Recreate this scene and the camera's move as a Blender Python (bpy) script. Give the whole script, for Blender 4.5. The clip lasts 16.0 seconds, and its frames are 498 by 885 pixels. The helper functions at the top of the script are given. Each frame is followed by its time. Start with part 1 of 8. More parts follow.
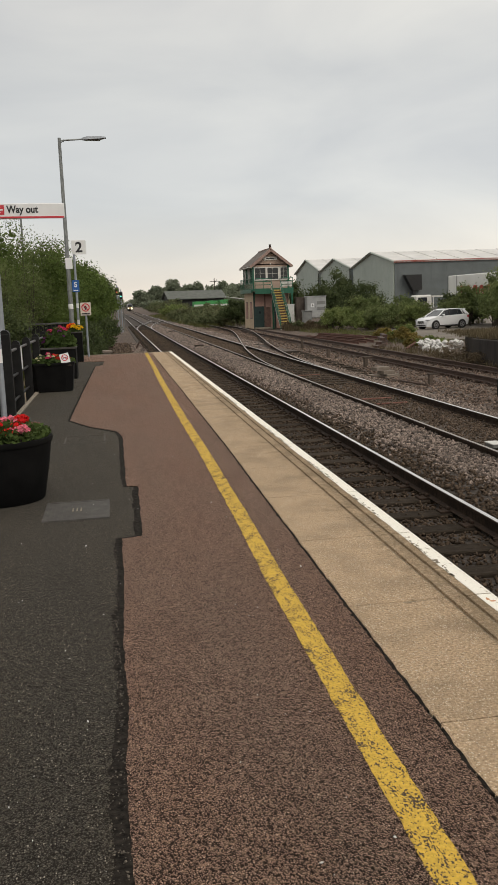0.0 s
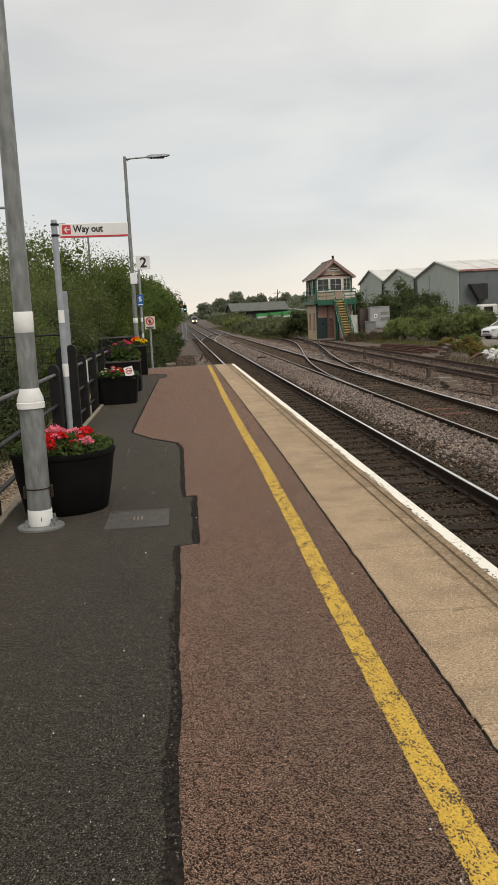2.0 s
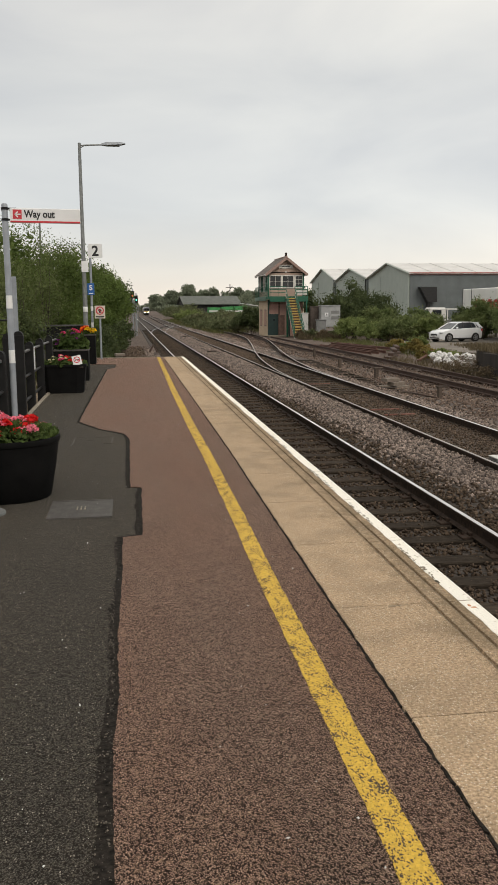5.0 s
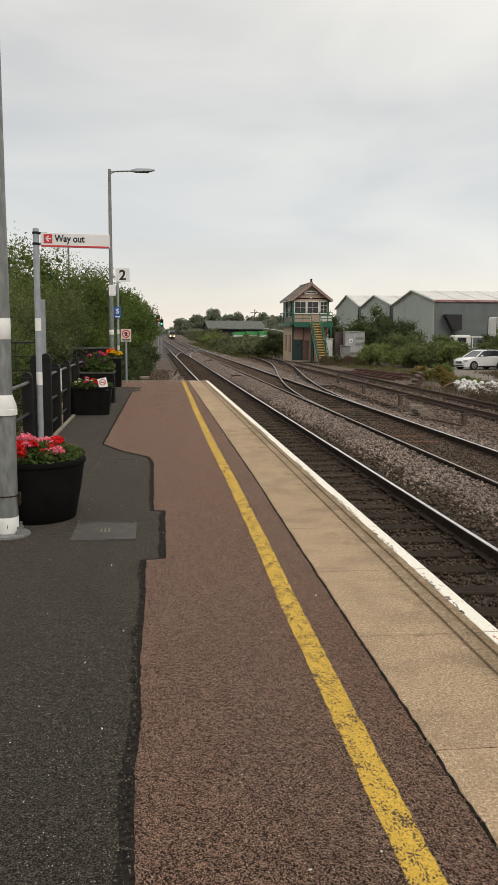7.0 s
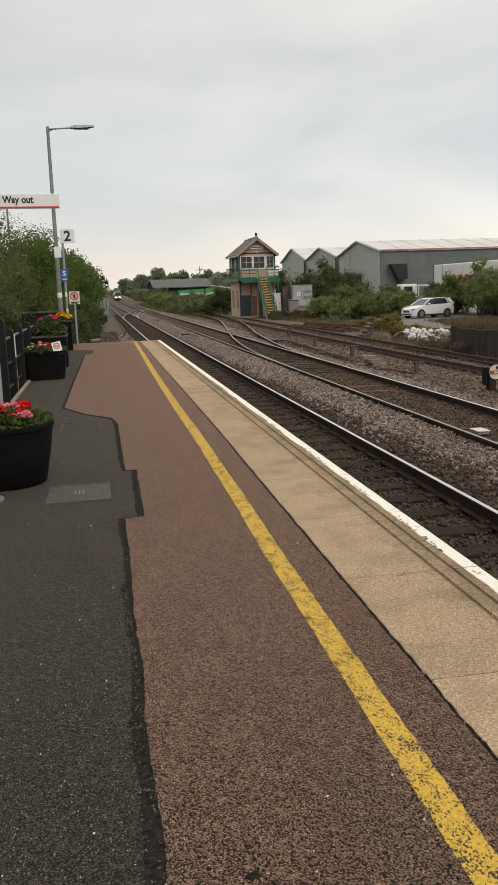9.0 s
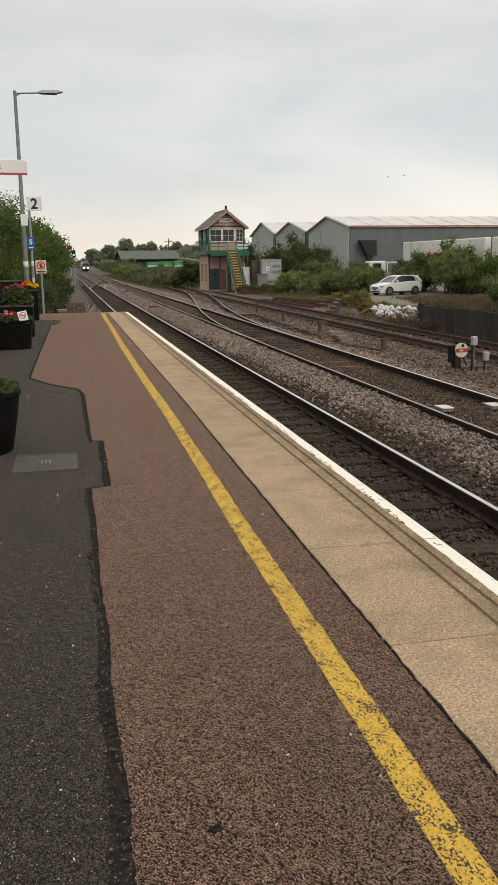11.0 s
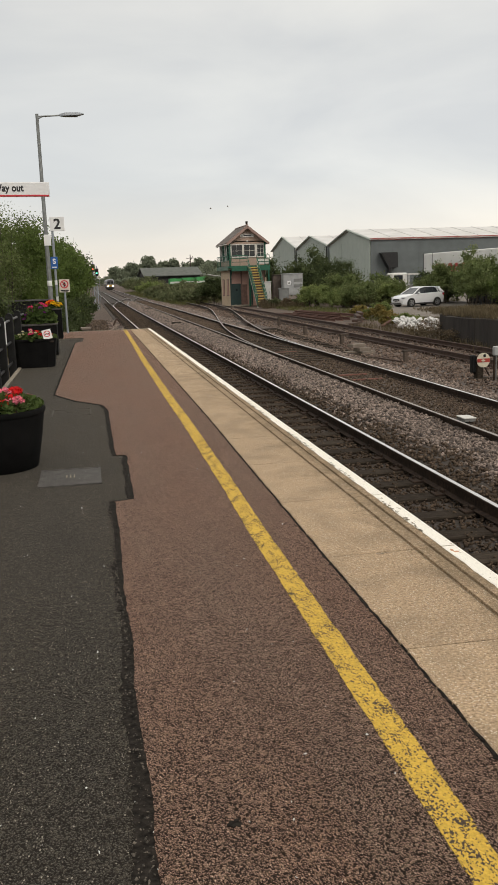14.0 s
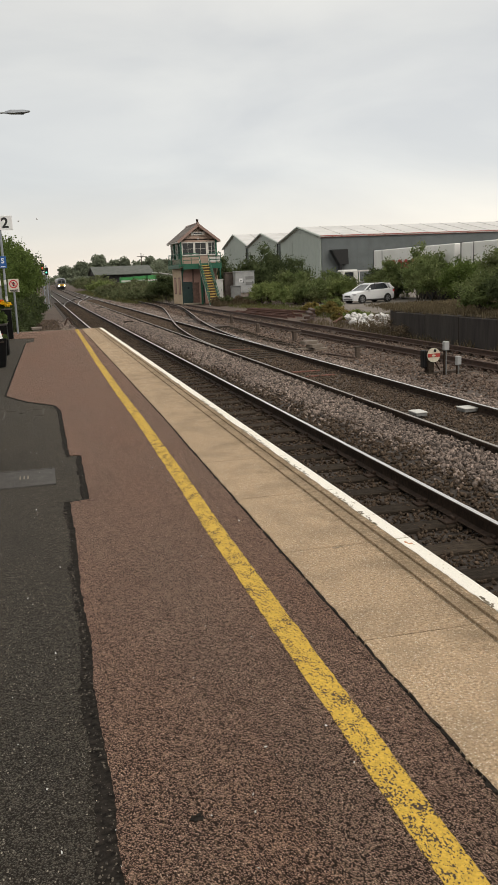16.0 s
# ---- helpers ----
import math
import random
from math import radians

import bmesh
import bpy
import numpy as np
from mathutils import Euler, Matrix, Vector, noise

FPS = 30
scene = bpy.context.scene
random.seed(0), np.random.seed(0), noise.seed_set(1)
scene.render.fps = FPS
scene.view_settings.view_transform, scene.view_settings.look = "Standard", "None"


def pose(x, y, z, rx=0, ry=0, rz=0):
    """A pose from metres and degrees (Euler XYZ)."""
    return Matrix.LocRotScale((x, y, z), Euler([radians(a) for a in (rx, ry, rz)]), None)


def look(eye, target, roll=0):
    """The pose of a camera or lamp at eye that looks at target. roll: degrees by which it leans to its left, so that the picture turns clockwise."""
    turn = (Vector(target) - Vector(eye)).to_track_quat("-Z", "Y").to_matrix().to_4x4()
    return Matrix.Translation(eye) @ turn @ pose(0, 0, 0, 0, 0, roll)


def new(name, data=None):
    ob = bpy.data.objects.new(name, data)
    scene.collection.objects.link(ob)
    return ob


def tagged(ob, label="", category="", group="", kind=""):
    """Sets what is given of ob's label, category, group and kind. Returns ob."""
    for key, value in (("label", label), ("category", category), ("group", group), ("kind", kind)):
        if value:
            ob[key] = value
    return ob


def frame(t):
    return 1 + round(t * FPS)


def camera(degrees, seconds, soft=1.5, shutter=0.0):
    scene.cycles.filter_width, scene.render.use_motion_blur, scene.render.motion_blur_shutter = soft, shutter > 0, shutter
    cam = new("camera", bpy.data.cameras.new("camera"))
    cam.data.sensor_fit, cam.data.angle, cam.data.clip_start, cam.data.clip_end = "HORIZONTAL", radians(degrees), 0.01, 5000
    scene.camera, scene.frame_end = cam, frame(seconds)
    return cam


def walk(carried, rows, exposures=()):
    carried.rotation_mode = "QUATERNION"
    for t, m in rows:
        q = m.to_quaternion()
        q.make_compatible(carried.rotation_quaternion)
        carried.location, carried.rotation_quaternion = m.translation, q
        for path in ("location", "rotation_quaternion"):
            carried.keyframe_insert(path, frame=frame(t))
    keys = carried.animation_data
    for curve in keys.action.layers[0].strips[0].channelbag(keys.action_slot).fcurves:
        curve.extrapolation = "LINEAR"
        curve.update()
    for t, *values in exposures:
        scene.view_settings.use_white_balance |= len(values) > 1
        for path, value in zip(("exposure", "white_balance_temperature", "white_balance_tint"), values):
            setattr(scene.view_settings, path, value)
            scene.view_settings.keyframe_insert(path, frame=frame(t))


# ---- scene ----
cam = camera(32.8, 16.0, soft=0.95)
# seconds, x, y, z, yaw, pitch, lean
PATH = [
    (0, 0.118, 0.428, 1.411, -9.05, -9.43, 2.07),
    (0.5, 0.144, 0.251, 1.418, -3.65, -8.10, 2.61),
    (1, 0.150, 0.256, 1.435, -3.51, -7.07, 2.07),
    (1.5, 0.150, 0.252, 1.435, -3.85, -7.19, 2.57),
    (2, 0.156, 0.270, 1.431, -4.80, -8.49, 2.77),
    (2.5, 0.173, 0.251, 1.433, -6.38, -9.17, 3.02),
    (3, 0.185, 0.255, 1.431, -8.43, -9.01, 3.66),
    (3.2, 0.195, 0.250, 1.431, -8.92, -9.00, 4.05),
    (5.3, 0.160, 0.238, 1.433, -7.86, -8.93, -0.10),
    (5.5, 0.159, 0.235, 1.434, -7.75, -8.67, -0.27),
    (6, 0.154, 0.241, 1.437, -7.37, -8.05, -0.43),
    (6.5, 0.150, 0.237, 1.440, -6.91, -7.69, -0.54),
    (7, 0.145, 0.235, 1.439, -6.40, -7.30, -0.36),
    (7.5, 0.157, 0.218, 1.429, -6.01, -7.29, 2.05),
    (8, 0.125, 0.259, 1.417, -5.84, -8.73, 3.05),
    (8.5, 0.055, 0.265, 1.418, -7.79, -9.68, 2.80),
    (8.7, 0.020, 0.235, 1.420, -9.25, -9.92, 2.65),
    (10.8, -0.018, 0.162, 1.418, -11.45, -11.81, 0.65),
    (11, -0.007, 0.159, 1.414, -12.08, -11.97, 0.71),
    (11.5, 0.030, 0.113, 1.418, -13.92, -12.35, 0.91),
    (12, 0.038, 0.080, 1.414, -13.58, -12.29, 1.33),
    (12.5, 0.021, 0.061, 1.417, -12.02, -12.02, 1.55),
    (13, 0.001, 0.062, 1.419, -11.06, -11.39, 1.43),
    (13.5, -0.002, 0.057, 1.420, -10.80, -10.97, 1.50),
    (14, 0.004, 0.060, 1.417, -10.64, -10.98, 1.89),
    (14.5, -0.001, 0.060, 1.420, -10.33, -10.80, 1.93),
    (15, -0.012, 0.066, 1.418, -9.94, -10.85, 1.74),
    (15.5, -0.012, 0.065, 1.418, -9.81, -10.99, 1.87),
    (16, 0.000, 0.042, 1.417, -13.85, -11.24, 2.36),
]
EXPOSURE = 0.22
walk(cam, [(t, pose(x, y, z, 90 + p, r, w)) for t, x, y, z, w, p, r in PATH], [(0, EXPOSURE - 0.12), (0.4, EXPOSURE), (16, EXPOSURE)])

# ---- sky and sun: a bright overcast evening ----
world = bpy.data.worlds.new("overcast_sky")
scene.world = world
world.use_nodes = True
wn, wl = world.node_tree.nodes, world.node_tree.links
wn.clear()


def wnode(kind, **values):
    n = wn.new(kind)
    for k, v in values.items():
        n.inputs[k].default_value = v
    return n


sky = wn.new("ShaderNodeTexSky")
sky.sky_type, sky.sun_disc = "NISHITA", False
sky.sun_elevation, sky.sun_rotation = radians(47), radians(161)
coords = wn.new("ShaderNodeTexCoord")
split = wn.new("ShaderNodeSeparateXYZ")
wl.new(coords.outputs["Generated"], split.inputs[0])
# clouds as seen on a flat layer high above: stretched towards the horizon
squash = wn.new("ShaderNodeMapping")
squash.inputs["Scale"].default_value = (1.0, 1.0, 3.2)
wl.new(coords.outputs["Generated"], squash.inputs[0])
cloud = wnode("ShaderNodeTexNoise", Scale=2.6, Detail=5.0, Roughness=0.5, Distortion=0.35)
wl.new(squash.outputs[0], cloud.inputs["Vector"])
height = wn.new("ShaderNodeValToRGB")
height.color_ramp.elements[0].position, height.color_ramp.elements[0].color = 0.0, (0.715, 0.632, 0.552, 1)
height.color_ramp.elements[1].position, height.color_ramp.elements[1].color = 0.75, (0.857, 0.815, 0.727, 1)
for at, col in ((0.045, (0.665, 0.617, 0.556, 1)), (0.11, (0.575, 0.562, 0.532, 1)), (0.24, (0.551, 0.540, 0.503, 1)), (0.36, (0.673, 0.645, 0.580, 1))):
    height.color_ramp.elements.new(at).color = col
wl.new(split.outputs["Z"], height.inputs["Fac"])
patches = wn.new("ShaderNodeValToRGB")
patches.color_ramp.elements[0].position, patches.color_ramp.elements[0].color = 0.36, (0.88, 0.885, 0.91, 1)
patches.color_ramp.elements[1].position, patches.color_ramp.elements[1].color = 0.68, (1.12, 1.11, 1.09, 1)
wl.new(cloud.outputs["Fac"], patches.inputs["Fac"])
shade = wn.new("ShaderNodeMix")
shade.data_type, shade.blend_type = "RGBA", "MULTIPLY"
shade.inputs["Factor"].default_value = 1.0
wl.new(height.outputs["Color"], shade.inputs["A"])
wl.new(patches.outputs["Color"], shade.inputs["B"])
# the cloud is thinner towards the east
side = wn.new("ShaderNodeMapRange")
for k, v in (("From Min", -0.2), ("From Max", 0.5), ("To Min", 0.92), ("To Max", 1.08)):
    side.inputs[k].default_value = v
wl.new(split.outputs["X"], side.inputs["Value"])
back = wn.new("ShaderNodeBackground")
wl.new(shade.outputs["Result"], back.inputs["Color"])
wl.new(side.outputs["Result"], back.inputs["Strength"])
air = wnode("ShaderNodeBackground", Strength=0.02)
wl.new(sky.outputs["Color"], air.inputs["Color"])
both = wn.new("ShaderNodeAddShader")
wl.new(back.outputs[0], both.inputs[0])
wl.new(air.outputs[0], both.inputs[1])
out = wn.new("ShaderNodeOutputWorld")
wl.new(both.outputs[0], out.inputs[0])

sun = new("sun", bpy.data.lights.new("sun", "SUN"))
sun.data.energy, sun.data.angle, sun.data.color = 1.1, radians(30), (1.0, 0.92, 0.82)
sun.matrix_world = look((9, -26, 30), (0, 0, 0))

# ---- materials ----
MATS = {}


def surface(name, dark, light, scale=6.0, rough=0.8, metal=0.0, third=None, third_scale=0.7, third_amount=0.5, bump=0.2, bump_scale=60.0,
            specks=None, piece=0.0, island=0.0, coat=0.0, stretch=None, gloss_noise=0.0, spec=0.5):
    """A two-scale mottled surface. specks: (cells per metre, colour, share). piece: how far whole pieces differ in brightness."""
    m = bpy.data.materials.new(name)
    MATS[name] = m
    m.use_nodes = True
    nt = m.node_tree
    nodes, links = nt.nodes, nt.links
    bsdf = nodes["Principled BSDF"]
    co = nodes.new("ShaderNodeTexCoord")
    vec = co.outputs["Object"]
    if stretch:
        mp = nodes.new("ShaderNodeMapping")
        mp.inputs["Scale"].default_value = stretch
        links.new(vec, mp.inputs[0])
        vec = mp.outputs[0]

    def noise_at(s, detail=4.0):
        n = nodes.new("ShaderNodeTexNoise")
        n.inputs["Scale"].default_value, n.inputs["Detail"].default_value = s, detail
        links.new(vec, n.inputs["Vector"])
        return n.outputs["Fac"]

    def ramp(fac, a, b):
        r = nodes.new("ShaderNodeMapRange")
        r.inputs["From Min"].default_value, r.inputs["From Max"].default_value = a, b
        links.new(fac, r.inputs["Value"])
        return r.outputs["Result"]

    def mix(fac, a, b, kind="MIX"):
        x = nodes.new("ShaderNodeMix")
        x.data_type, x.blend_type = "RGBA", kind
        for slot, value in (("Factor", fac), ("A", a), ("B", b)):
            if isinstance(value, (tuple, float, int)):
                x.inputs[slot].default_value = (*value, 1) if isinstance(value, tuple) else value
            else:
                links.new(value, x.inputs[slot])
        return x.outputs["Result"]

    colour = mix(ramp(noise_at(scale), 0.3, 0.7), dark, light)
    if third:
        big = ramp(noise_at(third_scale, 3.0), 0.45, 0.72)
        scaled = nodes.new("ShaderNodeMath")
        scaled.operation = "MULTIPLY"
        scaled.inputs[1].default_value = third_amount
        links.new(big, scaled.inputs[0])
        colour = mix(scaled.outputs[0], colour, third)
    if specks:
        cells, speck_colour, share = specks
        vo = nodes.new("ShaderNodeTexVoronoi")
        vo.inputs["Scale"].default_value = cells
        links.new(vec, vo.inputs["Vector"])
        sp = nodes.new("ShaderNodeSeparateColor")
        links.new(vo.outputs["Color"], sp.inputs[0])
        near = ramp(vo.outputs["Distance"], 0.5, 0.2)
        pick = ramp(sp.outputs[0], 1.0 - share, 1.0 - share * 0.6)
        both_ = nodes.new("ShaderNodeMath")
        both_.operation = "MULTIPLY"
        links.new(near, both_.inputs[0])
        links.new(pick, both_.inputs[1])
        colour = mix(both_.outputs[0], colour, speck_colour)
        bump_in = vo.outputs["Distance"]
    if piece or island:
        if piece:
            info = nodes.new("ShaderNodeObjectInfo").outputs["Random"]
            amount = piece
        else:
            info = nodes.new("ShaderNodeNewGeometry").outputs["Random Per Island"]
            amount = island
        r = nodes.new("ShaderNodeMapRange")
        r.inputs["To Min"].default_value, r.inputs["To Max"].default_value = 1 - amount, 1 + amount
        links.new(info, r.inputs["Value"])
        hsv = nodes.new("ShaderNodeHueSaturation")
        links.new(r.outputs["Result"], hsv.inputs["Value"])
        links.new(colour, hsv.inputs["Color"])
        colour = hsv.outputs["Color"]
    links.new(colour, bsdf.inputs["Base Color"])
    bsdf.inputs["Roughness"].default_value, bsdf.inputs["Metallic"].default_value = rough, metal
    bsdf.inputs["Coat Weight"].default_value, bsdf.inputs["Specular IOR Level"].default_value = coat, spec
    if gloss_noise:
        g = nodes.new("ShaderNodeMapRange")
        g.inputs["To Min"].default_value, g.inputs["To Max"].default_value = rough - gloss_noise, rough + gloss_noise
        links.new(noise_at(scale * 1.7), g.inputs["Value"])
        links.new(g.outputs["Result"], bsdf.inputs["Roughness"])
    if bump:
        b = nodes.new("ShaderNodeBump")
        b.inputs["Strength"].default_value, b.inputs["Distance"].default_value = bump, 0.01
        links.new(bump_in if specks else noise_at(bump_scale, 3.0), b.inputs["Height"])
        links.new(b.outputs[0], bsdf.inputs["Normal"])
    return m


def chippings(name, bitumen, chip, pale, cells, wear_colour, wear_amount=0.5, wear_scale=0.4, bump=1.0, sheen_tint=None, sheen_weight=0.0):
    """Stone chips bound in bitumen: chips of differing tone with dark binder and painted gap shade between them, worn
    in patches.
    """
    m = surface(name, bitumen, bitumen, 3.0, 0.92, bump=0, spec=0.12)
    nt = m.node_tree
    nodes, links = nt.nodes, nt.links
    bsdf = nodes["Principled BSDF"]
    frame_ = nodes.new("ShaderNodeTexCoord")
    # cells stretched lengthwise, painting the dark sides that raised chips show
    co = nodes.new("ShaderNodeMapping")
    co.inputs["Scale"].default_value = (1.0, 0.62, 1.0)
    links.new(frame_.outputs["Object"], co.inputs[0])
    # chips are angular and uneven: bend the cells with a fine noise
    fine = nodes.new("ShaderNodeTexNoise")
    fine.inputs["Scale"].default_value, fine.inputs["Detail"].default_value = cells * 0.75, 3.0
    links.new(co.outputs[0], fine.inputs["Vector"])
    bend = nodes.new("ShaderNodeVectorMath")
    bend.operation = "MULTIPLY_ADD"
    bend.inputs[1].default_value = (1.5 / cells,) * 3
    links.new(fine.outputs["Color"], bend.inputs[0])
    links.new(co.outputs[0], bend.inputs[2])

    def math_(op, a, b):
        n = nodes.new("ShaderNodeMath")
        n.operation = op
        for k, v in enumerate((a, b)):
            if isinstance(v, (int, float)):
                n.inputs[k].default_value = v
            else:
                links.new(v, n.inputs[k])
        return n.outputs[0]

    def span(v, a, b, c=0.0, d=1.0):
        n = nodes.new("ShaderNodeMapRange")
        for k, x in (("From Min", a), ("From Max", b), ("To Min", c), ("To Max", d)):
            n.inputs[k].default_value = x
        links.new(v, n.inputs["Value"])
        return n.outputs["Result"]

    def blend(f, a, b):
        n = nodes.new("ShaderNodeMix")
        n.data_type = "RGBA"
        links.new(f, n.inputs["Factor"])
        for k, v in (("A", a), ("B", b)):
            if isinstance(v, tuple):
                n.inputs[k].default_value = (*v, 1)
            else:
                links.new(v, n.inputs[k])
        return n.outputs["Result"]

    def grain(scale):
        vo = nodes.new("ShaderNodeTexVoronoi")
        vo.inputs["Scale"].default_value = scale
        links.new(bend.outputs[0], vo.inputs["Vector"])
        sp = nodes.new("ShaderNodeSeparateColor")
        links.new(vo.outputs["Color"], sp.inputs[0])
        return vo.outputs["Distance"], sp.outputs[0], sp.outputs[1]

    def cloud_(scale, detail):
        n = nodes.new("ShaderNodeTexNoise")
        n.inputs["Scale"].default_value, n.inputs["Detail"].default_value = scale, detail
        links.new(co.outputs[0], n.inputs["Vector"])
        return n.outputs["Fac"]

    # tinted sheen brightens grazing views, standing in for pits hidden from there
    if sheen_tint:
        bsdf.inputs["Sheen Weight"].default_value, bsdf.inputs["Sheen Roughness"].default_value = sheen_weight, 0.3
        bsdf.inputs["Sheen Tint"].default_value = (*sheen_tint, 1)
    d, r, r2 = grain(cells)
    d2, q, q2 = grain(cells * 0.6)
    # every chip has its own tone; dark binder and painted gap shade between
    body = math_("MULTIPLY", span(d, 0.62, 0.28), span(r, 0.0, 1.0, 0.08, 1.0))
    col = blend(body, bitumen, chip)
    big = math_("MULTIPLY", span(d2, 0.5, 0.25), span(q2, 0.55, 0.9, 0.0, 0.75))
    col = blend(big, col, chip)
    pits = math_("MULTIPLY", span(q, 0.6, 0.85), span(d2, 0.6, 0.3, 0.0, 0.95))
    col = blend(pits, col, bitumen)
    # pale chips double as painted glints of the grain
    spark = math_("MULTIPLY", math_("MULTIPLY", span(d, 0.5, 0.2), span(r2, 0.88, 0.97)), 0.85)
    col = blend(spark, col, pale)
    col = blend(span(cloud_(cells * 0.33, 4.0), 0.55, 0.68, 0.0, 0.4), col, chip)
    col = blend(span(cloud_(cells * 0.26, 4.0), 0.47, 0.61, 0.0, 0.68), col, bitumen)
    # worn lengthwise by feet and trolleys
    lengthwise = nodes.new("ShaderNodeMapping")
    lengthwise.inputs["Scale"].default_value = (1.0, 0.3, 1.0)
    links.new(co.outputs[0], lengthwise.inputs[0])
    streak = nodes.new("ShaderNodeTexNoise")
    streak.inputs["Scale"].default_value, streak.inputs["Detail"].default_value = wear_scale, 5.0
    links.new(lengthwise.outputs[0], streak.inputs["Vector"])
    tint = nodes.new("ShaderNodeMix")
    tint.data_type, tint.blend_type = "RGBA", "MULTIPLY"
    links.new(span(streak.outputs["Fac"], 0.36, 0.66, 0.0, wear_amount), tint.inputs["Factor"])
    links.new(col, tint.inputs["A"])
    tint.inputs["B"].default_value = (*wear_colour, 1)
    col = tint.outputs["Result"]
    col = blend(span(cloud_(2.3, 6.0), 0.52, 0.75, 0.0, 0.35), col, bitumen)
    links.new(col, bsdf.inputs["Base Color"])
    b = nodes.new("ShaderNodeBump")
    b.inputs["Strength"].default_value, b.inputs["Distance"].default_value = bump, 0.006
    links.new(math_("ADD", span(d, 0.6, 0.1), math_("MULTIPLY", cloud_(cells * 0.3, 3.0), 1.5)), b.inputs["Height"])
    links.new(b.outputs[0], bsdf.inputs["Normal"])
    return m


def worn_paint(name, paint, under, keep=0.5, scale=70.0, rough=0.6, low=0.68):
    """Road paint with the surface below showing through in flecks."""
    m = surface(name, tuple(c * low for c in paint), paint, 85.0, rough, bump=0.9, bump_scale=130.0)
    nt = m.node_tree
    bsdf = nt.nodes["Principled BSDF"]
    col = bsdf.inputs["Base Color"].links[0].from_socket
    co = nt.nodes.new("ShaderNodeTexCoord")
    n1 = nt.nodes.new("ShaderNodeTexNoise")
    n1.inputs["Scale"].default_value, n1.inputs["Detail"].default_value = scale, 3.0
    n2 = nt.nodes.new("ShaderNodeTexNoise")
    n2.inputs["Scale"].default_value, n2.inputs["Detail"].default_value = 19.0, 4.0
    # flecks stretched lengthwise, for the dark sides of raised chips
    along = nt.nodes.new("ShaderNodeMapping")
    along.inputs["Scale"].default_value = (1.0, 0.6, 1.0)
    nt.links.new(co.outputs["Object"], along.inputs[0])
    for n in (n1, n2):
        nt.links.new(along.outputs[0], n.inputs["Vector"])
    add = nt.nodes.new("ShaderNodeMath")
    add.operation = "MULTIPLY_ADD"
    add.inputs[1].default_value = 0.5
    nt.links.new(n2.outputs["Fac"], add.inputs[0])
    nt.links.new(n1.outputs["Fac"], add.inputs[2])
    r = nt.nodes.new("ShaderNodeMapRange")
    r.inputs["From Min"].default_value, r.inputs["From Max"].default_value = 0.5 + keep * 0.4, 0.55 + keep * 0.4
    nt.links.new(add.outputs[0], r.inputs["Value"])
    x = nt.nodes.new("ShaderNodeMix")
    x.data_type = "RGBA"
    nt.links.new(r.outputs["Result"], x.inputs["Factor"])
    nt.links.new(col, x.inputs["A"])
    x.inputs["B"].default_value = (*under, 1)
    nt.links.new(x.outputs["Result"], bsdf.inputs["Base Color"])
    return m


def leafy(name, a, b, thin=0.35, tint=None):
    m = surface(name, a, b, 1.1, 0.75, bump=0, spec=0.12, island=0.28, third=tint, third_scale=0.5, third_amount=0.6)
    nt = m.node_tree
    bsdf = nt.nodes["Principled BSDF"]
    tr = nt.nodes.new("ShaderNodeBsdfTranslucent")
    nt.links.new(bsdf.inputs["Base Color"].links[0].from_socket, tr.inputs["Color"])
    x = nt.nodes.new("ShaderNodeMixShader")
    x.inputs[0].default_value = thin
    nt.links.new(bsdf.outputs[0], x.inputs[1])
    nt.links.new(tr.outputs[0], x.inputs[2])
    nt.links.new(x.outputs[0], nt.nodes["Material Output"].inputs["Surface"])
    return m


def glowing(name, colour, strength):
    m = bpy.data.materials.new(name)
    m.use_nodes = True
    b = m.node_tree.nodes["Principled BSDF"]
    b.inputs["Base Color"].default_value = b.inputs["Emission Color"].default_value = (*colour, 1)
    b.inputs["Emission Strength"].default_value = strength
    return m


def glassy(name, colour, rough=0.06):
    """Dark window glass seen from outside by day."""
    m = surface(name, colour, tuple(c * 1.4 for c in colour), 2.0, rough, bump=0)
    m.node_tree.nodes["Principled BSDF"].inputs["Specular IOR Level"].default_value = 0.35
    return m


ASPHALT = chippings("dark_asphalt", (0.015, 0.0122, 0.01), (0.096, 0.0835, 0.0675), (0.5, 0.45, 0.38), 185.0, (1.25, 1.18, 1.03), 0.85, 0.9, 0.9, (0.78, 0.74, 0.63), 0.15)
TAR = surface("fresh_tar", (0.006, 0.0052, 0.0042), (0.036, 0.03, 0.025), 45.0, 0.95, bump=1.0, bump_scale=120, spec=0.1)
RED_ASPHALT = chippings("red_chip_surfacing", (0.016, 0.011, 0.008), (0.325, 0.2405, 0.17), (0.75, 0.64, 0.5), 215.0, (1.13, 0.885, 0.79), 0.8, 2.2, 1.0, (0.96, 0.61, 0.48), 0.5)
YELLOW = worn_paint("yellow_line_paint", (0.7, 0.445, 0.055), (0.055, 0.034, 0.02), 0.74, 175.0, 0.85)
WHITE_PAINT = worn_paint("white_edge_paint", (0.93, 0.89, 0.79), (0.45, 0.39, 0.3), 1.02, 60.0, low=0.9)
COPING = surface("sandy_concrete", (0.25, 0.174, 0.106), (0.62, 0.455, 0.295), 85.0, 0.92, third=(0.27, 0.2, 0.13), third_scale=3.4, third_amount=0.72, bump=0.8, specks=(150.0, (0.76, 0.67, 0.54), 0.26), piece=0.06, spec=0.2)


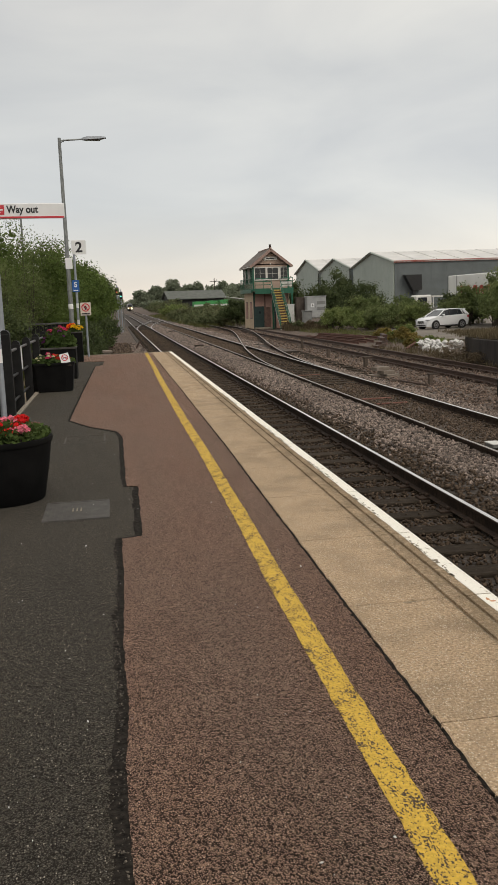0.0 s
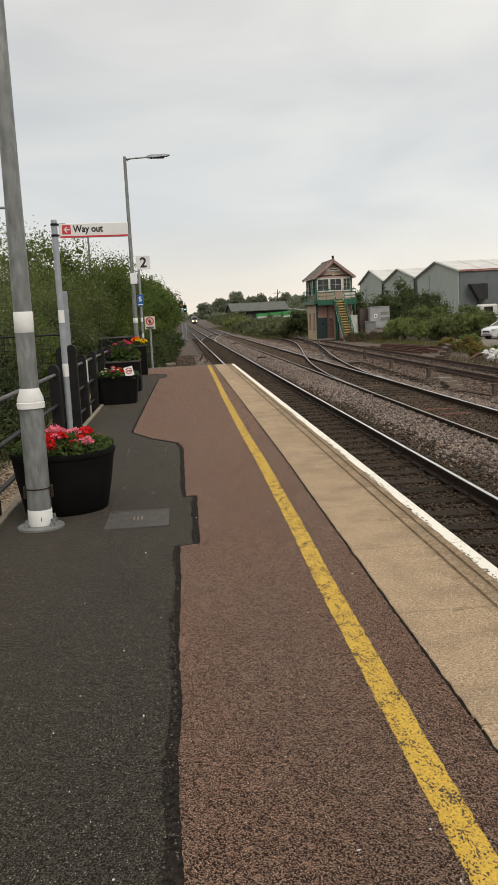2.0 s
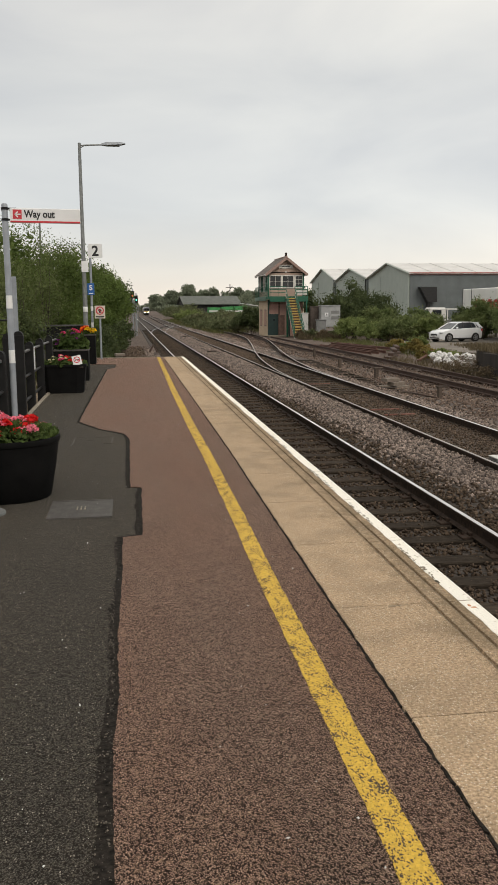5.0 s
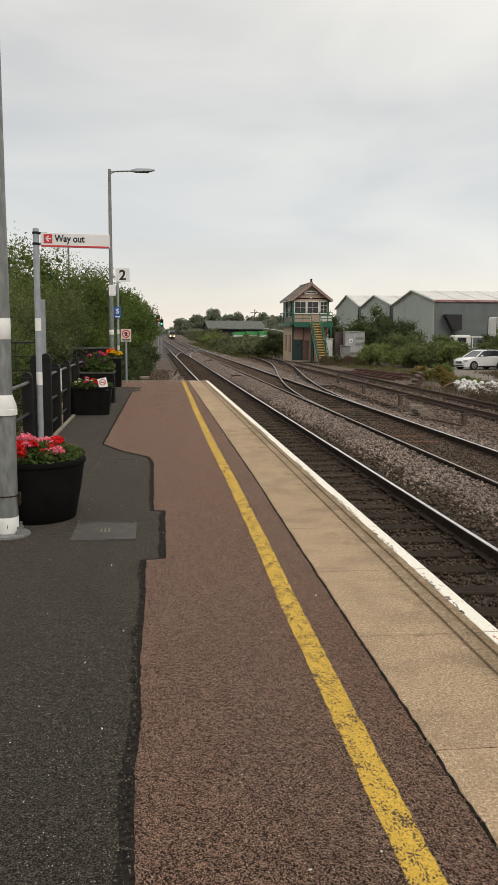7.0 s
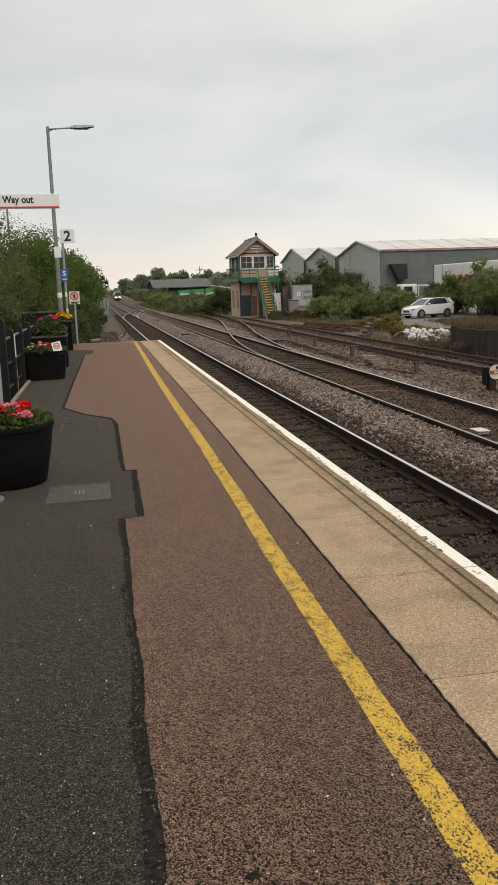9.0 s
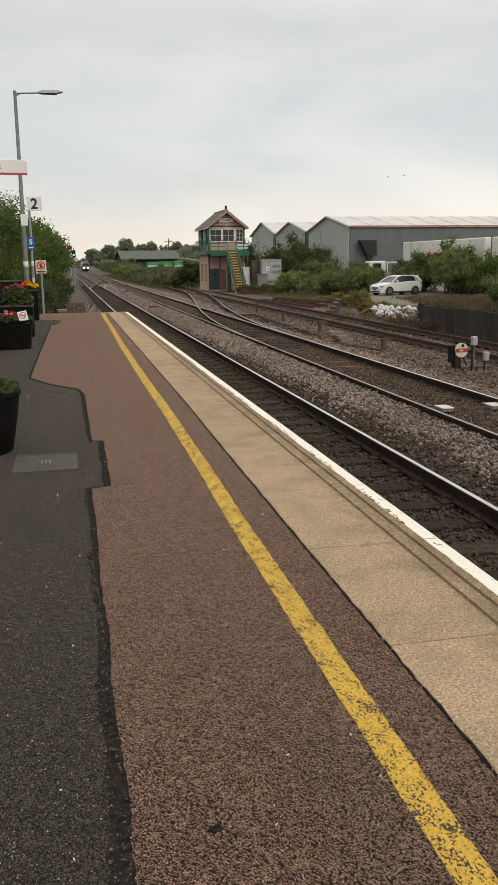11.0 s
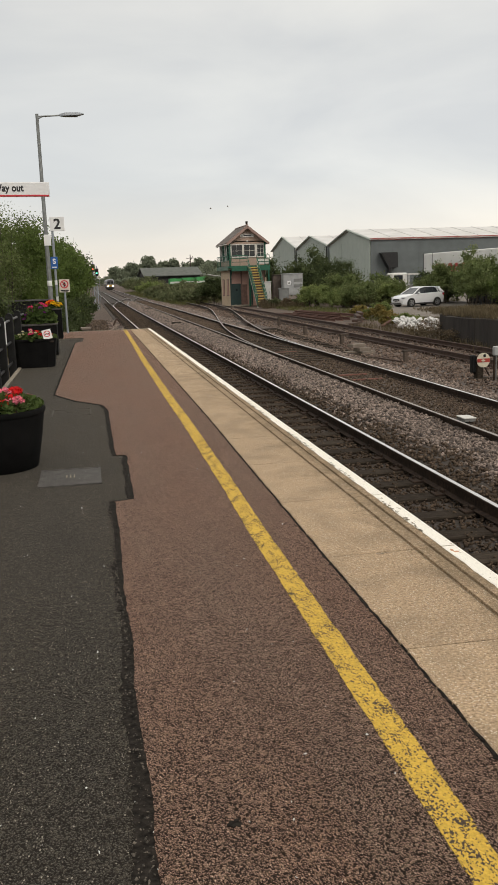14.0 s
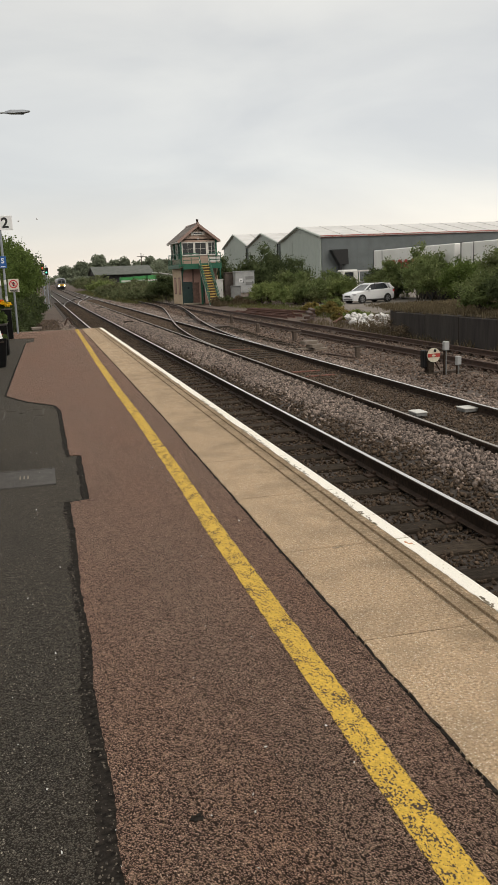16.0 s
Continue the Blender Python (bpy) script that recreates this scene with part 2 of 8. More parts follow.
def grimy(m, x0, x1, colour):
    """Dirt and algae gathered in blotches over the strip between x0 and x1, and thinner ones elsewhere."""
    nt = m.node_tree
    bsdf = nt.nodes["Principled BSDF"]
    base = bsdf.inputs["Base Color"].links[0].from_socket
    co = nt.nodes.new("ShaderNodeTexCoord")
    sep = nt.nodes.new("ShaderNodeSeparateXYZ")
    nt.links.new(co.outputs["Object"], sep.inputs[0])
    strip = nt.nodes.new("ShaderNodeMapRange")
    for k, v in (("From Min", x0), ("From Max", x1), ("To Min", -0.12), ("To Max", 0.1)):
        strip.inputs[k].default_value = v
    nt.links.new(sep.outputs["X"], strip.inputs["Value"])
    for scale, low, high, most in ((4.5, 0.5, 0.66, 0.5), (46.0, 0.55, 0.64, 0.55)):
        n = nt.nodes.new("ShaderNodeTexNoise")
        n.inputs["Scale"].default_value, n.inputs["Detail"].default_value, n.inputs["Roughness"].default_value = scale, 7.0, 0.62
        nt.links.new(co.outputs["Object"], n.inputs["Vector"])
        add = nt.nodes.new("ShaderNodeMath")
        nt.links.new(n.outputs["Fac"], add.inputs[0])
        nt.links.new(strip.outputs["Result"], add.inputs[1])
        r = nt.nodes.new("ShaderNodeMapRange")
        for k, v in (("From Min", low), ("From Max", high), ("To Max", most)):
            r.inputs[k].default_value = v
        nt.links.new(add.outputs[0], r.inputs["Value"])
        x = nt.nodes.new("ShaderNodeMix")
        x.data_type = "RGBA"
        nt.links.new(r.outputs["Result"], x.inputs["Factor"])
        nt.links.new(base, x.inputs["A"])
        x.inputs["B"].default_value = (*colour, 1)
        base = x.outputs["Result"]
    nt.links.new(base, bsdf.inputs["Base Color"])


grimy(COPING, 1.35, 1.66, (0.19, 0.14, 0.085))
GROOVE = surface("dark_groove", (0.12, 0.092, 0.06), (0.34, 0.26, 0.172), 40.0, 0.95)
KERB = surface("kerb_concrete", (0.17, 0.142, 0.106), (0.29, 0.25, 0.195), 14.0, 0.85, bump=0.4)
GROUND = surface("trackside_earth", (0.046, 0.031, 0.0225), (0.12, 0.084, 0.063), 3.0, 0.95, third=(0.055, 0.036, 0.026), third_scale=0.3, bump=0.8, bump_scale=25, specks=(22.0, (0.2, 0.155, 0.125), 0.3))
STONE = surface("ballast_stone", (0.05, 0.038, 0.031), (0.31, 0.243, 0.203), 40.0, 0.9, island=0.75, third=(0.10, 0.074, 0.06), third_scale=0.25, third_amount=0.5, bump=0.3)
DIRTY_STONE = surface("oily_ballast", (0.023, 0.0165, 0.0115), (0.112, 0.08, 0.056), 30.0, 0.9, island=0.4, bump=0.3, spec=0.15)
RAIL_SIDE = surface("rusty_rail", (0.02, 0.0145, 0.011), (0.056, 0.037, 0.027), 18.0, 0.75, third=(0.02, 0.014, 0.011), third_scale=4.0, spec=0.12)
RAIL_TOP = surface("polished_rail", (0.62, 0.6, 0.57), (0.8, 0.78, 0.76), 3.0, 0.28, metal=1.0, bump=0)
DULL_TOP = surface("dull_rail_head", (0.24, 0.215, 0.19), (0.36, 0.33, 0.295), 3.0, 0.42, metal=0.7, bump=0)
LOOSE_RUST = surface("red_rusted_rail", (0.07, 0.03, 0.021), (0.15, 0.072, 0.05), 12.0, 0.85)
OLD_RAIL = surface("old_rusted_rail", (0.032, 0.0175, 0.0118), (0.078, 0.043, 0.029), 12.0, 0.8)
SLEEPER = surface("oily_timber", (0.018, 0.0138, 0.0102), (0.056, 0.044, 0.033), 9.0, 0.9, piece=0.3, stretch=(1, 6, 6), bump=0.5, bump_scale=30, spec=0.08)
OLD_SLEEPER = surface("weathered_timber", (0.045, 0.032, 0.024), (0.10, 0.074, 0.056), 9.0, 0.9, piece=0.3, stretch=(1, 6, 6), bump=0.5, bump_scale=30)
GALV = surface("galvanised_steel", (0.14, 0.15, 0.146), (0.28, 0.29, 0.282), 26.0, 0.5, metal=0.3, third=(0.15, 0.155, 0.15), third_scale=7.0, third_amount=0.7, stretch=(1, 1, 0.3), bump=0.05, gloss_noise=0.1)
WHITE_BAND = surface("white_band_paint", (0.68, 0.68, 0.66), (0.78, 0.78, 0.76), 12.0, 0.5, bump=0.05)
GREY_POST = surface("grey_painted_post", (0.22, 0.24, 0.262), (0.285, 0.305, 0.33), 9.0, 0.45, bump=0.04)
BLACK_PAINT = surface("black_painted_metal", (0.006, 0.006, 0.006), (0.013, 0.013, 0.013), 9.0, 0.5, spec=0.25, bump=0.08)
BLACK_POST = surface("black_plastic_post", (0.006, 0.006, 0.006), (0.014, 0.0135, 0.013), 7.0, 0.6, spec=0.2, bump=0.2, bump_scale=40)
TUB = surface("black_tub_plastic", (0.003, 0.003, 0.003), (0.007, 0.0068, 0.0065), 7.0, 0.8, spec=0.12, bump=0.15, bump_scale=30)
SOIL = surface("potting_soil", (0.02, 0.014, 0.01), (0.05, 0.035, 0.025), 20.0, 0.95, bump=0.8)
SIGN_WHITE = surface("sign_white", (0.70, 0.70, 0.69), (0.76, 0.76, 0.75), 3.0, 0.4, bump=0.02)
SIGN_RED = surface("sign_red", (0.50, 0.03, 0.045), (0.56, 0.04, 0.05), 4.0, 0.4, bump=0.02)
SIGN_BLACK = surface("sign_black", (0.012, 0.012, 0.013), (0.02, 0.02, 0.02), 4.0, 0.4, bump=0.02)
SIGN_BLUE = surface("sign_blue", (0.015, 0.09, 0.30), (0.02, 0.11, 0.36), 4.0, 0.4, bump=0.02)
LEAF_TREE = leafy("tree_leaves", (0.07, 0.104, 0.026), (0.142, 0.188, 0.053), 0.45)
LEAF_PALE = leafy("pale_leaves", (0.09, 0.115, 0.042), (0.175, 0.205, 0.08), 0.45)
LEAF_DARK = leafy("dark_leaves", (0.047, 0.064, 0.028), (0.11, 0.134, 0.057), 0.38)
LEAF_BUSH = leafy("bush_leaves", (0.095, 0.128, 0.046), (0.205, 0.24, 0.095), 0.45, (0.15, 0.15, 0.08))
LEAF_BRIGHT = leafy("fresh_bush_leaves", (0.13, 0.17, 0.055), (0.235, 0.27, 0.1), 0.45)
LEAF_SCRUB = leafy("scrub_leaves", (0.072, 0.09, 0.042), (0.165, 0.18, 0.09), 0.42, (0.14, 0.12, 0.07))
LEAF_POT = leafy("geranium_leaves", (0.034, 0.058, 0.015), (0.09, 0.125, 0.036), 0.32)
GRASS = leafy("rough_grass", (0.06, 0.08, 0.025), (0.15, 0.145, 0.06), 0.3, (0.17, 0.13, 0.06))
DRY_GRASS = leafy("dry_grass", (0.08, 0.063, 0.038), (0.18, 0.145, 0.088), 0.35)
DRY_BRAMBLE = leafy("dry_bramble_leaves", (0.1, 0.075, 0.048), (0.2, 0.155, 0.1), 0.4)
RAGWORT = leafy("yellow_weed_flowers", (0.13, 0.11, 0.035), (0.3, 0.225, 0.07), 0.3)
PETAL_RED = leafy("red_petals", (0.55, 0.012, 0.014), (0.78, 0.03, 0.03), 0.3)
PETAL_PINK = leafy("pink_petals", (0.78, 0.16, 0.24), (0.9, 0.34, 0.42), 0.3)
PETAL_ORANGE = leafy("orange_petals", (0.75, 0.10, 0.01), (0.85, 0.2, 0.015), 0.3)
PETAL_YELLOW = leafy("yellow_petals", (0.75, 0.45, 0.01), (0.85, 0.6, 0.03), 0.3)
PETAL_WHITE = leafy("cream_petals", (0.6, 0.55, 0.35), (0.75, 0.7, 0.5), 0.3)
BARK = surface("bark", (0.035, 0.028, 0.02), (0.09, 0.075, 0.058), 12.0, 0.95, bump=0.8, bump_scale=30)

# ---- mesh tools ----


class Shape:
    """Gathers simple solids into one mesh."""

    def __init__(self):
        self.v, self.f, self.mi, self.m = [], [], [], 0

    def add(self, verts, faces):
        n = len(self.v)
        self.v.extend(tuple(p) for p in verts)
        self.f.extend(tuple(i + n for i in f) for f in faces)
        self.mi.extend([self.m] * len(faces))
        return self

    def box(self, c, s, turn=0.0, bevel=0.0, m=None):
        """A box of size s round c, turned by degrees about z, or by a matrix m, with chamfered edges."""
        hx, hy, hz = (d / 2 for d in s)
        b = min(bevel, hx * 0.9, hy * 0.9, hz * 0.9)
        mat = m if m is not None else Matrix.Translation(c) @ Matrix.Rotation(radians(turn), 4, "Z")
        if b <= 0:
            vs = [(x * hx, y * hy, z * hz) for x in (-1, 1) for y in (-1, 1) for z in (-1, 1)]
            fs = [(0, 1, 3, 2), (4, 6, 7, 5), (0, 4, 5, 1), (2, 3, 7, 6), (0, 2, 6, 4), (1, 5, 7, 3)]
            return self.add([mat @ Vector(p) for p in vs], fs)
        vs, ix = [], {}
        for x in (-1, 1):
            for y in (-1, 1):
                for z in (-1, 1):
                    for a in range(3):
                        h = [hx - b, hy - b, hz - b]
                        h[a] += b
                        ix[x, y, z, a] = len(vs)
                        vs.append((x * h[0], y * h[1], z * h[2]))
        fs = []
        for s1 in (-1, 1):
            o = [(-1, -1), (1, -1), (1, 1), (-1, 1)]
            if s1 < 0:
                o = o[::-1]
            fs.append(tuple(ix[s1, p, q, 0] for p, q in o))
            fs.append(tuple(ix[q, s1, p, 1] for p, q in o))
            fs.append(tuple(ix[p, q, s1, 2] for p, q in o))
        for p in (-1, 1):
            for q in (-1, 1):
                fs.append((ix[p, q, -1, 0], ix[p, q, 1, 0], ix[p, q, 1, 1], ix[p, q, -1, 1]))
                fs.append((ix[-1, p, q, 1], ix[1, p, q, 1], ix[1, p, q, 2], ix[-1, p, q, 2]))
                fs.append((ix[p, -1, q, 0], ix[p, 1, q, 0], ix[p, 1, q, 2], ix[p, -1, q, 2]))
                for r in (-1, 1):
                    fs.append((ix[p, q, r, 0], ix[p, q, r, 1], ix[p, q, r, 2]))
        return self.add([mat @ Vector(p) for p in vs], fs)

    def tube(self, a, b, r0, r1=None, n=12, caps=True):
        a, b = Vector(a), Vector(b)
        r1 = r0 if r1 is None else r1
        q = (b - a).to_track_quat("Z", "Y")
        vs = []
        for p, r in ((a, r0), (b, r1)):
            vs += [p + q @ Vector((r * math.cos(2 * math.pi * i / n), r * math.sin(2 * math.pi * i / n), 0)) for i in range(n)]
        fs = [(i, (i + 1) % n, n + (i + 1) % n, n + i) for i in range(n)]
        if caps:
            fs += [tuple(range(n))[::-1], tuple(range(n, 2 * n))]
        return self.add(vs, fs)

    def lathe(self, c, rings, n=24, squash=1.0):
        """Rings of (radius, z) turned round a vertical line through c, closed at both ends."""
        vs, fs = [], []
        for r, z in rings:
            vs += [(c[0] + r * math.cos(2 * math.pi * i / n), c[1] + squash * r * math.sin(2 * math.pi * i / n), c[2] + z) for i in range(n)]
        for k in range(len(rings) - 1):
            fs += [(k * n + i, k * n + (i + 1) % n, (k + 1) * n + (i + 1) % n, (k + 1) * n + i) for i in range(n)]
        fs += [tuple(range(n))[::-1], tuple(range((len(rings) - 1) * n, len(rings) * n))]
        return self.add(vs, fs)

    def prism(self, poly, z0, z1):
        """A flat outline (counter-clockwise) raised from z0 to z1."""
        n = len(poly)
        vs = [(x, y, z0) for x, y in poly] + [(x, y, z1) for x, y in poly]
        fs = [tuple(range(n))[::-1], tuple(range(n, 2 * n))] + [(i, (i + 1) % n, n + (i + 1) % n, n + i) for i in range(n)]
        return self.add(vs, fs)

    def sweep(self, profile, path):
        """An outline of (across, up) carried along points with their sideways directions: (point, side)."""
        n, vs = len(profile), []
        for p, side in path:
            vs += [(p[0] + a * side[0], p[1] + a * side[1], p[2] + u) for a, u in profile]
        fs = []
        for k in range(len(path) - 1):
            fs += [(k * n + i, k * n + (i + 1) % n, (k + 1) * n + (i + 1) % n, (k + 1) * n + i) for i in range(n)]
        fs += [tuple(range(n)), tuple(range((len(path) - 1) * n, len(path) * n))[::-1]]
        return self.add(vs, fs)

    def data(self, name, mats, smooth=False):
        me = bpy.data.meshes.new(name)
        me.from_pydata(self.v, [], self.f)
        for m in mats if isinstance(mats, (list, tuple)) else [mats]:
            me.materials.append(m)
        me.polygons.foreach_set("material_index", self.mi)
        bm = bmesh.new()
        bm.from_mesh(me)
        bmesh.ops.recalc_face_normals(bm, faces=bm.faces)
        bm.to_mesh(me)
        bm.free()
        if smooth:
            me.polygons.foreach_set("use_smooth", [True] * len(me.polygons))
            me.set_sharp_from_angle(angle=radians(38))
        return me


def thing(name, m, label, category, group=""):
    """An Empty at the base of a thing, which carries its parts."""
    ob = new(name)
    ob.empty_display_size = 0.1
    ob.matrix_world = m
    return tagged(ob, label, category, group)


def part(name, shape, material, parent=None, label="", smooth=False):
    ob = new(name, shape.data(name, material, smooth))
    if parent:
        ob.parent = parent
    return tagged(ob, label)


def setting(name, shape, material, label, smooth=False):
    return tagged(part(name, shape, material, None, "", smooth), label, kind="structure")


def quads(name, verts, material, parent=None, label=""):
    """Many loose four-cornered pieces as one mesh: verts is an (n, 4, 3) array."""
    n = len(verts)
    me = bpy.data.meshes.new(name)
    me.vertices.add(4 * n)
    me.vertices.foreach_set("co", np.asarray(verts, np.float32).ravel())
    me.loops.add(4 * n)
    me.loops.foreach_set("vertex_index", np.arange(4 * n, dtype=np.int32))
    me.polygons.add(n)
    me.polygons.foreach_set("loop_start", np.arange(0, 4 * n, 4, dtype=np.int32))
    me.materials.append(material)
    me.update()
    ob = new(name, me)
    if parent:
        ob.parent = parent
    return tagged(ob, label)


def solids(name, centres, sizes, material, rng, flat=0.75):
    """Many loose rough stones as one mesh: sharp-edged lumps."""
    n = len(centres)
    corner = np.array([(-1, 0, 0), (1, 0, 0), (0, -1, 0), (0, 1, 0), (0, 0, -1), (0, 0, 1)], float) * 0.62
    v = (corner[None] + 0.3 * (rng.random((n, 6, 3)) - 0.5)) * np.array([1, 1, flat])
    v *= (0.6 + 0.8 * rng.random((n, 1, 3))) * np.asarray(sizes)[:, None, None]
    q = rng.normal(size=(n, 4)) * np.array([1, 0.5, 0.5, 1])
    q /= np.linalg.norm(q, axis=1)[:, None]
    w, x, y, z = q.T
    r = np.stack([1 - 2 * (y * y + z * z), 2 * (x * y - z * w), 2 * (x * z + y * w), 2 * (x * y + z * w), 1 - 2 * (x * x + z * z), 2 * (y * z - x * w),
                  2 * (x * z - y * w), 2 * (y * z + x * w), 1 - 2 * (x * x + y * y)], 1).reshape(n, 3, 3)
    v = np.einsum("nij,nkj->nki", r, v) + np.asarray(centres)[:, None]
    faces = np.array([(0, 3, 5), (3, 1, 5), (1, 2, 5), (2, 0, 5), (3, 0, 4), (1, 3, 4), (2, 1, 4), (0, 2, 4)])
    idx = (faces[None] + 6 * np.arange(n)[:, None, None]).reshape(-1, 3)
    me = bpy.data.meshes.new(name)
    me.vertices.add(6 * n)
    me.vertices.foreach_set("co", v.astype(np.float32).ravel())
    me.loops.add(idx.size)
    me.loops.foreach_set("vertex_index", idx.astype(np.int32).ravel())
    me.polygons.add(len(idx))
    me.polygons.foreach_set("loop_start", np.arange(0, idx.size, 3, dtype=np.int32))
    me.materials.append(material)
    me.update()
    return new(name, me)


def leaves_at(points, size, rng, up=0.0, long=1.7):
    """Diamond-shaped leaves of about that size, turned every way. up: how far they stand upright like grass."""
    n = len(points)
    a = rng.normal(size=(n, 3))
    a[:, 2] += up * 3
    a /= np.linalg.norm(a, axis=1)[:, None]
    b = np.cross(a, rng.normal(size=(n, 3)))
    b /= np.linalg.norm(b, axis=1)[:, None] + 1e-9
    s = size * (0.6 + 0.8 * rng.random(n))[:, None]
    p = np.asarray(points)
    return np.stack([p - a * s * long / 2, p + b * s / 2, p + a * s * long / 2, p - b * s / 2], 1)


def crown_points(clumps, n, rng, shell=0.15, loose=0.21):
    """Points inside many small clumps (x, y, z, radius, flatten), denser towards their skins."""
    w = np.array([c[3] ** 2 for c in clumps])
    pick = rng.choice(len(clumps), n, p=w / w.sum())
    d = rng.normal(size=(n, 3))
    d /= np.linalg.norm(d, axis=1)[:, None]
    r = (shell + (1 - shell) * rng.random(n)) * (1 + loose * rng.normal(size=n))
    c = np.array([k[:3] for k in clumps])[pick]
    k = np.array([(q[3], q[3], q[3] * q[4]) for q in clumps])[pick]
    return c + d * r[:, None] * k


def clumps_for(x, y, z, rx, ry, rz, n, rng, size=0.34):
    """Clumps scattered over an uneven dome standing on z."""
    out_ = []
    for _ in range(n):
        d = rng.normal(size=3)
        d /= np.linalg.norm(d)
        d[2] = abs(d[2]) if rng.random() < 0.8 else d[2] * 0.5
        f = 0.25 + 0.8 * rng.random() ** 0.7
        out_.append((x + d[0] * rx * f, y + d[1] * ry * f, z + rz * 0.42 + d[2] * rz * 0.55 * f, size * (rx + ry + rz) / 3 * (0.55 + 0.8 * rng.random()), 0.8))
    return out_


def woody(name, x, y, z, rx, ry, rz, leaves, size, material, label, category, seed, clumps=26, trunk=0.06, stems=5, group="", clump_size=0.34, inner=0.28):
    """A tree or bush: tapered stems and limbs from the ground, and a crown of loose leaves in clumps."""
    rng = np.random.default_rng(seed)
    t = thing(name, pose(x, y, z), label, category, group)
    cl = clumps_for(0, 0, 0, rx, ry, rz, clumps, rng, clump_size)
    s = Shape()
    for i in range(stems):
        c = cl[rng.integers(len(cl))]
        foot = (0.15 * rx * rng.normal(), 0.15 * ry * rng.normal(), -0.1)
        mid = (c[0] * 0.45, c[1] * 0.45, c[2] * 0.55)
        s.tube(foot, mid, trunk, trunk * 0.62, 7).tube(mid, c[:3], trunk * 0.62, trunk * 0.2, 6)
        for _ in range(2):
            d = cl[rng.integers(len(cl))]
            s.tube(mid, d[:3], trunk * 0.35, trunk * 0.12, 5)
    part("trunk", s, BARK, t)
    p = crown_points(cl, int(leaves * (1 - inner)), rng)
    p[:, 2] = np.maximum(p[:, 2], 0.03)
    leaf = leaves_at(p, size, rng)
    if inner:
        # oversized leaves added inside, to block light and darken the crown's heart
        heart = [(c[0] * 0.82, c[1] * 0.82, c[2] * 0.93, c[3] * 0.8, c[4]) for c in cl]
        q = crown_points(heart, int(leaves * inner), rng, 0.0, 0.05)
        q[:, 2] = np.maximum(q[:, 2], 0.05)
        leaf = np.concatenate([leaf, leaves_at(q, size * 2.3, rng)])
    quads("crown", leaf, material, t)
    return t


def tufts(name, x0, x1, y0, y1, z, n, height, material, seed, label, where=None):
    """Upright blades scattered over a stretch of ground, as one piece of stuff."""
    rng = np.random.default_rng(seed)
    hubs = np.stack([x0 + (x1 - x0) * rng.random(n // 14 + 1), y0 + (y1 - y0) * rng.random(n // 14 + 1)], 1)
    h = hubs[rng.integers(len(hubs), size=n)] + rng.normal(size=(n, 2)) * 0.16
    tall = height * (0.35 + 0.8 * rng.random(n))
    lean = rng.normal(size=(n, 2)) * tall[:, None] * 0.28
    zz = np.full(n, z) if not callable(z) else np.array([z(a, b) for a, b in h])
    base = np.column_stack([h, zz - 0.02])
    tip = np.column_stack([h + lean, zz + tall])
    side = rng.normal(size=(n, 3)) * np.array([1, 1, 0.1])
    side *= (0.008 + 0.008 * height) / np.linalg.norm(side, axis=1)[:, None]
    mid = (base + tip) / 2 + side * 0.6
    q = np.stack([base, mid + side, tip, mid - side], 1)
    return tagged(quads(name, q, material), label, kind="stuff")


# ---- levels and lines of the plan ----
RAIL = -0.92          # top of the rails
PLAT_END = 26.3
NEAR_TRACK, FAR_TRACK, SIDING = 3.17, 6.41, 11.38


def far_line(y):
    """The far track eases away to the east beyond the crossover."""
    return FAR_TRACK + 0.0075 * max(0.0, y - 100)


# ---- the ground ----
g = Shape()
xs = [-3000, -600, -120, -40, -16, -8, -4.5, -3.2, 1.3, 1.7, 9, 16, 20, 60, 150, 700, 3000]
ys = [-3000, -400, -60, -12, -5, 0, 6, 14, 20, 26.2, 27.2, 40, 60, 90, 140, 300, 900, 4500]
pts = []
for y in ys:
    for x in xs:
        z = -1.19
        if x <= -3.2 and y < 27:
            z = -0.9
        pts.append((x, y, z))
nx = len(xs)
g.add(pts, [(j * nx + i, j * nx + i + 1, (j + 1) * nx + i + 1, (j + 1) * nx + i) for j in range(len(ys) - 1) for i in range(nx - 1)])
setting("ground", g, GROUND, "rough trackside ground of earth and old ballast")

# ---- platform ----
p = Shape()
p.prism([(-1.22, -16), (1.22, -16), (1.22, PLAT_END), (-1.22, PLAT_END)], -1.3, 0.0)
platform = setting("platform", p, ASPHALT, "dark asphalt station platform with patched repairs")
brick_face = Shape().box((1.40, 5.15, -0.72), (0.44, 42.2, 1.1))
part("platform_wall", brick_face, SLEEPER, platform, "near-black platform wall")

rng = random.Random(5)


def wavy(points, step=0.03, amount=0.004):
    """Points along a line with a slightly ragged edge."""
    res = []
    shift = rng.random() * 50
    for (xa, ya), (xb, yb) in zip(points, points[1:]):
        n = max(1, int(math.hypot(xb - xa, yb - ya) / (step if yb > -1 and ya < 14 else 0.4)))
        for i in range(n):
            f = i / n
            x, y = xa + (xb - xa) * f, ya + (yb - ya) * f
            w = noise.noise((x * 5, y * 5, shift)) + 0.6 * noise.noise((x * 19, y * 19, shift)) + 0.5 * noise.noise((x * 45, y * 45, shift))
            res.append((x + amount * w, y + amount * 0.5 * w))
    return res + [points[-1]]


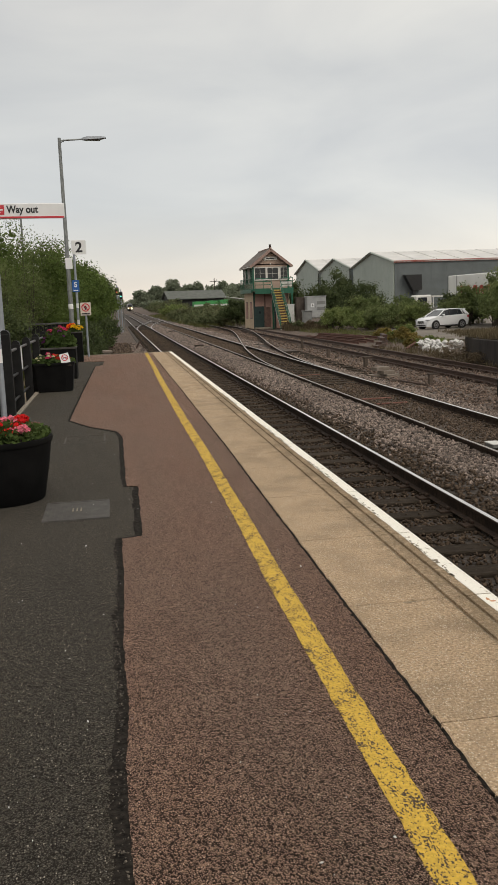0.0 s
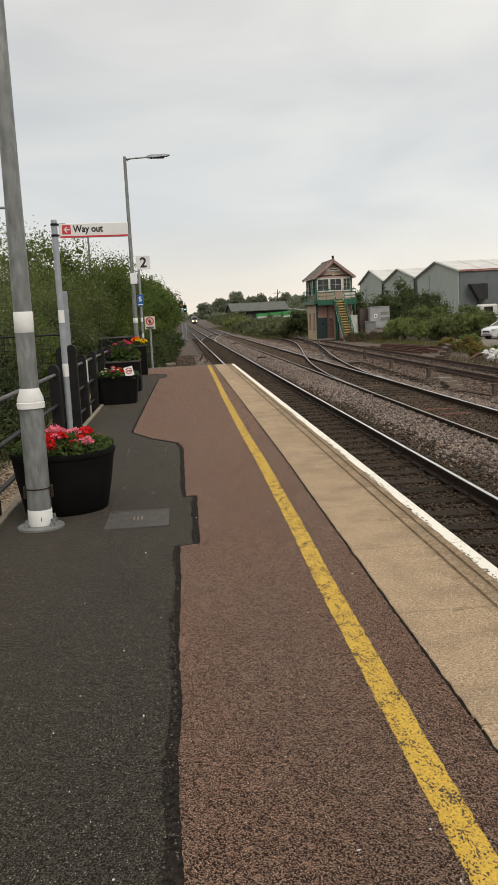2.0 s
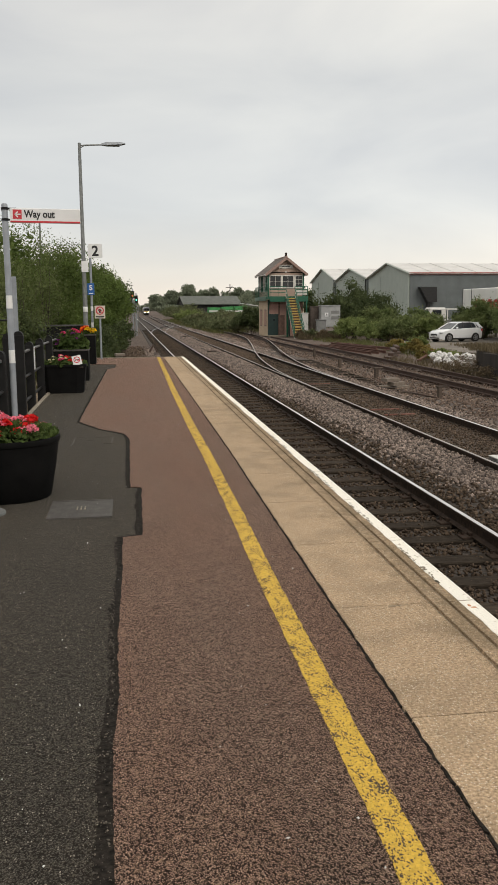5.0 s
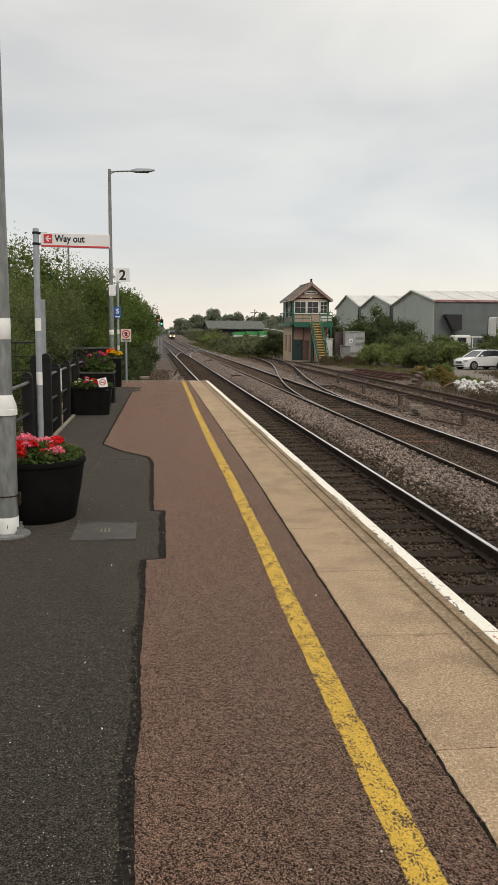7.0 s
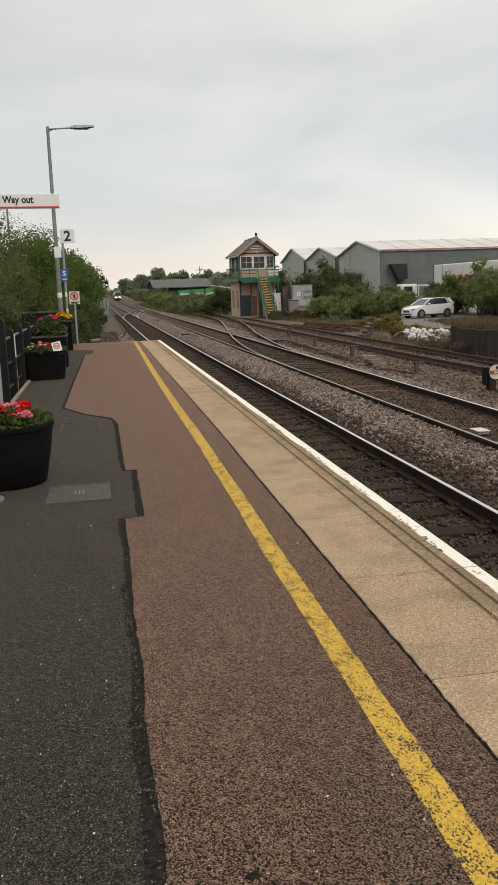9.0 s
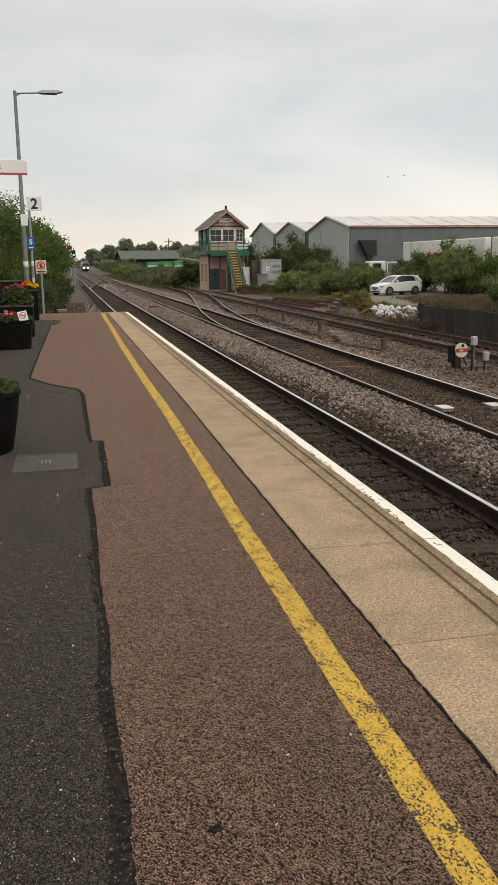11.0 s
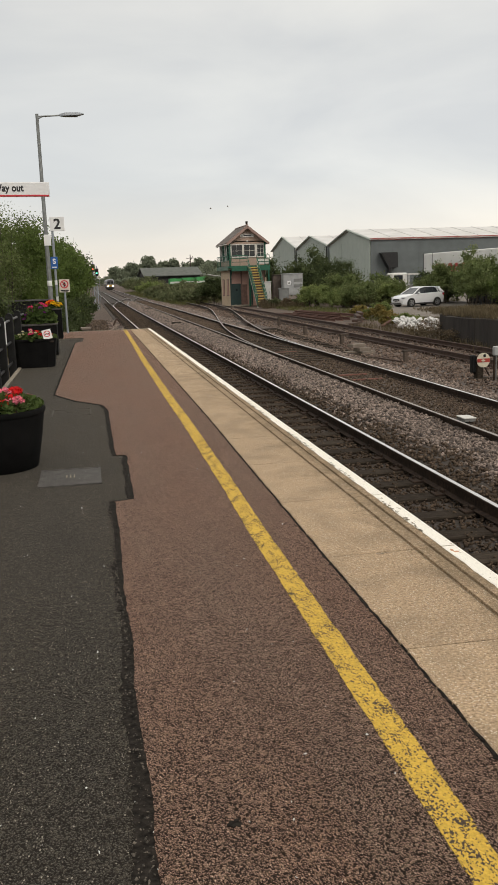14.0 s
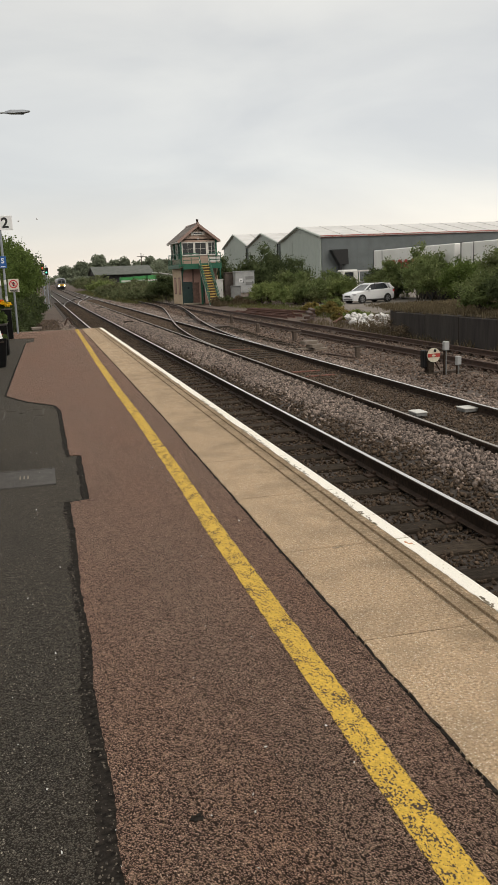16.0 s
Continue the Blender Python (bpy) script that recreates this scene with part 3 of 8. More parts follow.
seam = wavy([(0.078, -16), (0.078, -0.5), (0.08, 1.9), (0.088, 2.35), (0.072, 2.75), (0.088, 3.4), (0.076, 3.95), (0.092, 4.7), (0.09, 5.53), (0.215, 5.56), (0.23, 7.04), (0.14, 7.07), (0.14, 9.7), (0.08, 10.15), (-0.24, 10.65), (-0.51, 11.34),
             (-0.48, 13.8), (-0.43, 17.5), (-0.40, 19.8), (-0.375, 21.3), (-0.20, 21.7), (-0.19, 23.1), (-0.62, 23.25), (-1.18, 23.3)], 0.012, 0.0075)
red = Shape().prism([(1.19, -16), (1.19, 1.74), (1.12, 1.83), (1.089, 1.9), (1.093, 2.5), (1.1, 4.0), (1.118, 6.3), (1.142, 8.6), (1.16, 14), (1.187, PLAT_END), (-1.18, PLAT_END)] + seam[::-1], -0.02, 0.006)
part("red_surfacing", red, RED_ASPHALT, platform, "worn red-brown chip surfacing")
tar = Shape()
main = [q for q in seam if q[1] < 10.2]
tar.prism(main + [(x - 0.043 - 0.012 * min(1, max(0, 2.9 - y)) - 0.02 * noise.noise((0.3, y * 3, 7)) - 0.009 * noise.noise((0.3, y * 20, 3)) - 0.006 * noise.noise((0.3, y * 70, 3)), y + (0.0 if y < 5.5 or y > 7.06 else 0.02)) for x, y in main[::-1]], -0.02, 0.003)
part("tar_seam", tar, TAR, platform, "black tar seam beside the red surfacing")
thin_seam = [q for q in seam if q[1] >= 10.1 and q[1] < 21.72]
tar2 = Shape().prism(thin_seam + [(x - 0.03, y - 0.012) for x, y in thin_seam[::-1]], -0.02, 0.0035)
part("tar_seam", tar2, TAR, platform)
GAP = [(1.193, -16), (1.193, 1.73), (1.125, 1.83), (1.092, 1.91), (1.096, 2.5), (1.103, 4.0), (1.121, 6.3), (1.145, 8.6), (1.163, 14), (1.19, PLAT_END)]
GAP_Y, GAP_X = [y for _, y in GAP], [x for x, _ in GAP]
gap = wavy(GAP, 0.010, 0.008)
tar3 = Shape().prism([(x + 0.001 - 0.02 * abs(noise.noise((0, y * 8, 1))) - 0.014 * noise.noise((0, y * 45, 4)), y) for x, y in gap] + [(x + 0.026 + 0.014 * noise.noise((0, y * 23, 9)) + 0.012 * noise.noise((0, y * 60, 5)), y) for x, y in gap[::-1]], -0.02, 0.0075)
part("tar_seam", tar3, TAR, platform, "black joint between surfacing and coping")
yl = [(0.845, -16), (0.845, -0.5), (0.85, 2.0), (0.859, 4.5), (0.88, 6.0), (0.9, 8.4), (0.9, 11), (0.928, 15.5), (0.99, 21), (1.035, PLAT_END)]
yel = Shape().prism([(x + 0.05, y) for x, y in wavy(yl, 0.011, 0.0045)] + [(x - 0.05, y) for x, y in wavy(yl, 0.011, 0.0055)[::-1]], -0.01, 0.0085)
part("yellow_line", yel, YELLOW, platform, "worn yellow painted safety line")

CHIP_GREY = surface("bare_chipped_concrete", (0.14, 0.115, 0.08), (0.27, 0.225, 0.16), 60.0, 0.95)
RUST_STAIN = surface("rust_stain", (0.42, 0.17, 0.07), (0.62, 0.38, 0.22), 60.0, 0.9)
JOINT_MARKS = [(1.385, 4.022, 0.03, 0.009, GROOVE, 0.0118), (1.435, 4.026, 0.045, 0.004, GROOVE, 0.0116), (1.764, 3.937, 0.016, 0.012, RUST_STAIN, 0.0142), (1.752, 3.967, 0.008, 0.02, RUST_STAIN, 0.0143)]
# coping slabs with two grooves along them, and the painted nose
coping = tagged(new("coping"), "sandy concrete coping slabs with a white painted nose along the platform edge", kind="structure")


def coping_slab(y0, y1):
    s = Shape()
    e = 0.0034
    vs = []
    rows = 26
    for k in range(rows + 1):
        y = y0 + e + (y1 - y0 - 2 * e) * k / rows
        xi = 0.006 + float(np.interp(y, GAP_Y, GAP_X)) + 0.008 * noise.noise((3, y * 7, 2)) + 0.008 * noise.noise((3, y * 31, 2))
        w = 0.002 * noise.noise((8, y * 5, 2))
        outline = [(xi, -0.12), (xi, 0.006), (xi + 0.008, 0.011), (1.573 + w, 0.011), (1.577 + w, -0.004), (1.593, -0.004), (1.597, 0.011), (1.66, 0.011), (1.664, -0.004), (1.68 + w, -0.004), (1.684 + w, 0.011),
                   (1.80, 0.011), (1.82, -0.004), (1.82, -0.09), (1.79, -0.12)]
        n = len(outline)
        vs += [(x, y, z) for x, z in outline]
    fs = [tuple(range(n)), tuple(range(rows * n, (rows + 1) * n))[::-1]]
    for k in range(rows):
        fs += [(k * n + i, k * n + (i + 1) % n, (k + 1) * n + (i + 1) % n, (k + 1) * n + i) for i in range(n)]
    s.add(vs, fs)
    return s


joints = [-16 + 1.11 * k for k in range(12)]
joints = [j for j in joints if j < -3.8] + [-3.76, -2.65, -1.54, -0.43, 0.69, 1.80, 2.92, 4.04, 5.15, 6.30, 7.42, 8.53, 9.64, 10.76, 11.87, 12.98, 14.1, 15.2, 16.3, 17.45, 18.55, 19.65, 20.8, 21.9, 23.0, 24.1, 25.2, PLAT_END]
for a, b in zip(joints, joints[1:]):
    part("coping_slab", coping_slab(a, b), COPING, coping)
    nose = Shape()
    inner = wavy([(1.727, a + 0.006), (1.727, b - 0.006)], 0.012, 0.0055)
    nose.prism([(1.803, a + 0.006), (1.803, b - 0.006)] + inner[::-1], 0.0, 0.0135)
    nose.box((1.824, (a + b) / 2, -0.045), (0.006, b - a - 0.012, 0.08))
    nose.add([(1.803, a + 0.006, 0.0135), (1.827, a + 0.006, -0.004), (1.827, b - 0.006, -0.004), (1.803, b - 0.006, 0.0135)], [(0, 1, 2, 3)])
    part("painted_nose", nose, WHITE_PAINT, coping, "chipped white painted nose")
# strips darker than the slabs: dirt, with the groove's shade put into the colour
for gx in (1.585, 1.672):
    strip = wavy([(gx - 0.011, -16), (gx - 0.011, PLAT_END)], 0.2, 0.002)
    part("groove_dirt", Shape().prism([(x + 0.024, y) for x, y in strip] + strip[::-1], -0.01, -0.002), GROOVE, coping, "groove strip of dirt and painted shade")
# paint chipped off along the inner edge of the nose, a broken corner at a joint and a rust stain
chips = Shape()
for k in range(760):
    y = 1.6 + 12 * rng.random()
    if noise.noise((4.5, y * 1.7, 0.4)) < -0.05:
        continue
    x, r = 1.729 + 0.02 * rng.random() ** 2, 0.003 + 0.008 * rng.random() ** 2
    ring = [(x + r * (0.6 + 0.7 * rng.random()) * math.cos(a), y + 1.8 * r * (0.6 + 0.7 * rng.random()) * math.sin(a)) for a in (0, 1, 2, 3, 4, 5.2)]
    chips.prism(ring, 0.006, 0.0139)
part("bare_chips", chips, CHIP_GREY, coping, "bare concrete where the paint has chipped")
for x, y, rx, ry, mt, z in JOINT_MARKS:
    ring = [(x + rx * (0.7 + 0.5 * rng.random()) * math.cos(a * 0.63), y + ry * (0.7 + 0.5 * rng.random()) * math.sin(a * 0.63)) for a in range(10)]
    part("stain", Shape().prism(ring, 0.004, z), mt, coping, "small dark stain")
part("joint_bed", Shape().box((1.49, 5.15, -0.075), (0.62, 42.2, 0.12)), GROOVE, coping)
end_edge = Shape().box((0.32, PLAT_END + 0.035, -0.2), (3.0, 0.07, 0.43), bevel=0.01)
part("end_edge", end_edge, KERB, platform, "pale concrete edge at the platform end")
kerb = Shape()
for k in range(42):
    kerb.box((-1.255, -15.5 + k * 1.0, -0.06), (0.06, 0.992, 0.16), bevel=0.008)
setting("edging_kerb", kerb, KERB, "narrow concrete edging along the back of the platform")

# drain cover set in the asphalt
cover = thing("drain_cover", pose(-0.215, 6.36, 0), "worn steel access cover set flush in the asphalt", "drain cover")
COVER = surface("cover_steel", (0.047, 0.043, 0.039), (0.085, 0.078, 0.07), 12.0, 0.75, metal=0.1, third=(0.045, 0.038, 0.032), third_scale=4.0)
part("frame", Shape().box((0, 0.265, 0.004), (0.45, 0.02, 0.014)).box((0, -0.265, 0.004), (0.45, 0.02, 0.014)).box((-0.215, 0, 0.004), (0.02, 0.51, 0.014)).box((0.215, 0, 0.004), (0.02, 0.51, 0.014)), COVER, cover)
lid = part("lid", Shape().box((0, 0, 0.0), (0.41, 0.51, 0.014)), COVER, cover)
ribs = Shape()
for k in range(14):
    ribs.box((-0.182 + k * 0.028, 0, 0.008), (0.008, 0.49, 0.006))
part("rib", ribs, COVER, lid)
slots = Shape()
for k in (-1, 0, 1):
    slots.box((k * 0.028, 0.0, 0.0125), (0.01, 0.09, 0.004))
part("lifting_slot", slots, KERB, lid, "bright lifting slots")
cover2 = thing("inspection_cover", pose(-0.265, 9.67, 0), "old inspection cover sunk in the asphalt, its pale rim just showing", "drain cover")
rim = Shape()
for c, s in (((-0.21, 0, 0), (0.012, 0.52, 0.009)), ((0.21, 0.03, 0), (0.012, 0.50, 0.009)), ((-0.15, 0.26, 0), (0.10, 0.012, 0.009)), ((0.12, 0.27, 0), (0.18, 0.012, 0.009)), ((0.16, -0.22, 0), (0.09, 0.012, 0.009)), ((-0.03, 0.05, 0), (0.05, 0.012, 0.009))):
    rim.box(c, s)
part("rim", rim, surface("worn_rim", (0.05, 0.045, 0.037), (0.14, 0.125, 0.10), 30.0, 0.8), cover2)

# ---- tracks ----
RAIL_SHAPE = [(-0.07, -0.159), (0.07, -0.159), (0.07, -0.148), (0.012, -0.13), (0.01, -0.05), (0.035, -0.038), (0.035, -0.007), (0.028, 0.0), (-0.028, 0.0), (-0.035, -0.007), (-0.035, -0.038), (-0.01, -0.05), (-0.012, -0.13), (-0.07, -0.148)]
HEAD_SHAPE = [(-0.030, -0.004), (0.030, -0.004), (0.026, 0.0012), (-0.026, 0.0012)]


def line_points(fx, y0, y1, z, step):
    ys_ = np.linspace(y0, y1, max(2, int((y1 - y0) / step) + 1))
    res = []
    for y in ys_:
        d = (fx(y + 0.5) - fx(y - 0.5))
        n = math.hypot(1, d)
        res.append(((fx(y), y, z), (1 / n, -d / n)))
    return res


def rail(parent, fx, y0, y1, z=RAIL, shiny=True, step=6.0, side=None, top=None):
    path = line_points(fx, y0, y1, z, step)
    r = part("rail", Shape().sweep(RAIL_SHAPE, path), side or (RAIL_SIDE if shiny else OLD_RAIL), parent)
    if shiny:
        part("running_surface", Shape().sweep(HEAD_SHAPE, path), top or RAIL_TOP, r, "worn rail head")
    return r


def sleeper_mesh(length, material, h=0.13):
    return Shape().box((0, 0, 0), (length, 0.25, h), bevel=0.012).data("sleeper", material)


def track(name, fx, y0, y1, label, shiny=True, z=RAIL, sleepers=(0, 60), material=None, length=2.55, gap_=0.70, sunk=0.0, left_top=None):
    t = tagged(new(name), label, kind="structure")
    rail(t, lambda y: fx(y) - 0.7525, y0, y1, z, shiny, top=left_top)
    rail(t, lambda y: fx(y) + 0.7525, y0, y1, z, shiny)
    me = sleeper_mesh(length, material or SLEEPER)
    chair = Shape()
    for s in (-0.7525, 0.7525):
        chair.box((s, 0, 0.075), (0.34, 0.17, 0.03), bevel=0.008)
        for q in (-0.12, 0.12):
            chair.tube((s + q, 0.04, 0.08), (s + q, 0.04, 0.12), 0.017, n=6)
        chair.box((s - 0.055, 0, 0.105), (0.04, 0.1, 0.05), bevel=0.01)
        chair.box((s + 0.055, 0, 0.105), (0.04, 0.1, 0.05), bevel=0.01)
    chair_me = chair.data("chairs", RAIL_SIDE if shiny else OLD_RAIL)
    y = sleepers[0]
    r_ = random.Random(int(abs(fx(0)) * 100))
    while y < sleepers[1]:
        ob = new("sleeper", me)
        ob.parent = t
        ob.matrix_world = pose(fx(y) + r_.gauss(0, 0.02), y + r_.gauss(0, 0.015), z - 0.159 - 0.082 - sunk, 0, 0, r_.gauss(0, 0.6))
        if y < 34:
            cob = new("rail_chair", chair_me)
            cob.parent = ob
        y += gap_
    return t


track("near_track", lambda y: NEAR_TRACK, -20, 700, "running line beside the platform with polished rails on dark timber sleepers", sleepers=(-3, 110))
track("far_track", far_line, -20, 700, "second running line with polished rails in grey ballast", sleepers=(2, 110), left_top=DULL_TOP)
track("siding_track", lambda y: SIDING + 0.012 * max(0, y - 30), -10, 75, "rusty disused siding on weathered sleepers", False, RAIL - 0.03, (10, 60), OLD_SLEEPER, sunk=0.05)
for k, (xa, ya, xb, yb, lift) in enumerate(((13.0, 59.6, 13.9, 47.6, 0.0), (13.5, 59.0, 14.45, 47.9, 0.0), (14.1, 58.6, 15.0, 48.3, 0.02), (14.5, 58.2, 15.6, 48.8, 0.16), (14.0, 57.8, 14.8, 49.5, 0.17), (15.2, 46.5, 12.9, 41.2, 0.0))):
    loose = thing("loose_rail", pose(0, 0, -1.19 + 0.159 + lift), "old red-rusted rail lying loose beside the siding", "rail", "loose rusted rails")
    d_ = math.hypot(xb - xa, yb - ya)
    side_ = ((yb - ya) / d_, -(xb - xa) / d_)
    part("rail", Shape().sweep(RAIL_SHAPE, [((xa, ya, 0), side_), ((xb, yb, 0), side_)]), LOOSE_RUST, loose)

# turnout that leaves the far track towards the siding, and the crossover far off
turn = tagged(new("turnout"), "turnout rails curving from the far line to the siding", kind="structure")


TURN_Y = (22, 28, 32, 36, 42, 50, 58, 66, 72, 80, 95, 130)
TURN_X = (6.41, 6.43, 6.52, 6.76, 7.28, 8.22, 9.22, 10.16, 10.72, 11.08, 11.2, 11.25)


def turn_line(y):
    """Leaves the far line, swings out to the siding and runs on beside it."""
    return sum(float(np.interp(y + d, TURN_Y, TURN_X)) for d in (-3, -1.5, 0, 1.5, 3)) / 5


def ease(y, ya, yb, xa, xb):
    f = min(1, max(0, (y - ya) / (yb - ya)))
    return xa + (xb - xa) * (f * f * (1.6 - 0.6 * f))


for off in (-0.7525, 0.7525):
    rail(turn, lambda y: turn_line(y) + off, 25.0, 112, RAIL + 0.002, True, 1.5, RAIL_SIDE, DULL_TOP)
    part("check_rail", Shape().sweep(RAIL_SHAPE, line_points(lambda y: turn_line(y) + off * 0.9, 45, 50, RAIL + 0.002, 1.0)), OLD_RAIL, turn)
cross = tagged(new("crossover"), "crossover rails between the two running lines", kind="structure")
for off in (-0.7525, 0.7525):
    rail(cross, lambda y: ease(y, 84, 132, NEAR_TRACK, FAR_TRACK + 0.3) + off, 84, 132, RAIL + 0.001, True, 3.0)
timbers = sleeper_mesh(3.4, SLEEPER)
for k in range(24):
    ob = new("long_timber", timbers)
    ob.parent = turn
    ob.matrix_world = pose(FAR_TRACK + 0.25 + 0.03 * k, 24.6 + 0.72 * k, RAIL - 0.159 - 0.022, 0, 0, -1)


# ---- ballast stones ----
def ballast(name, x0, x1, y0, y1, n, size, material, seed, label, top=-1.13, ridge=0.0, grow=0.0, heap=None, edge=0):
    """Loose stones; their number thins and their size grows with the distance down the line."""
    rs = np.random.default_rng(seed)
    u = rs.random(n)
    y = y0 + (y1 - y0) * (u ** 1.7 if grow else u)
    x = x0 + (x1 - x0) * rs.random(n)
    f = (x - x0) / (x1 - x0)
    z = top + ridge * np.sin(np.pi * f) * (0.8 + 0.3 * np.sin(y * 1.3)) + 0.012 * rs.normal(size=n)
    if edge:
        # the foul strip beside the near line narrows down the line, with a ragged border
        ragged = np.interp(y, (4, 11, 15, 22, 30, 45), (4.92, 4.8, 4.7, 4.55, 4.44, 4.3)) + 0.13 * np.sin(y * 1.9) * np.sin(y * 0.7 + 1) + 0.17 * rs.normal(size=n)
        keep = (x < ragged) if edge < 0 else (x > ragged)
        x, y, z = x[keep], y[keep], z[keep]
        n = len(x)
    if heap:
        z = np.interp(x, *heap) + 0.008 + 0.012 * rs.normal(size=n)
    s = size * (1 + grow * (y - y0) / (y1 - y0)) * (0.7 + 0.7 * rs.random(n))
    return tagged(solids(name, np.column_stack([x, y, z]), s, material, rs), label, kind="stuff")


SIDING_STONE = surface("siding_stone", (0.042, 0.03, 0.023), (0.24, 0.178, 0.142), 30.0, 0.9, island=0.6, third=(0.07, 0.048, 0.036), third_scale=0.5, third_amount=0.6, bump=0.3, spec=0.15)
BROWN_STONE = surface("brown_ballast", (0.033, 0.0235, 0.017), (0.15, 0.11, 0.08), 30.0, 0.9, island=0.45, bump=0.3, spec=0.15)
# bed darker than its stones: shade between them is put into its colour
BED_MAT = surface("gap_shaded_bed", (0.03, 0.023, 0.0185), (0.1, 0.076, 0.062), 26.0, 0.95, third=(0.05, 0.037, 0.029), third_scale=0.3, bump=1.0, specks=(20.0, (0.22, 0.175, 0.15), 0.5))
BED_DARK = surface("oily_bed", (0.016, 0.012, 0.009), (0.058, 0.043, 0.032), 22.0, 0.9, third=(0.022, 0.016, 0.012), third_scale=0.4, bump=1.0, specks=(20.0, (0.07, 0.053, 0.043), 0.4))
BED_BROWN = surface("brown_bed", (0.024, 0.017, 0.0125), (0.085, 0.062, 0.046), 24.0, 0.95, third=(0.045, 0.033, 0.025), third_scale=0.4, bump=1.0, specks=(24.0, (0.15, 0.115, 0.09), 0.5))
SIX_FOOT = ((3.84, 4.24, 4.5, 4.79, 5.34, 5.6, 5.74), (-1.19, -1.11, -1.075, -1.05, -1.045, -1.03, -1.08))
CESS = ((7.1, 7.25, 7.7, 8.6, 9.6), (-1.08, -1.03, -1.06, -1.10, -1.19))


def bank(first, last, heap):
    return Shape().sweep([(x, z) for x, z in list(zip(*heap))[first:last]], [((0, y, 0), (1, 0)) for y in (-5, 10, 40, 120, 300)])


setting("ballast_bank", bank(3, 7, SIX_FOOT), BED_MAT, "grey-pink ballast heaped between the tracks")
setting("ballast_bank", bank(0, 4, SIX_FOOT), BED_DARK, "oil-stained edge of the ballast beside the near line")
setting("ballast_bank", bank(0, 5, CESS), BED_MAT, "grey ballast heaped beyond the far line")
dark = Shape()
dark.box((NEAR_TRACK - 0.05, 140, -1.215), (2.9, 330, 0.15))
setting("track_bed", dark, BED_DARK, "oil-dark ballast between the rails")
setting("track_bed", Shape().box((FAR_TRACK, 60, -1.20), (1.9, 170, 0.23)), BED_BROWN, "dirty brown ballast between the rails of the far line")
ballast("ballast", 4.3, 5.63, 4, 45, 31000, 0.042, STONE, 1, "grey crushed stone ballast between the tracks", 0, 0, 0.7, SIX_FOOT, 1)
ballast("scattered_ballast", 7.75, 9.6, 10, 40, 5000, 0.05, SIDING_STONE, 26, "dirty ballast beside the far line", 0, 0, 0.6, CESS)
ballast("ballast", 7.2, 8.0, 9, 50, 13000, 0.05, STONE, 2, "grey crushed stone ballast beyond the far line", 0, 0, 0.6, CESS)
ballast("dark_ballast", 3.98, 5.5, 4, 45, 17000, 0.042, DIRTY_STONE, 14, "oil-stained ballast beside the near line", 0, 0, 0.7, SIX_FOOT, -1)
ballast("dark_ballast", 2.0, 4.15, 3, 34, 24000, 0.03, DIRTY_STONE, 3, "oil-dark ballast between sleepers", -1.125, 0.0, 0.8)
ballast("dark_ballast", 5.68, 7.14, 8, 48, 16000, 0.033, BROWN_STONE, 4, "dark ballast under the far line", -1.075, 0.0, 1.0)
ballast("dark_ballast", 5.68, 7.14, 48, 115, 6000, 0.07, BROWN_STONE, 25, "dark ballast under the far line further off", -1.08, 0.0, 0.8)
ballast("dark_ballast", 2.1, 4.0, 34, 90, 7000, 0.06, DIRTY_STONE, 27, "oil-dark ballast under the near line further off", -1.12, 0.0, 0.8)
ballast("ballast", 4.3, 5.6, 45, 112, 5000, 0.085, STONE, 21, "grey-pink crushed stone ballast further down the line", 0, 0, 0.6, SIX_FOOT)
ballast("ballast", 7.2, 8.8, 50, 112, 5000, 0.085, STONE, 22, "grey crushed stone ballast further down the far line", 0, 0, 0.6, CESS)
ballast("scattered_ballast", 8.6, 12.5, 60, 92, 3500, 0.09, SIDING_STONE, 23, "thin ballast round the points by the signal box", -1.18, 0.0, 0.5)
ballast("scattered_ballast", -0.7, 1.3, 27, 62, 3000, 0.07, BROWN_STONE, 24, "dark rubble and earth past the platform end", -1.17, 0.0, 0.5)
ballast("scattered_ballast", 8.5, 13, 14, 60, 8000, 0.06, SIDING_STONE, 6, "thin scattered ballast round the sidings", -1.18, 0.0, 0.5)
ballast("scattered_ballast", 1.1, 2.2, 27, 60, 3500, 0.06, STONE, 7, "loose ballast past the platform end", -1.17, 0.02, 0.5)
PETAL_MAUVE = leafy("mauve_petals", (0.16, 0.03, 0.16), (0.28, 0.06, 0.26), 0.3)
PETAL_CERISE = leafy("cerise_petals", (0.6, 0.03, 0.14), (0.75, 0.08, 0.22), 0.3)

# ---- platform furniture ----


def lettering(words, size, material, parent, m, name="lettering"):
    cu = bpy.data.curves.new(name, "FONT")
    cu.body, cu.size, cu.extrude, cu.offset = words, size, 0.0015, size * 0.028
    cu.align_x, cu.align_y = "CENTER", "CENTER"
    cu.materials.append(material)
    ob = new(name, cu)
    ob.parent = parent
    ob.matrix_basis = m
    return ob


FACING = Matrix.Rotation(radians(90), 4, "X")   # text upright, read from the south


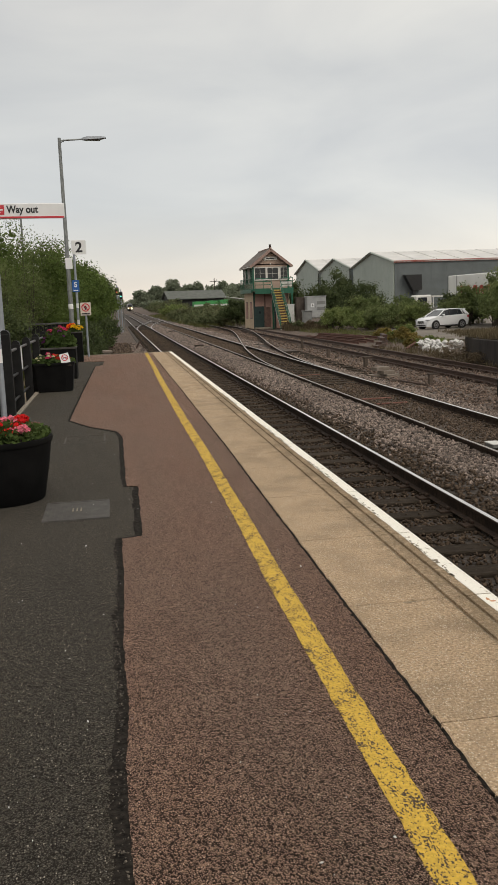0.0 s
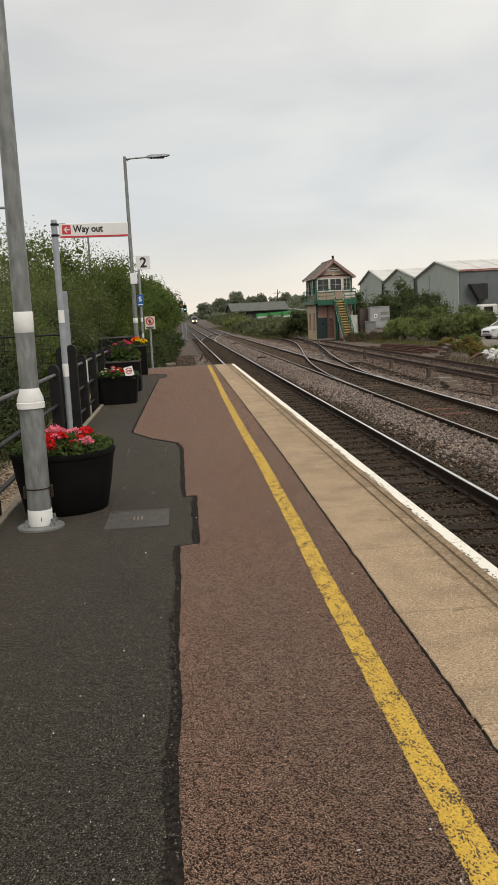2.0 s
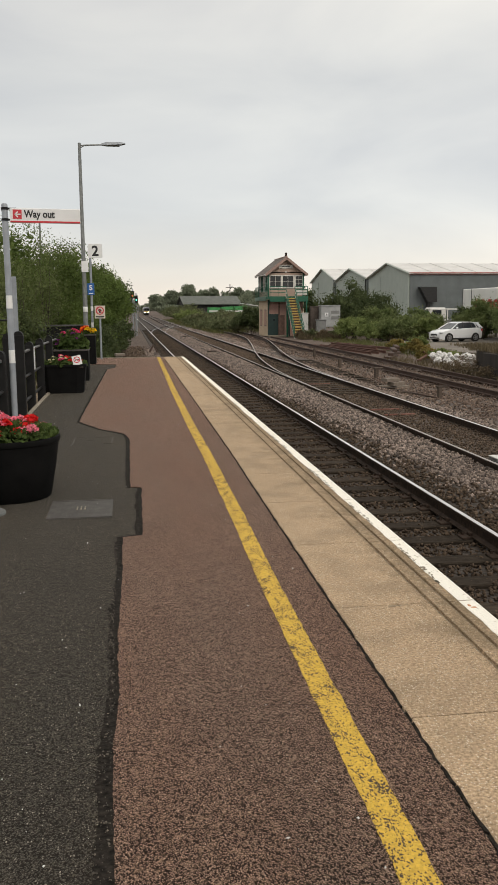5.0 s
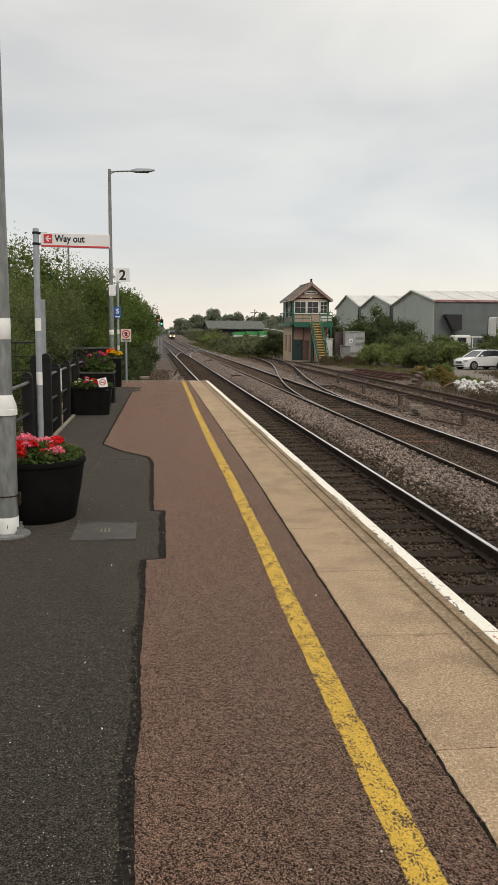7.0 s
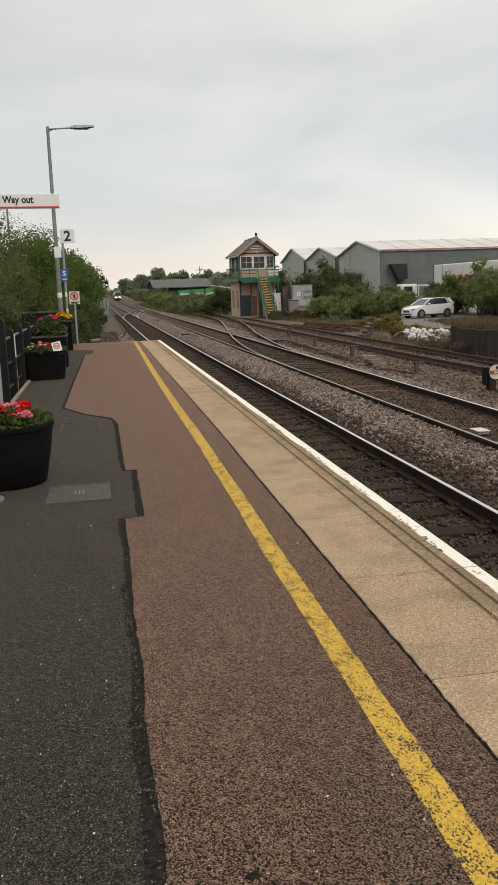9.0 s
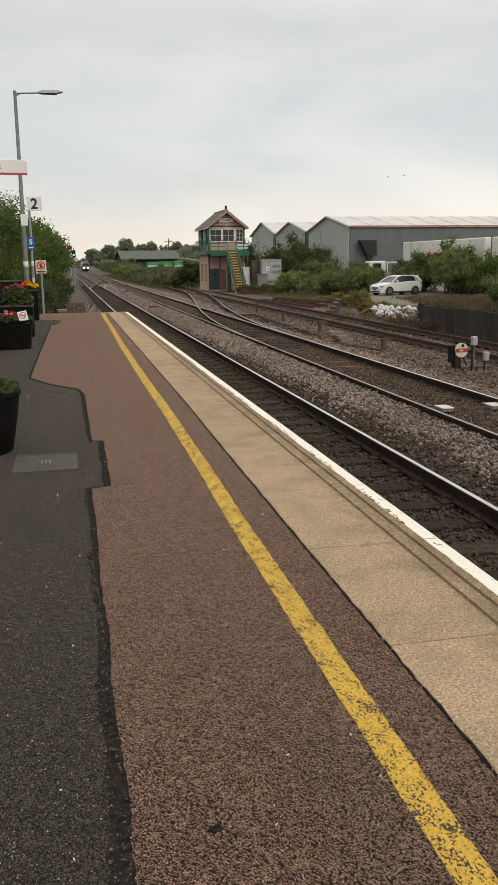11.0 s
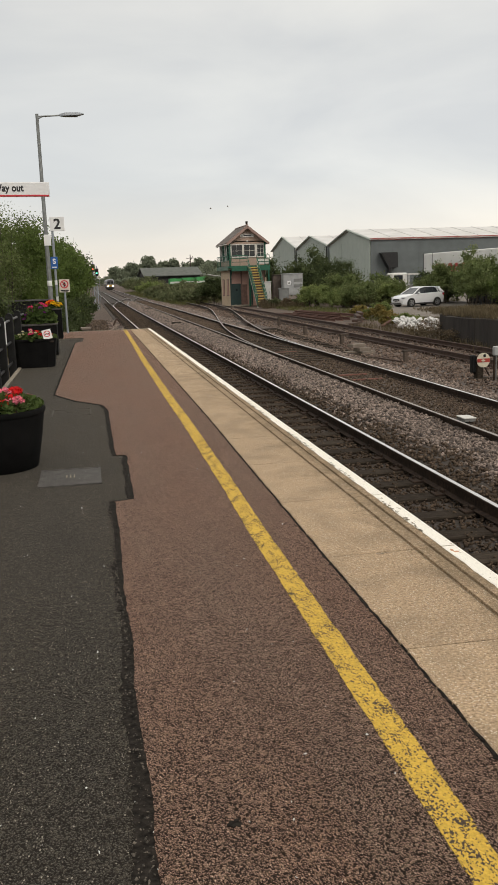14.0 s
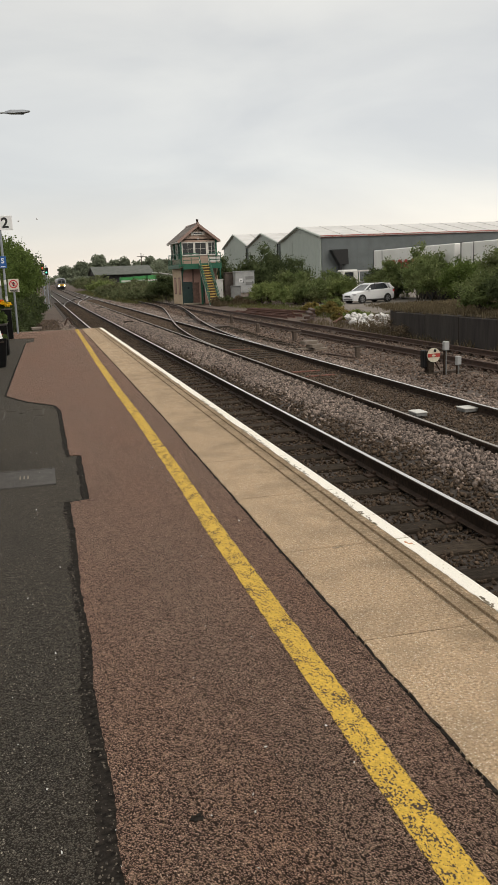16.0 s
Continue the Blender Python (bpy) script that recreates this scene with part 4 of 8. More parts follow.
def lamp_post(x, y, turn_, label):
    t = thing("lamp_post", pose(x, y, 0, 0, 0, turn_), label, "lamp post", "platform lamp posts")
    pl = Shape().lathe((0, 0, 0), [(0.165, 0.0), (0.165, 0.014), (0.155, 0.02), (0.09, 0.022)], 28)
    part("base_plate", pl, GALV, t, smooth=True)
    for k in range(4):
        a = radians(45 + 90 * k)
        c = (0.127 * math.cos(a), 0.127 * math.sin(a))
        part("bolt", Shape().tube((*c, 0.02), (*c, 0.045), 0.02, n=6).tube((*c, 0.045), (*c, 0.075), 0.011, n=8), GALV, t)
    col = Shape().lathe((0, 0, 0), [(0.084, 0.02), (0.084, 0.87), (0.08, 0.875)], 28)
    c = part("lower_column", col, GALV, t, "weathered galvanised column", smooth=True)
    part("band", Shape().lathe((0, 0, 0), [(0.086, 0.022), (0.0865, 0.024), (0.0865, 0.135), (0.0855, 0.137)], 28), WHITE_BAND, c, "white painted band", smooth=True)
    part("strap", Shape().lathe((0, 0, 0), [(0.084, 0.283), (0.088, 0.284), (0.088, 0.293), (0.084, 0.294)], 28).box((0.094, 0, 0.262), (0.02, 0.06, 0.09), bevel=0.006).box((-0.094, 0, 0.262), (0.02, 0.06, 0.09), bevel=0.006), RAIL_SIDE, c, "dark steel strap")
    part("mark", Shape().prism([(-0.003, 0.0), (0.004, 0.012), (0.001, 0.026), (0.003, 0.04), (-0.004, 0.024), (-0.002, 0.012)], 0, 0.002), SIGN_BLACK, c, "small black mark").matrix_basis = Matrix.Translation((0.015, -0.0845, 0.055)) @ Matrix.Rotation(radians(90), 4, "X")
    part("collar", Shape().lathe((0, 0, 0), [(0.086, 0.862), (0.097, 0.865), (0.097, 0.905), (0.092, 0.908), (0.094, 0.925), (0.067, 1.005), (0.064, 1.006)], 28), WHITE_BAND, t, "white tapered collar", smooth=True)
    up = Shape().lathe((0, 0, 0), [(0.066, 0.9), (0.066, 1.4), (0.058, 2.4), (0.05, 4.0), (0.042, 5.9), (0.042, 6.0)], 24)
    u = part("upper_column", up, GALV, t, smooth=True)
    part("band", Shape().lathe((0, 0, 0), [(0.0665, 1.393), (0.068, 1.395), (0.067, 1.535), (0.0655, 1.537)], 24), WHITE_BAND, u, "white painted band", smooth=True)
    arm = Shape().tube((0, 0, 5.93), (0.66, 0, 5.97), 0.022, 0.02, 12).tube((0, 0, 5.86), (0.16, 0, 5.94), 0.012, n=8)
    part("arm", arm, GALV, t)
    head = Shape()
    for xa, xb, wa, wb, za, zb, ha, hb in ((0.60, 0.75, 0.05, 0.13, 5.975, 5.985, 0.05, 0.085), (0.75, 1.1, 0.13, 0.13, 5.985, 6.0, 0.085, 0.07), (1.1, 1.26, 0.13, 0.07, 6.0, 6.01, 0.07, 0.025)):
        head.add([(xa, -wa, za - ha / 2), (xa, wa, za - ha / 2), (xa, wa * 0.7, za + ha / 2), (xa, -wa * 0.7, za + ha / 2), (xb, -wb, zb - hb / 2), (xb, wb, zb - hb / 2), (xb, wb * 0.7, zb + hb / 2), (xb, -wb * 0.7, zb + hb / 2)],
                 [(0, 1, 2, 3), (4, 7, 6, 5), (0, 4, 5, 1), (1, 5, 6, 2), (2, 6, 7, 3), (3, 7, 4, 0)])
    h = part("lamp_head", head, GREY_POST, t)
    part("lens", Shape().box((0.93, 0, 5.944), (0.34, 0.2, 0.012), bevel=0.004), GALV, h)
    return t


lamp_post(-0.91, 6.33, 3, "galvanised steel platform lamp post with white bands, bolted to the asphalt")
far_lamp = lamp_post(-1.04, 25.0, 2, "galvanised steel lamp post with white bands near the platform end")
tag = Shape().box((0.03, -0.075, 2.65), (0.19, 0.012, 0.3), bevel=0.003)
part("label_plate", tag, SIGN_WHITE, far_lamp, "small white plate")


def way_out_sign():
    t = thing("way_out_sign", pose(-1.215, 10.6, 0), "white way out sign with a red stripe on a grey post", "sign")
    part("post", Shape().lathe((0, 0, 0), [(0.036, 0), (0.036, 2.64), (0.03, 2.655)], 18), GREY_POST, t, smooth=True)
    for z0, z1 in ((0.82, 0.975), (1.46, 1.61)):
        part("band", Shape().lathe((0, 0, 0), [(0.036, z0), (0.0372, z0 + 0.001), (0.0372, z1), (0.036, z1 + 0.001)], 18), WHITE_BAND, t, "white reflective band", smooth=True)
    for z in (2.475, 2.60):
        part("bracket", Shape().lathe((0, 0, z), [(0.036, -0.014), (0.043, -0.012), (0.043, 0.012), (0.036, 0.014)], 18).box((0.07, 0, z), (0.12, 0.025, 0.02), bevel=0.004), BLACK_PAINT, t, "black clamp bracket")
    tilt = Matrix.Translation((0.055, 0, 2.444)) @ Matrix.Rotation(radians(0.6), 4, "Y")
    pan = part("panel", Shape().box((0.4, 0, 0.08), (0.80, 0.035, 0.165), bevel=0.006), SIGN_WHITE, t, "white enamel sign panel")
    pan.matrix_basis = tilt
    part("stripe", Shape().box((0.4, -0.019, 0.010), (0.79, 0.004, 0.019)), SIGN_RED, pan, "red stripe")
    part("arrow_square", Shape().box((0.085, -0.019, 0.092), (0.10, 0.004, 0.105)), SIGN_RED, pan, "red square")
    ar = Shape().box((0.093, -0.0222, 0.092), (0.062, 0.003, 0.014))
    for s in (-1, 1):
        ar.box(None, (0.048, 0.003, 0.014), m=Matrix.Translation((0.075, -0.0222, 0.092 + s * 0.0145)) @ Matrix.Rotation(radians(-45 * s), 4, "Y"))
    part("arrow", ar, SIGN_WHITE, pan, "white arrow")
    lettering("Way out", 0.112, SIGN_BLACK, pan, Matrix.Translation((0.335, -0.0195, 0.094)) @ FACING @ Matrix.Diagonal((0.86, 1, 1, 1)))
    return t


way_out_sign()


def number_sign():
    t = thing("platform_number_sign", pose(-0.895, 26.0, 0), "white platform sign with a black number on a slim grey post", "sign")
    part("post", Shape().tube((0, 0, 0), (0, 0, 3.35), 0.036, 0.034, 14), GREY_POST, t, smooth=True)
    for z in (1.42, 0.95):
        part("band", Shape().tube((0, 0, z), (0, 0, z + 0.13), 0.0375, n=14), WHITE_BAND, t)
    pan = part("panel", Shape().box((0.15, -0.045, 3.15), (0.41, 0.025, 0.40), bevel=0.006), SIGN_WHITE, t)
    lettering("2", 0.40, SIGN_BLACK, pan, Matrix.Translation((0.15, -0.0585, 3.135)) @ FACING)
    s = part("stop_board", Shape().box((-0.01, -0.045, 2.05), (0.20, 0.02, 0.34), bevel=0.005), SIGN_BLUE, t, "small blue sign")
    lettering("S", 0.2, SIGN_WHITE, s, Matrix.Translation((-0.01, -0.057, 2.085)) @ FACING)
    part("caption_bar", Shape().box((-0.01, -0.0565, 1.925), (0.13, 0.003, 0.028)), SIGN_WHITE, s, "white bars of small writing")
    return t


number_sign()


def ring(shape, cx, cy, cz, r0, r1, n=28, thick=0.003):
    vs = []
    for yy in (cy, cy - thick):
        for r in (r0, r1):
            vs += [(cx + r * math.cos(2 * math.pi * i / n), yy, cz + r * math.sin(2 * math.pi * i / n)) for i in range(n)]
    fs = []
    for i in range(n):
        j = (i + 1) % n
        fs += [(2 * n + i, 2 * n + j, 3 * n + j, 3 * n + i), (n + i, n + j, 3 * n + j, 3 * n + i), (i, j, 2 * n + j, 2 * n + i)]
    return shape.add(vs, fs)


def no_entry_notice():
    t = thing("prohibition_notice", pose(-0.655, 25.6, 0), "cream notice with a red prohibition ring on a thin grey post", "sign")
    part("post", Shape().tube((0, 0.03, 0), (0, 0.03, 1.5), 0.03, n=12), GREY_POST, t, smooth=True)
    CREAM = surface("cream_sign", (0.55, 0.50, 0.42), (0.62, 0.57, 0.49), 5.0, 0.5, bump=0.02)
    pan = part("panel", Shape().box((0, 0, 1.38), (0.30, 0.018, 0.37), bevel=0.004), CREAM, t)
    r_ = ring(Shape(), 0, -0.0095, 1.425, 0.088, 0.118)
    r_.box(None, (0.2, 0.003, 0.022), m=Matrix.Translation((0, -0.0112, 1.425)) @ Matrix.Rotation(radians(45), 4, "Y"))
    part("ring", r_, SIGN_RED, pan, "red ring and slash")
    part("symbol", Shape().box((0, -0.0105, 1.42), (0.05, 0.002, 0.12)).box((0.0, -0.0105, 1.43), (0.1, 0.002, 0.025), bevel=0), SIGN_BLACK, pan, "black symbol")
    part("caption_bar", Shape().box((0, -0.0105, 1.25), (0.23, 0.002, 0.03)).box((0, -0.0105, 1.213), (0.19, 0.002, 0.016)), SIGN_BLACK, pan, "dark bars of small writing")
    return t


no_entry_notice()


# ---- the fence behind the platform ----
def rounded_post(h, w=0.125):
    s = Shape()
    s.box((0, 0, (h - 0.05) / 2 - 0.2), (w, w, h - 0.05 + 0.4), bevel=0.012)
    n = 8
    vs = []
    for yy in (-w / 2 + 0.006, w / 2 - 0.006):
        vs += [((w / 2 - 0.004) * math.cos(math.pi * i / n), yy, h - 0.055 + 0.055 * math.sin(math.pi * i / n)) for i in range(n + 1)]
    fs = [tuple(range(n + 1)), tuple(range(n + 1, 2 * n + 2))[::-1]] + [(i, i + 1, n + 2 + i, n + 1 + i) for i in range(n)] + [(0, n, 2 * n + 1, n + 1)]
    return s.add(vs, fs)


RAIL_GREY = surface("dull_grey_tube", (0.06, 0.06, 0.058), (0.11, 0.108, 0.104), 9.0, 0.55, bump=0.05)
fence = thing("fence", pose(-1.335, 0, 0), "black post and tube rail fence along the back of the platform", "fence")
short = rounded_post(0.97).data("post", BLACK_POST)
tall_post = rounded_post(1.16, 0.13).data("post", BLACK_POST)
for y in (-8.3, -6.4, -4.5, -2.6, -0.7, 1.2, 3.0, 4.85, 6.70, 8.6, 10.55, 13.45, 14.95, 16.6, 18.3, 20.0, 21.8, 23.6):
    ob = new("post", short)
    ob.parent, ob.matrix_basis = fence, pose(0, y, 0, 0, random.Random(y).gauss(0, 0.6), random.Random(y).gauss(0, 2))
for y in (11.15, 12.17):
    ob = new("gate_post", tall_post)
    ob.parent, ob.matrix_basis = fence, pose(0.01, y, 0)
for z in (0.85, 0.49, 0.15):
    for y0, y1 in ((-8.3, 10.55), (12.17, 23.6)):
        part("rail", Shape().tube((0, y0, z), (0, y1, z), 0.021, n=10), RAIL_GREY if z > 0.5 else BLACK_PAINT, fence, smooth=True)
part("label_strip", Shape().box((0.07, 13.45, 0.72), (0.012, 0.07, 0.34), bevel=0.003), SIGN_WHITE, fence, "small white strip sign")
part("back_board", Shape().box((-0.045, 12.32, 1.42), (0.085, 0.02, 0.95), bevel=0.004), GREY_POST, fence, "pale grey back of a narrow board")


def mesh_panel(x0, x1, y, z0, z1, label, pitch=0.13):
    t = thing("mesh_fence", pose(x0, y, 0), label, "fence", "mesh fences")
    w = x1 - x0
    for x in (0, w / 2, w):
        part("post", Shape().box((x, 0, (z0 + z1) / 2 - 0.05), (0.04, 0.04, z1 - z0 + 0.1), bevel=0.005), BLACK_PAINT, t)
    wires = Shape()
    k = pitch
    while k < w:
        wires.tube((k, -0.008, z0), (k, -0.008, z1), 0.0035, n=4)
        k += pitch
    z = z0
    while z < z1:
        wires.tube((0, 0, z), (w, 0, z), 0.004, n=4)
        z += 0.2
    part("wires", wires, BLACK_PAINT, t)
    for z in (z1, (z0 + z1) / 2):
        part("rail", Shape().tube((0, 0, z), (w, 0, z), 0.014, n=8), BLACK_PAINT, t)
    return t


mesh_panel(-5.2, -1.46, 12.75, -0.5, 1.30, "black wire mesh fence beside the exit path")
mesh_panel(-5.2, -1.95, 9.3, -0.6, 1.02, "black wire mesh fence behind the platform")

# low dark close-boarded panels and a comb railing among the trees
hoard = thing("boarded_fence", pose(-1.02, 26.9, 0), "dark grey close-boarded fence at the end of the platform", "fence")
for k in range(11):
    part("board", Shape().box((-0.12 * k - 0.06, 0, 0.1), (0.115, 0.02, 1.75 - 0.01 * k), bevel=0.004), BLACK_POST, hoard)
part("top_rail", Shape().box((-0.66, -0.02, 0.98), (1.35, 0.05, 0.05), bevel=0.006), RAIL_GREY, hoard)
comb = thing("palisade", pose(-2.4, 26.8, 0), "grey steel palisade half hidden by leaves", "fence")
for k in range(26):
    part("pale", Shape().box((-0.13 * k, 0, 0.15), (0.035, 0.012, 1.75), bevel=0.003), RAIL_GREY, comb)
for z in (0.85, -0.4):
    part("rail", Shape().box((-1.65, 0.02, z), (3.5, 0.04, 0.05)), RAIL_GREY, comb)


# ---- planters ----
def flower_head(rng_, r):
    """A ball of many small petals."""
    n = 80
    d = rng_.normal(size=(n, 3))
    d /= np.linalg.norm(d, axis=1)[:, None]
    d[:, 2] = np.abs(d[:, 2]) * 0.9 - 0.25
    return leaves_at(d * r * (0.75 + 0.35 * rng_.random((n, 1))), r * 0.42, rng_, long=1.2)


def plants(t, rx, ry, z, seed, leaves, heads, leaf=0.05, tall=0.12):
    """Foliage over the soil, and flower heads: (petal material, count, head radius, x low, x high)."""
    rs = np.random.default_rng(seed)
    a, r = rs.random(leaves) * 2 * math.pi, np.sqrt(rs.random(leaves))
    pts_ = np.stack([rx * 1.08 * r * np.cos(a), ry * 1.08 * r * np.sin(a), z + tall * (0.25 + rs.random(leaves)) * (1.05 - 0.6 * r * r)], 1)
    quads("foliage", leaves_at(pts_, leaf, rs, long=1.25), LEAF_POT, t, "green leaves")
    for mat_, count, size, xa, xb in heads:
        for _ in range(count):
            for _try in range(20):
                x, y = rs.uniform(xa, xb) * rx, rs.uniform(-0.95, 0.8) * ry
                if (x / rx) ** 2 + (y / ry) ** 2 < 0.95:
                    break
            zz = z + tall * (1.15 - 0.75 * ((x / rx) ** 2 + (y / ry) ** 2)) + rs.uniform(-0.02, 0.05)
            quads("flower_head", flower_head(rs, size * rs.uniform(0.75, 1.25)) + np.array([x, y, zz]), mat_, t)


def tub(x, y, r, h, label, taper=0.8, n=36):
    t = thing("planter_tub", pose(x, y, 0), label, "planter", "planter tubs")
    b = r * taper
    sh = Shape().lathe((0, 0, 0), [(b * 0.98, 0.0), (b, 0.006), (b + (r - b) * 0.55, h * 0.5), (r - 0.008, h - 0.045), (r, h - 0.04), (r + 0.006, h - 0.02), (r + 0.003, h), (r - 0.018, h + 0.002), (r - 0.024, h - 0.05), (r - 0.03, h - 0.055)], n)
    part("tub", sh, TUB, t, "matt black plastic half-barrel", smooth=True)
    part("soil", Shape().lathe((0, 0, 0), [(r - 0.03, h - 0.08), (r - 0.03, h - 0.045), (0.02, h - 0.02)], 20), SOIL, t)
    return t


t1 = tub(-0.80, 6.93, 0.405, 0.475, "black half-barrel planter of red and pink geraniums beside the lamp post")
plants(t1, 0.365, 0.365, 0.455, 11, 2200, [(PETAL_RED, 9, 0.05, -0.35, 0.8), (PETAL_PINK, 14, 0.05, -0.9, 0.75), (PETAL_RED, 4, 0.055, -0.95, -0.3)], leaf=0.036, tall=0.11)
def square_tub(x, y, w, h, label, taper):
    """A tapered square planter with rounded corners and a rolled rim."""
    t = thing("planter_tub", pose(x, y, 0), label, "planter", "planter tubs")
    vs, fs, n = [], [], 16
    rings = [(w * taper, 0.0), (w * (taper + 1) / 2, h * 0.5), (w * 0.975, h - 0.05), (w, h - 0.045), (w + 0.012, h - 0.02), (w, h), (w - 0.05, h), (w - 0.06, h - 0.06)]
    for d, z in rings:
        for i in range(n):
            a = 2 * math.pi * (i + 0.5) / n
            c, q = math.cos(a), math.sin(a)
            k = (abs(c) ** 9 + abs(q) ** 9) ** (-1 / 9)
            vs.append((d / 2 * c * k, d / 2 * q * k, z))
    for j in range(len(rings) - 1):
        fs += [(j * n + i, j * n + (i + 1) % n, (j + 1) * n + (i + 1) % n, (j + 1) * n + i) for i in range(n)]
    fs += [tuple(range(n))[::-1], tuple(range((len(rings) - 1) * n, len(rings) * n))]
    part("tub", Shape().add(vs, fs), TUB, t, "matt black tapered planter", smooth=True)
    part("soil", Shape().box((0, 0, h - 0.05), (w - 0.09, w - 0.09, 0.03)), SOIL, t)
    return t


t2 = square_tub(-1.0, 15.65, 0.80, 0.50, "black square planter with mixed flowers and a small white placard", 0.86)
plants(t2, 0.38, 0.38, 0.46, 12, 700, [(PETAL_WHITE, 14, 0.024, -0.9, 0.15), (PETAL_CERISE, 5, 0.04, -0.2, 0.8), (PETAL_RED, 9, 0.045, 0.1, 0.9)], tall=0.12)
card = part("placard", Shape().box((0, 0, 0), (0.155, 0.008, 0.165), bevel=0.002), SIGN_WHITE, t2, "white card with a red ring")
card.matrix_basis = pose(0.255, -0.36, 0.575, -8, -12, 6)
cr = ring(Shape(), 0, -0.0042, 0.01, 0.042, 0.056, 24, 0.002)
cr.box(None, (0.09, 0.002, 0.012), m=Matrix.Translation((0, -0.0055, 0.01)) @ Matrix.Rotation(radians(45), 4, "Y"))
part("ring", cr, SIGN_RED, card, "red ring and slash")
part("symbol", Shape().box((0, -0.0048, 0.008), (0.07, 0.001, 0.014)), SIGN_BLACK, card)


def trough(x, y, w, d, h, label, seed, heads, tall=0.3, leaves=700):
    t = thing("planter_box", pose(x, y, 0), label, "planter", "planter boxes")
    s = Shape()
    for cx, cy, sx, sy in ((0, -d / 2, w, 0.03), (0, d / 2, w, 0.03), (-w / 2, 0, 0.03, d), (w / 2, 0, 0.03, d)):
        s.box((cx, cy, h / 2), (sx, sy, h), bevel=0.004)
    part("box", s, TUB, t)
    rim_ = Shape()
    for cx, cy, sx, sy in ((0, -d / 2, w + 0.05, 0.05), (0, d / 2, w + 0.05, 0.05), (-w / 2, 0, 0.05, d), (w / 2, 0, 0.05, d)):
        rim_.box((cx, cy, h + 0.005), (sx, sy, 0.035), bevel=0.004)
    part("rim", rim_, COVER, t, "dull grey rim")
    part("soil", Shape().box((0, 0, h - 0.06), (w - 0.04, d - 0.04, 0.06)), SOIL, t)
    plants(t, w / 2, d / 2, h - 0.03, seed, leaves, heads, 0.055, tall)
    return t


trough(-1.02, 18.3, 0.66, 0.66, 0.62, "dark square planter with tall pink and purple flowers by the fence", 13, [(PETAL_MAUVE, 9, 0.045, -0.9, 0.9), (PETAL_CERISE, 8, 0.055, -0.95, 0.7)], 0.36, 1100)
trough(-0.92, 23.5, 0.36, 0.42, 0.78, "tall dark square planter with orange and yellow flowers", 14, [(PETAL_ORANGE, 9, 0.065, -1, 0.2), (PETAL_YELLOW, 9, 0.062, -0.1, 1.0), (PETAL_RED, 3, 0.06, -1, -0.3)], 0.2, 420)

# ---- signal box ----
BRICK_CREAM = surface("cream_painted_brick", (0.47, 0.36, 0.24), (0.56, 0.44, 0.31), 7.0, 0.8, third=(0.36, 0.27, 0.18), third_scale=0.8, bump=0.3, bump_scale=18)
BRICK_PINK = surface("pinkish_brick", (0.34, 0.205, 0.165), (0.42, 0.26, 0.21), 9.0, 0.85, third=(0.28, 0.16, 0.13), third_scale=0.9, bump=0.3, bump_scale=18)
GREEN_PAINT = surface("green_gloss_paint", (0.008, 0.075, 0.042), (0.014, 0.108, 0.06), 5.0, 0.4, bump=0.05)
DARK_GREEN = surface("dark_green_door", (0.005, 0.02, 0.018), (0.009, 0.03, 0.026), 5.0, 0.45, bump=0.05)
FRAME_WHITE = surface("white_frame_paint", (0.55, 0.52, 0.47), (0.68, 0.65, 0.6), 6.0, 0.5, bump=0.05)
CREAM_BOARD = surface("cream_weatherboard", (0.34, 0.24, 0.185), (0.41, 0.295, 0.23), 6.0, 0.6, bump=0.1)
SLATE = surface("roof_slate", (0.09, 0.072, 0.06), (0.15, 0.125, 0.108), 4.0, 0.8, piece=0.15, island=0.0, bump=0.3)
FRAME_BROWN = surface("brown_frame_paint", (0.1, 0.055, 0.04), (0.16, 0.092, 0.068), 5.0, 0.55)
MAROON = surface("brown_barge_paint", (0.25, 0.165, 0.135), (0.32, 0.215, 0.178), 5.0, 0.5)
PANE = glassy("window_glass", (0.02, 0.023, 0.025))
TREAD = surface("yellow_tread", (0.5, 0.34, 0.09), (0.58, 0.41, 0.13), 8.0, 0.6)


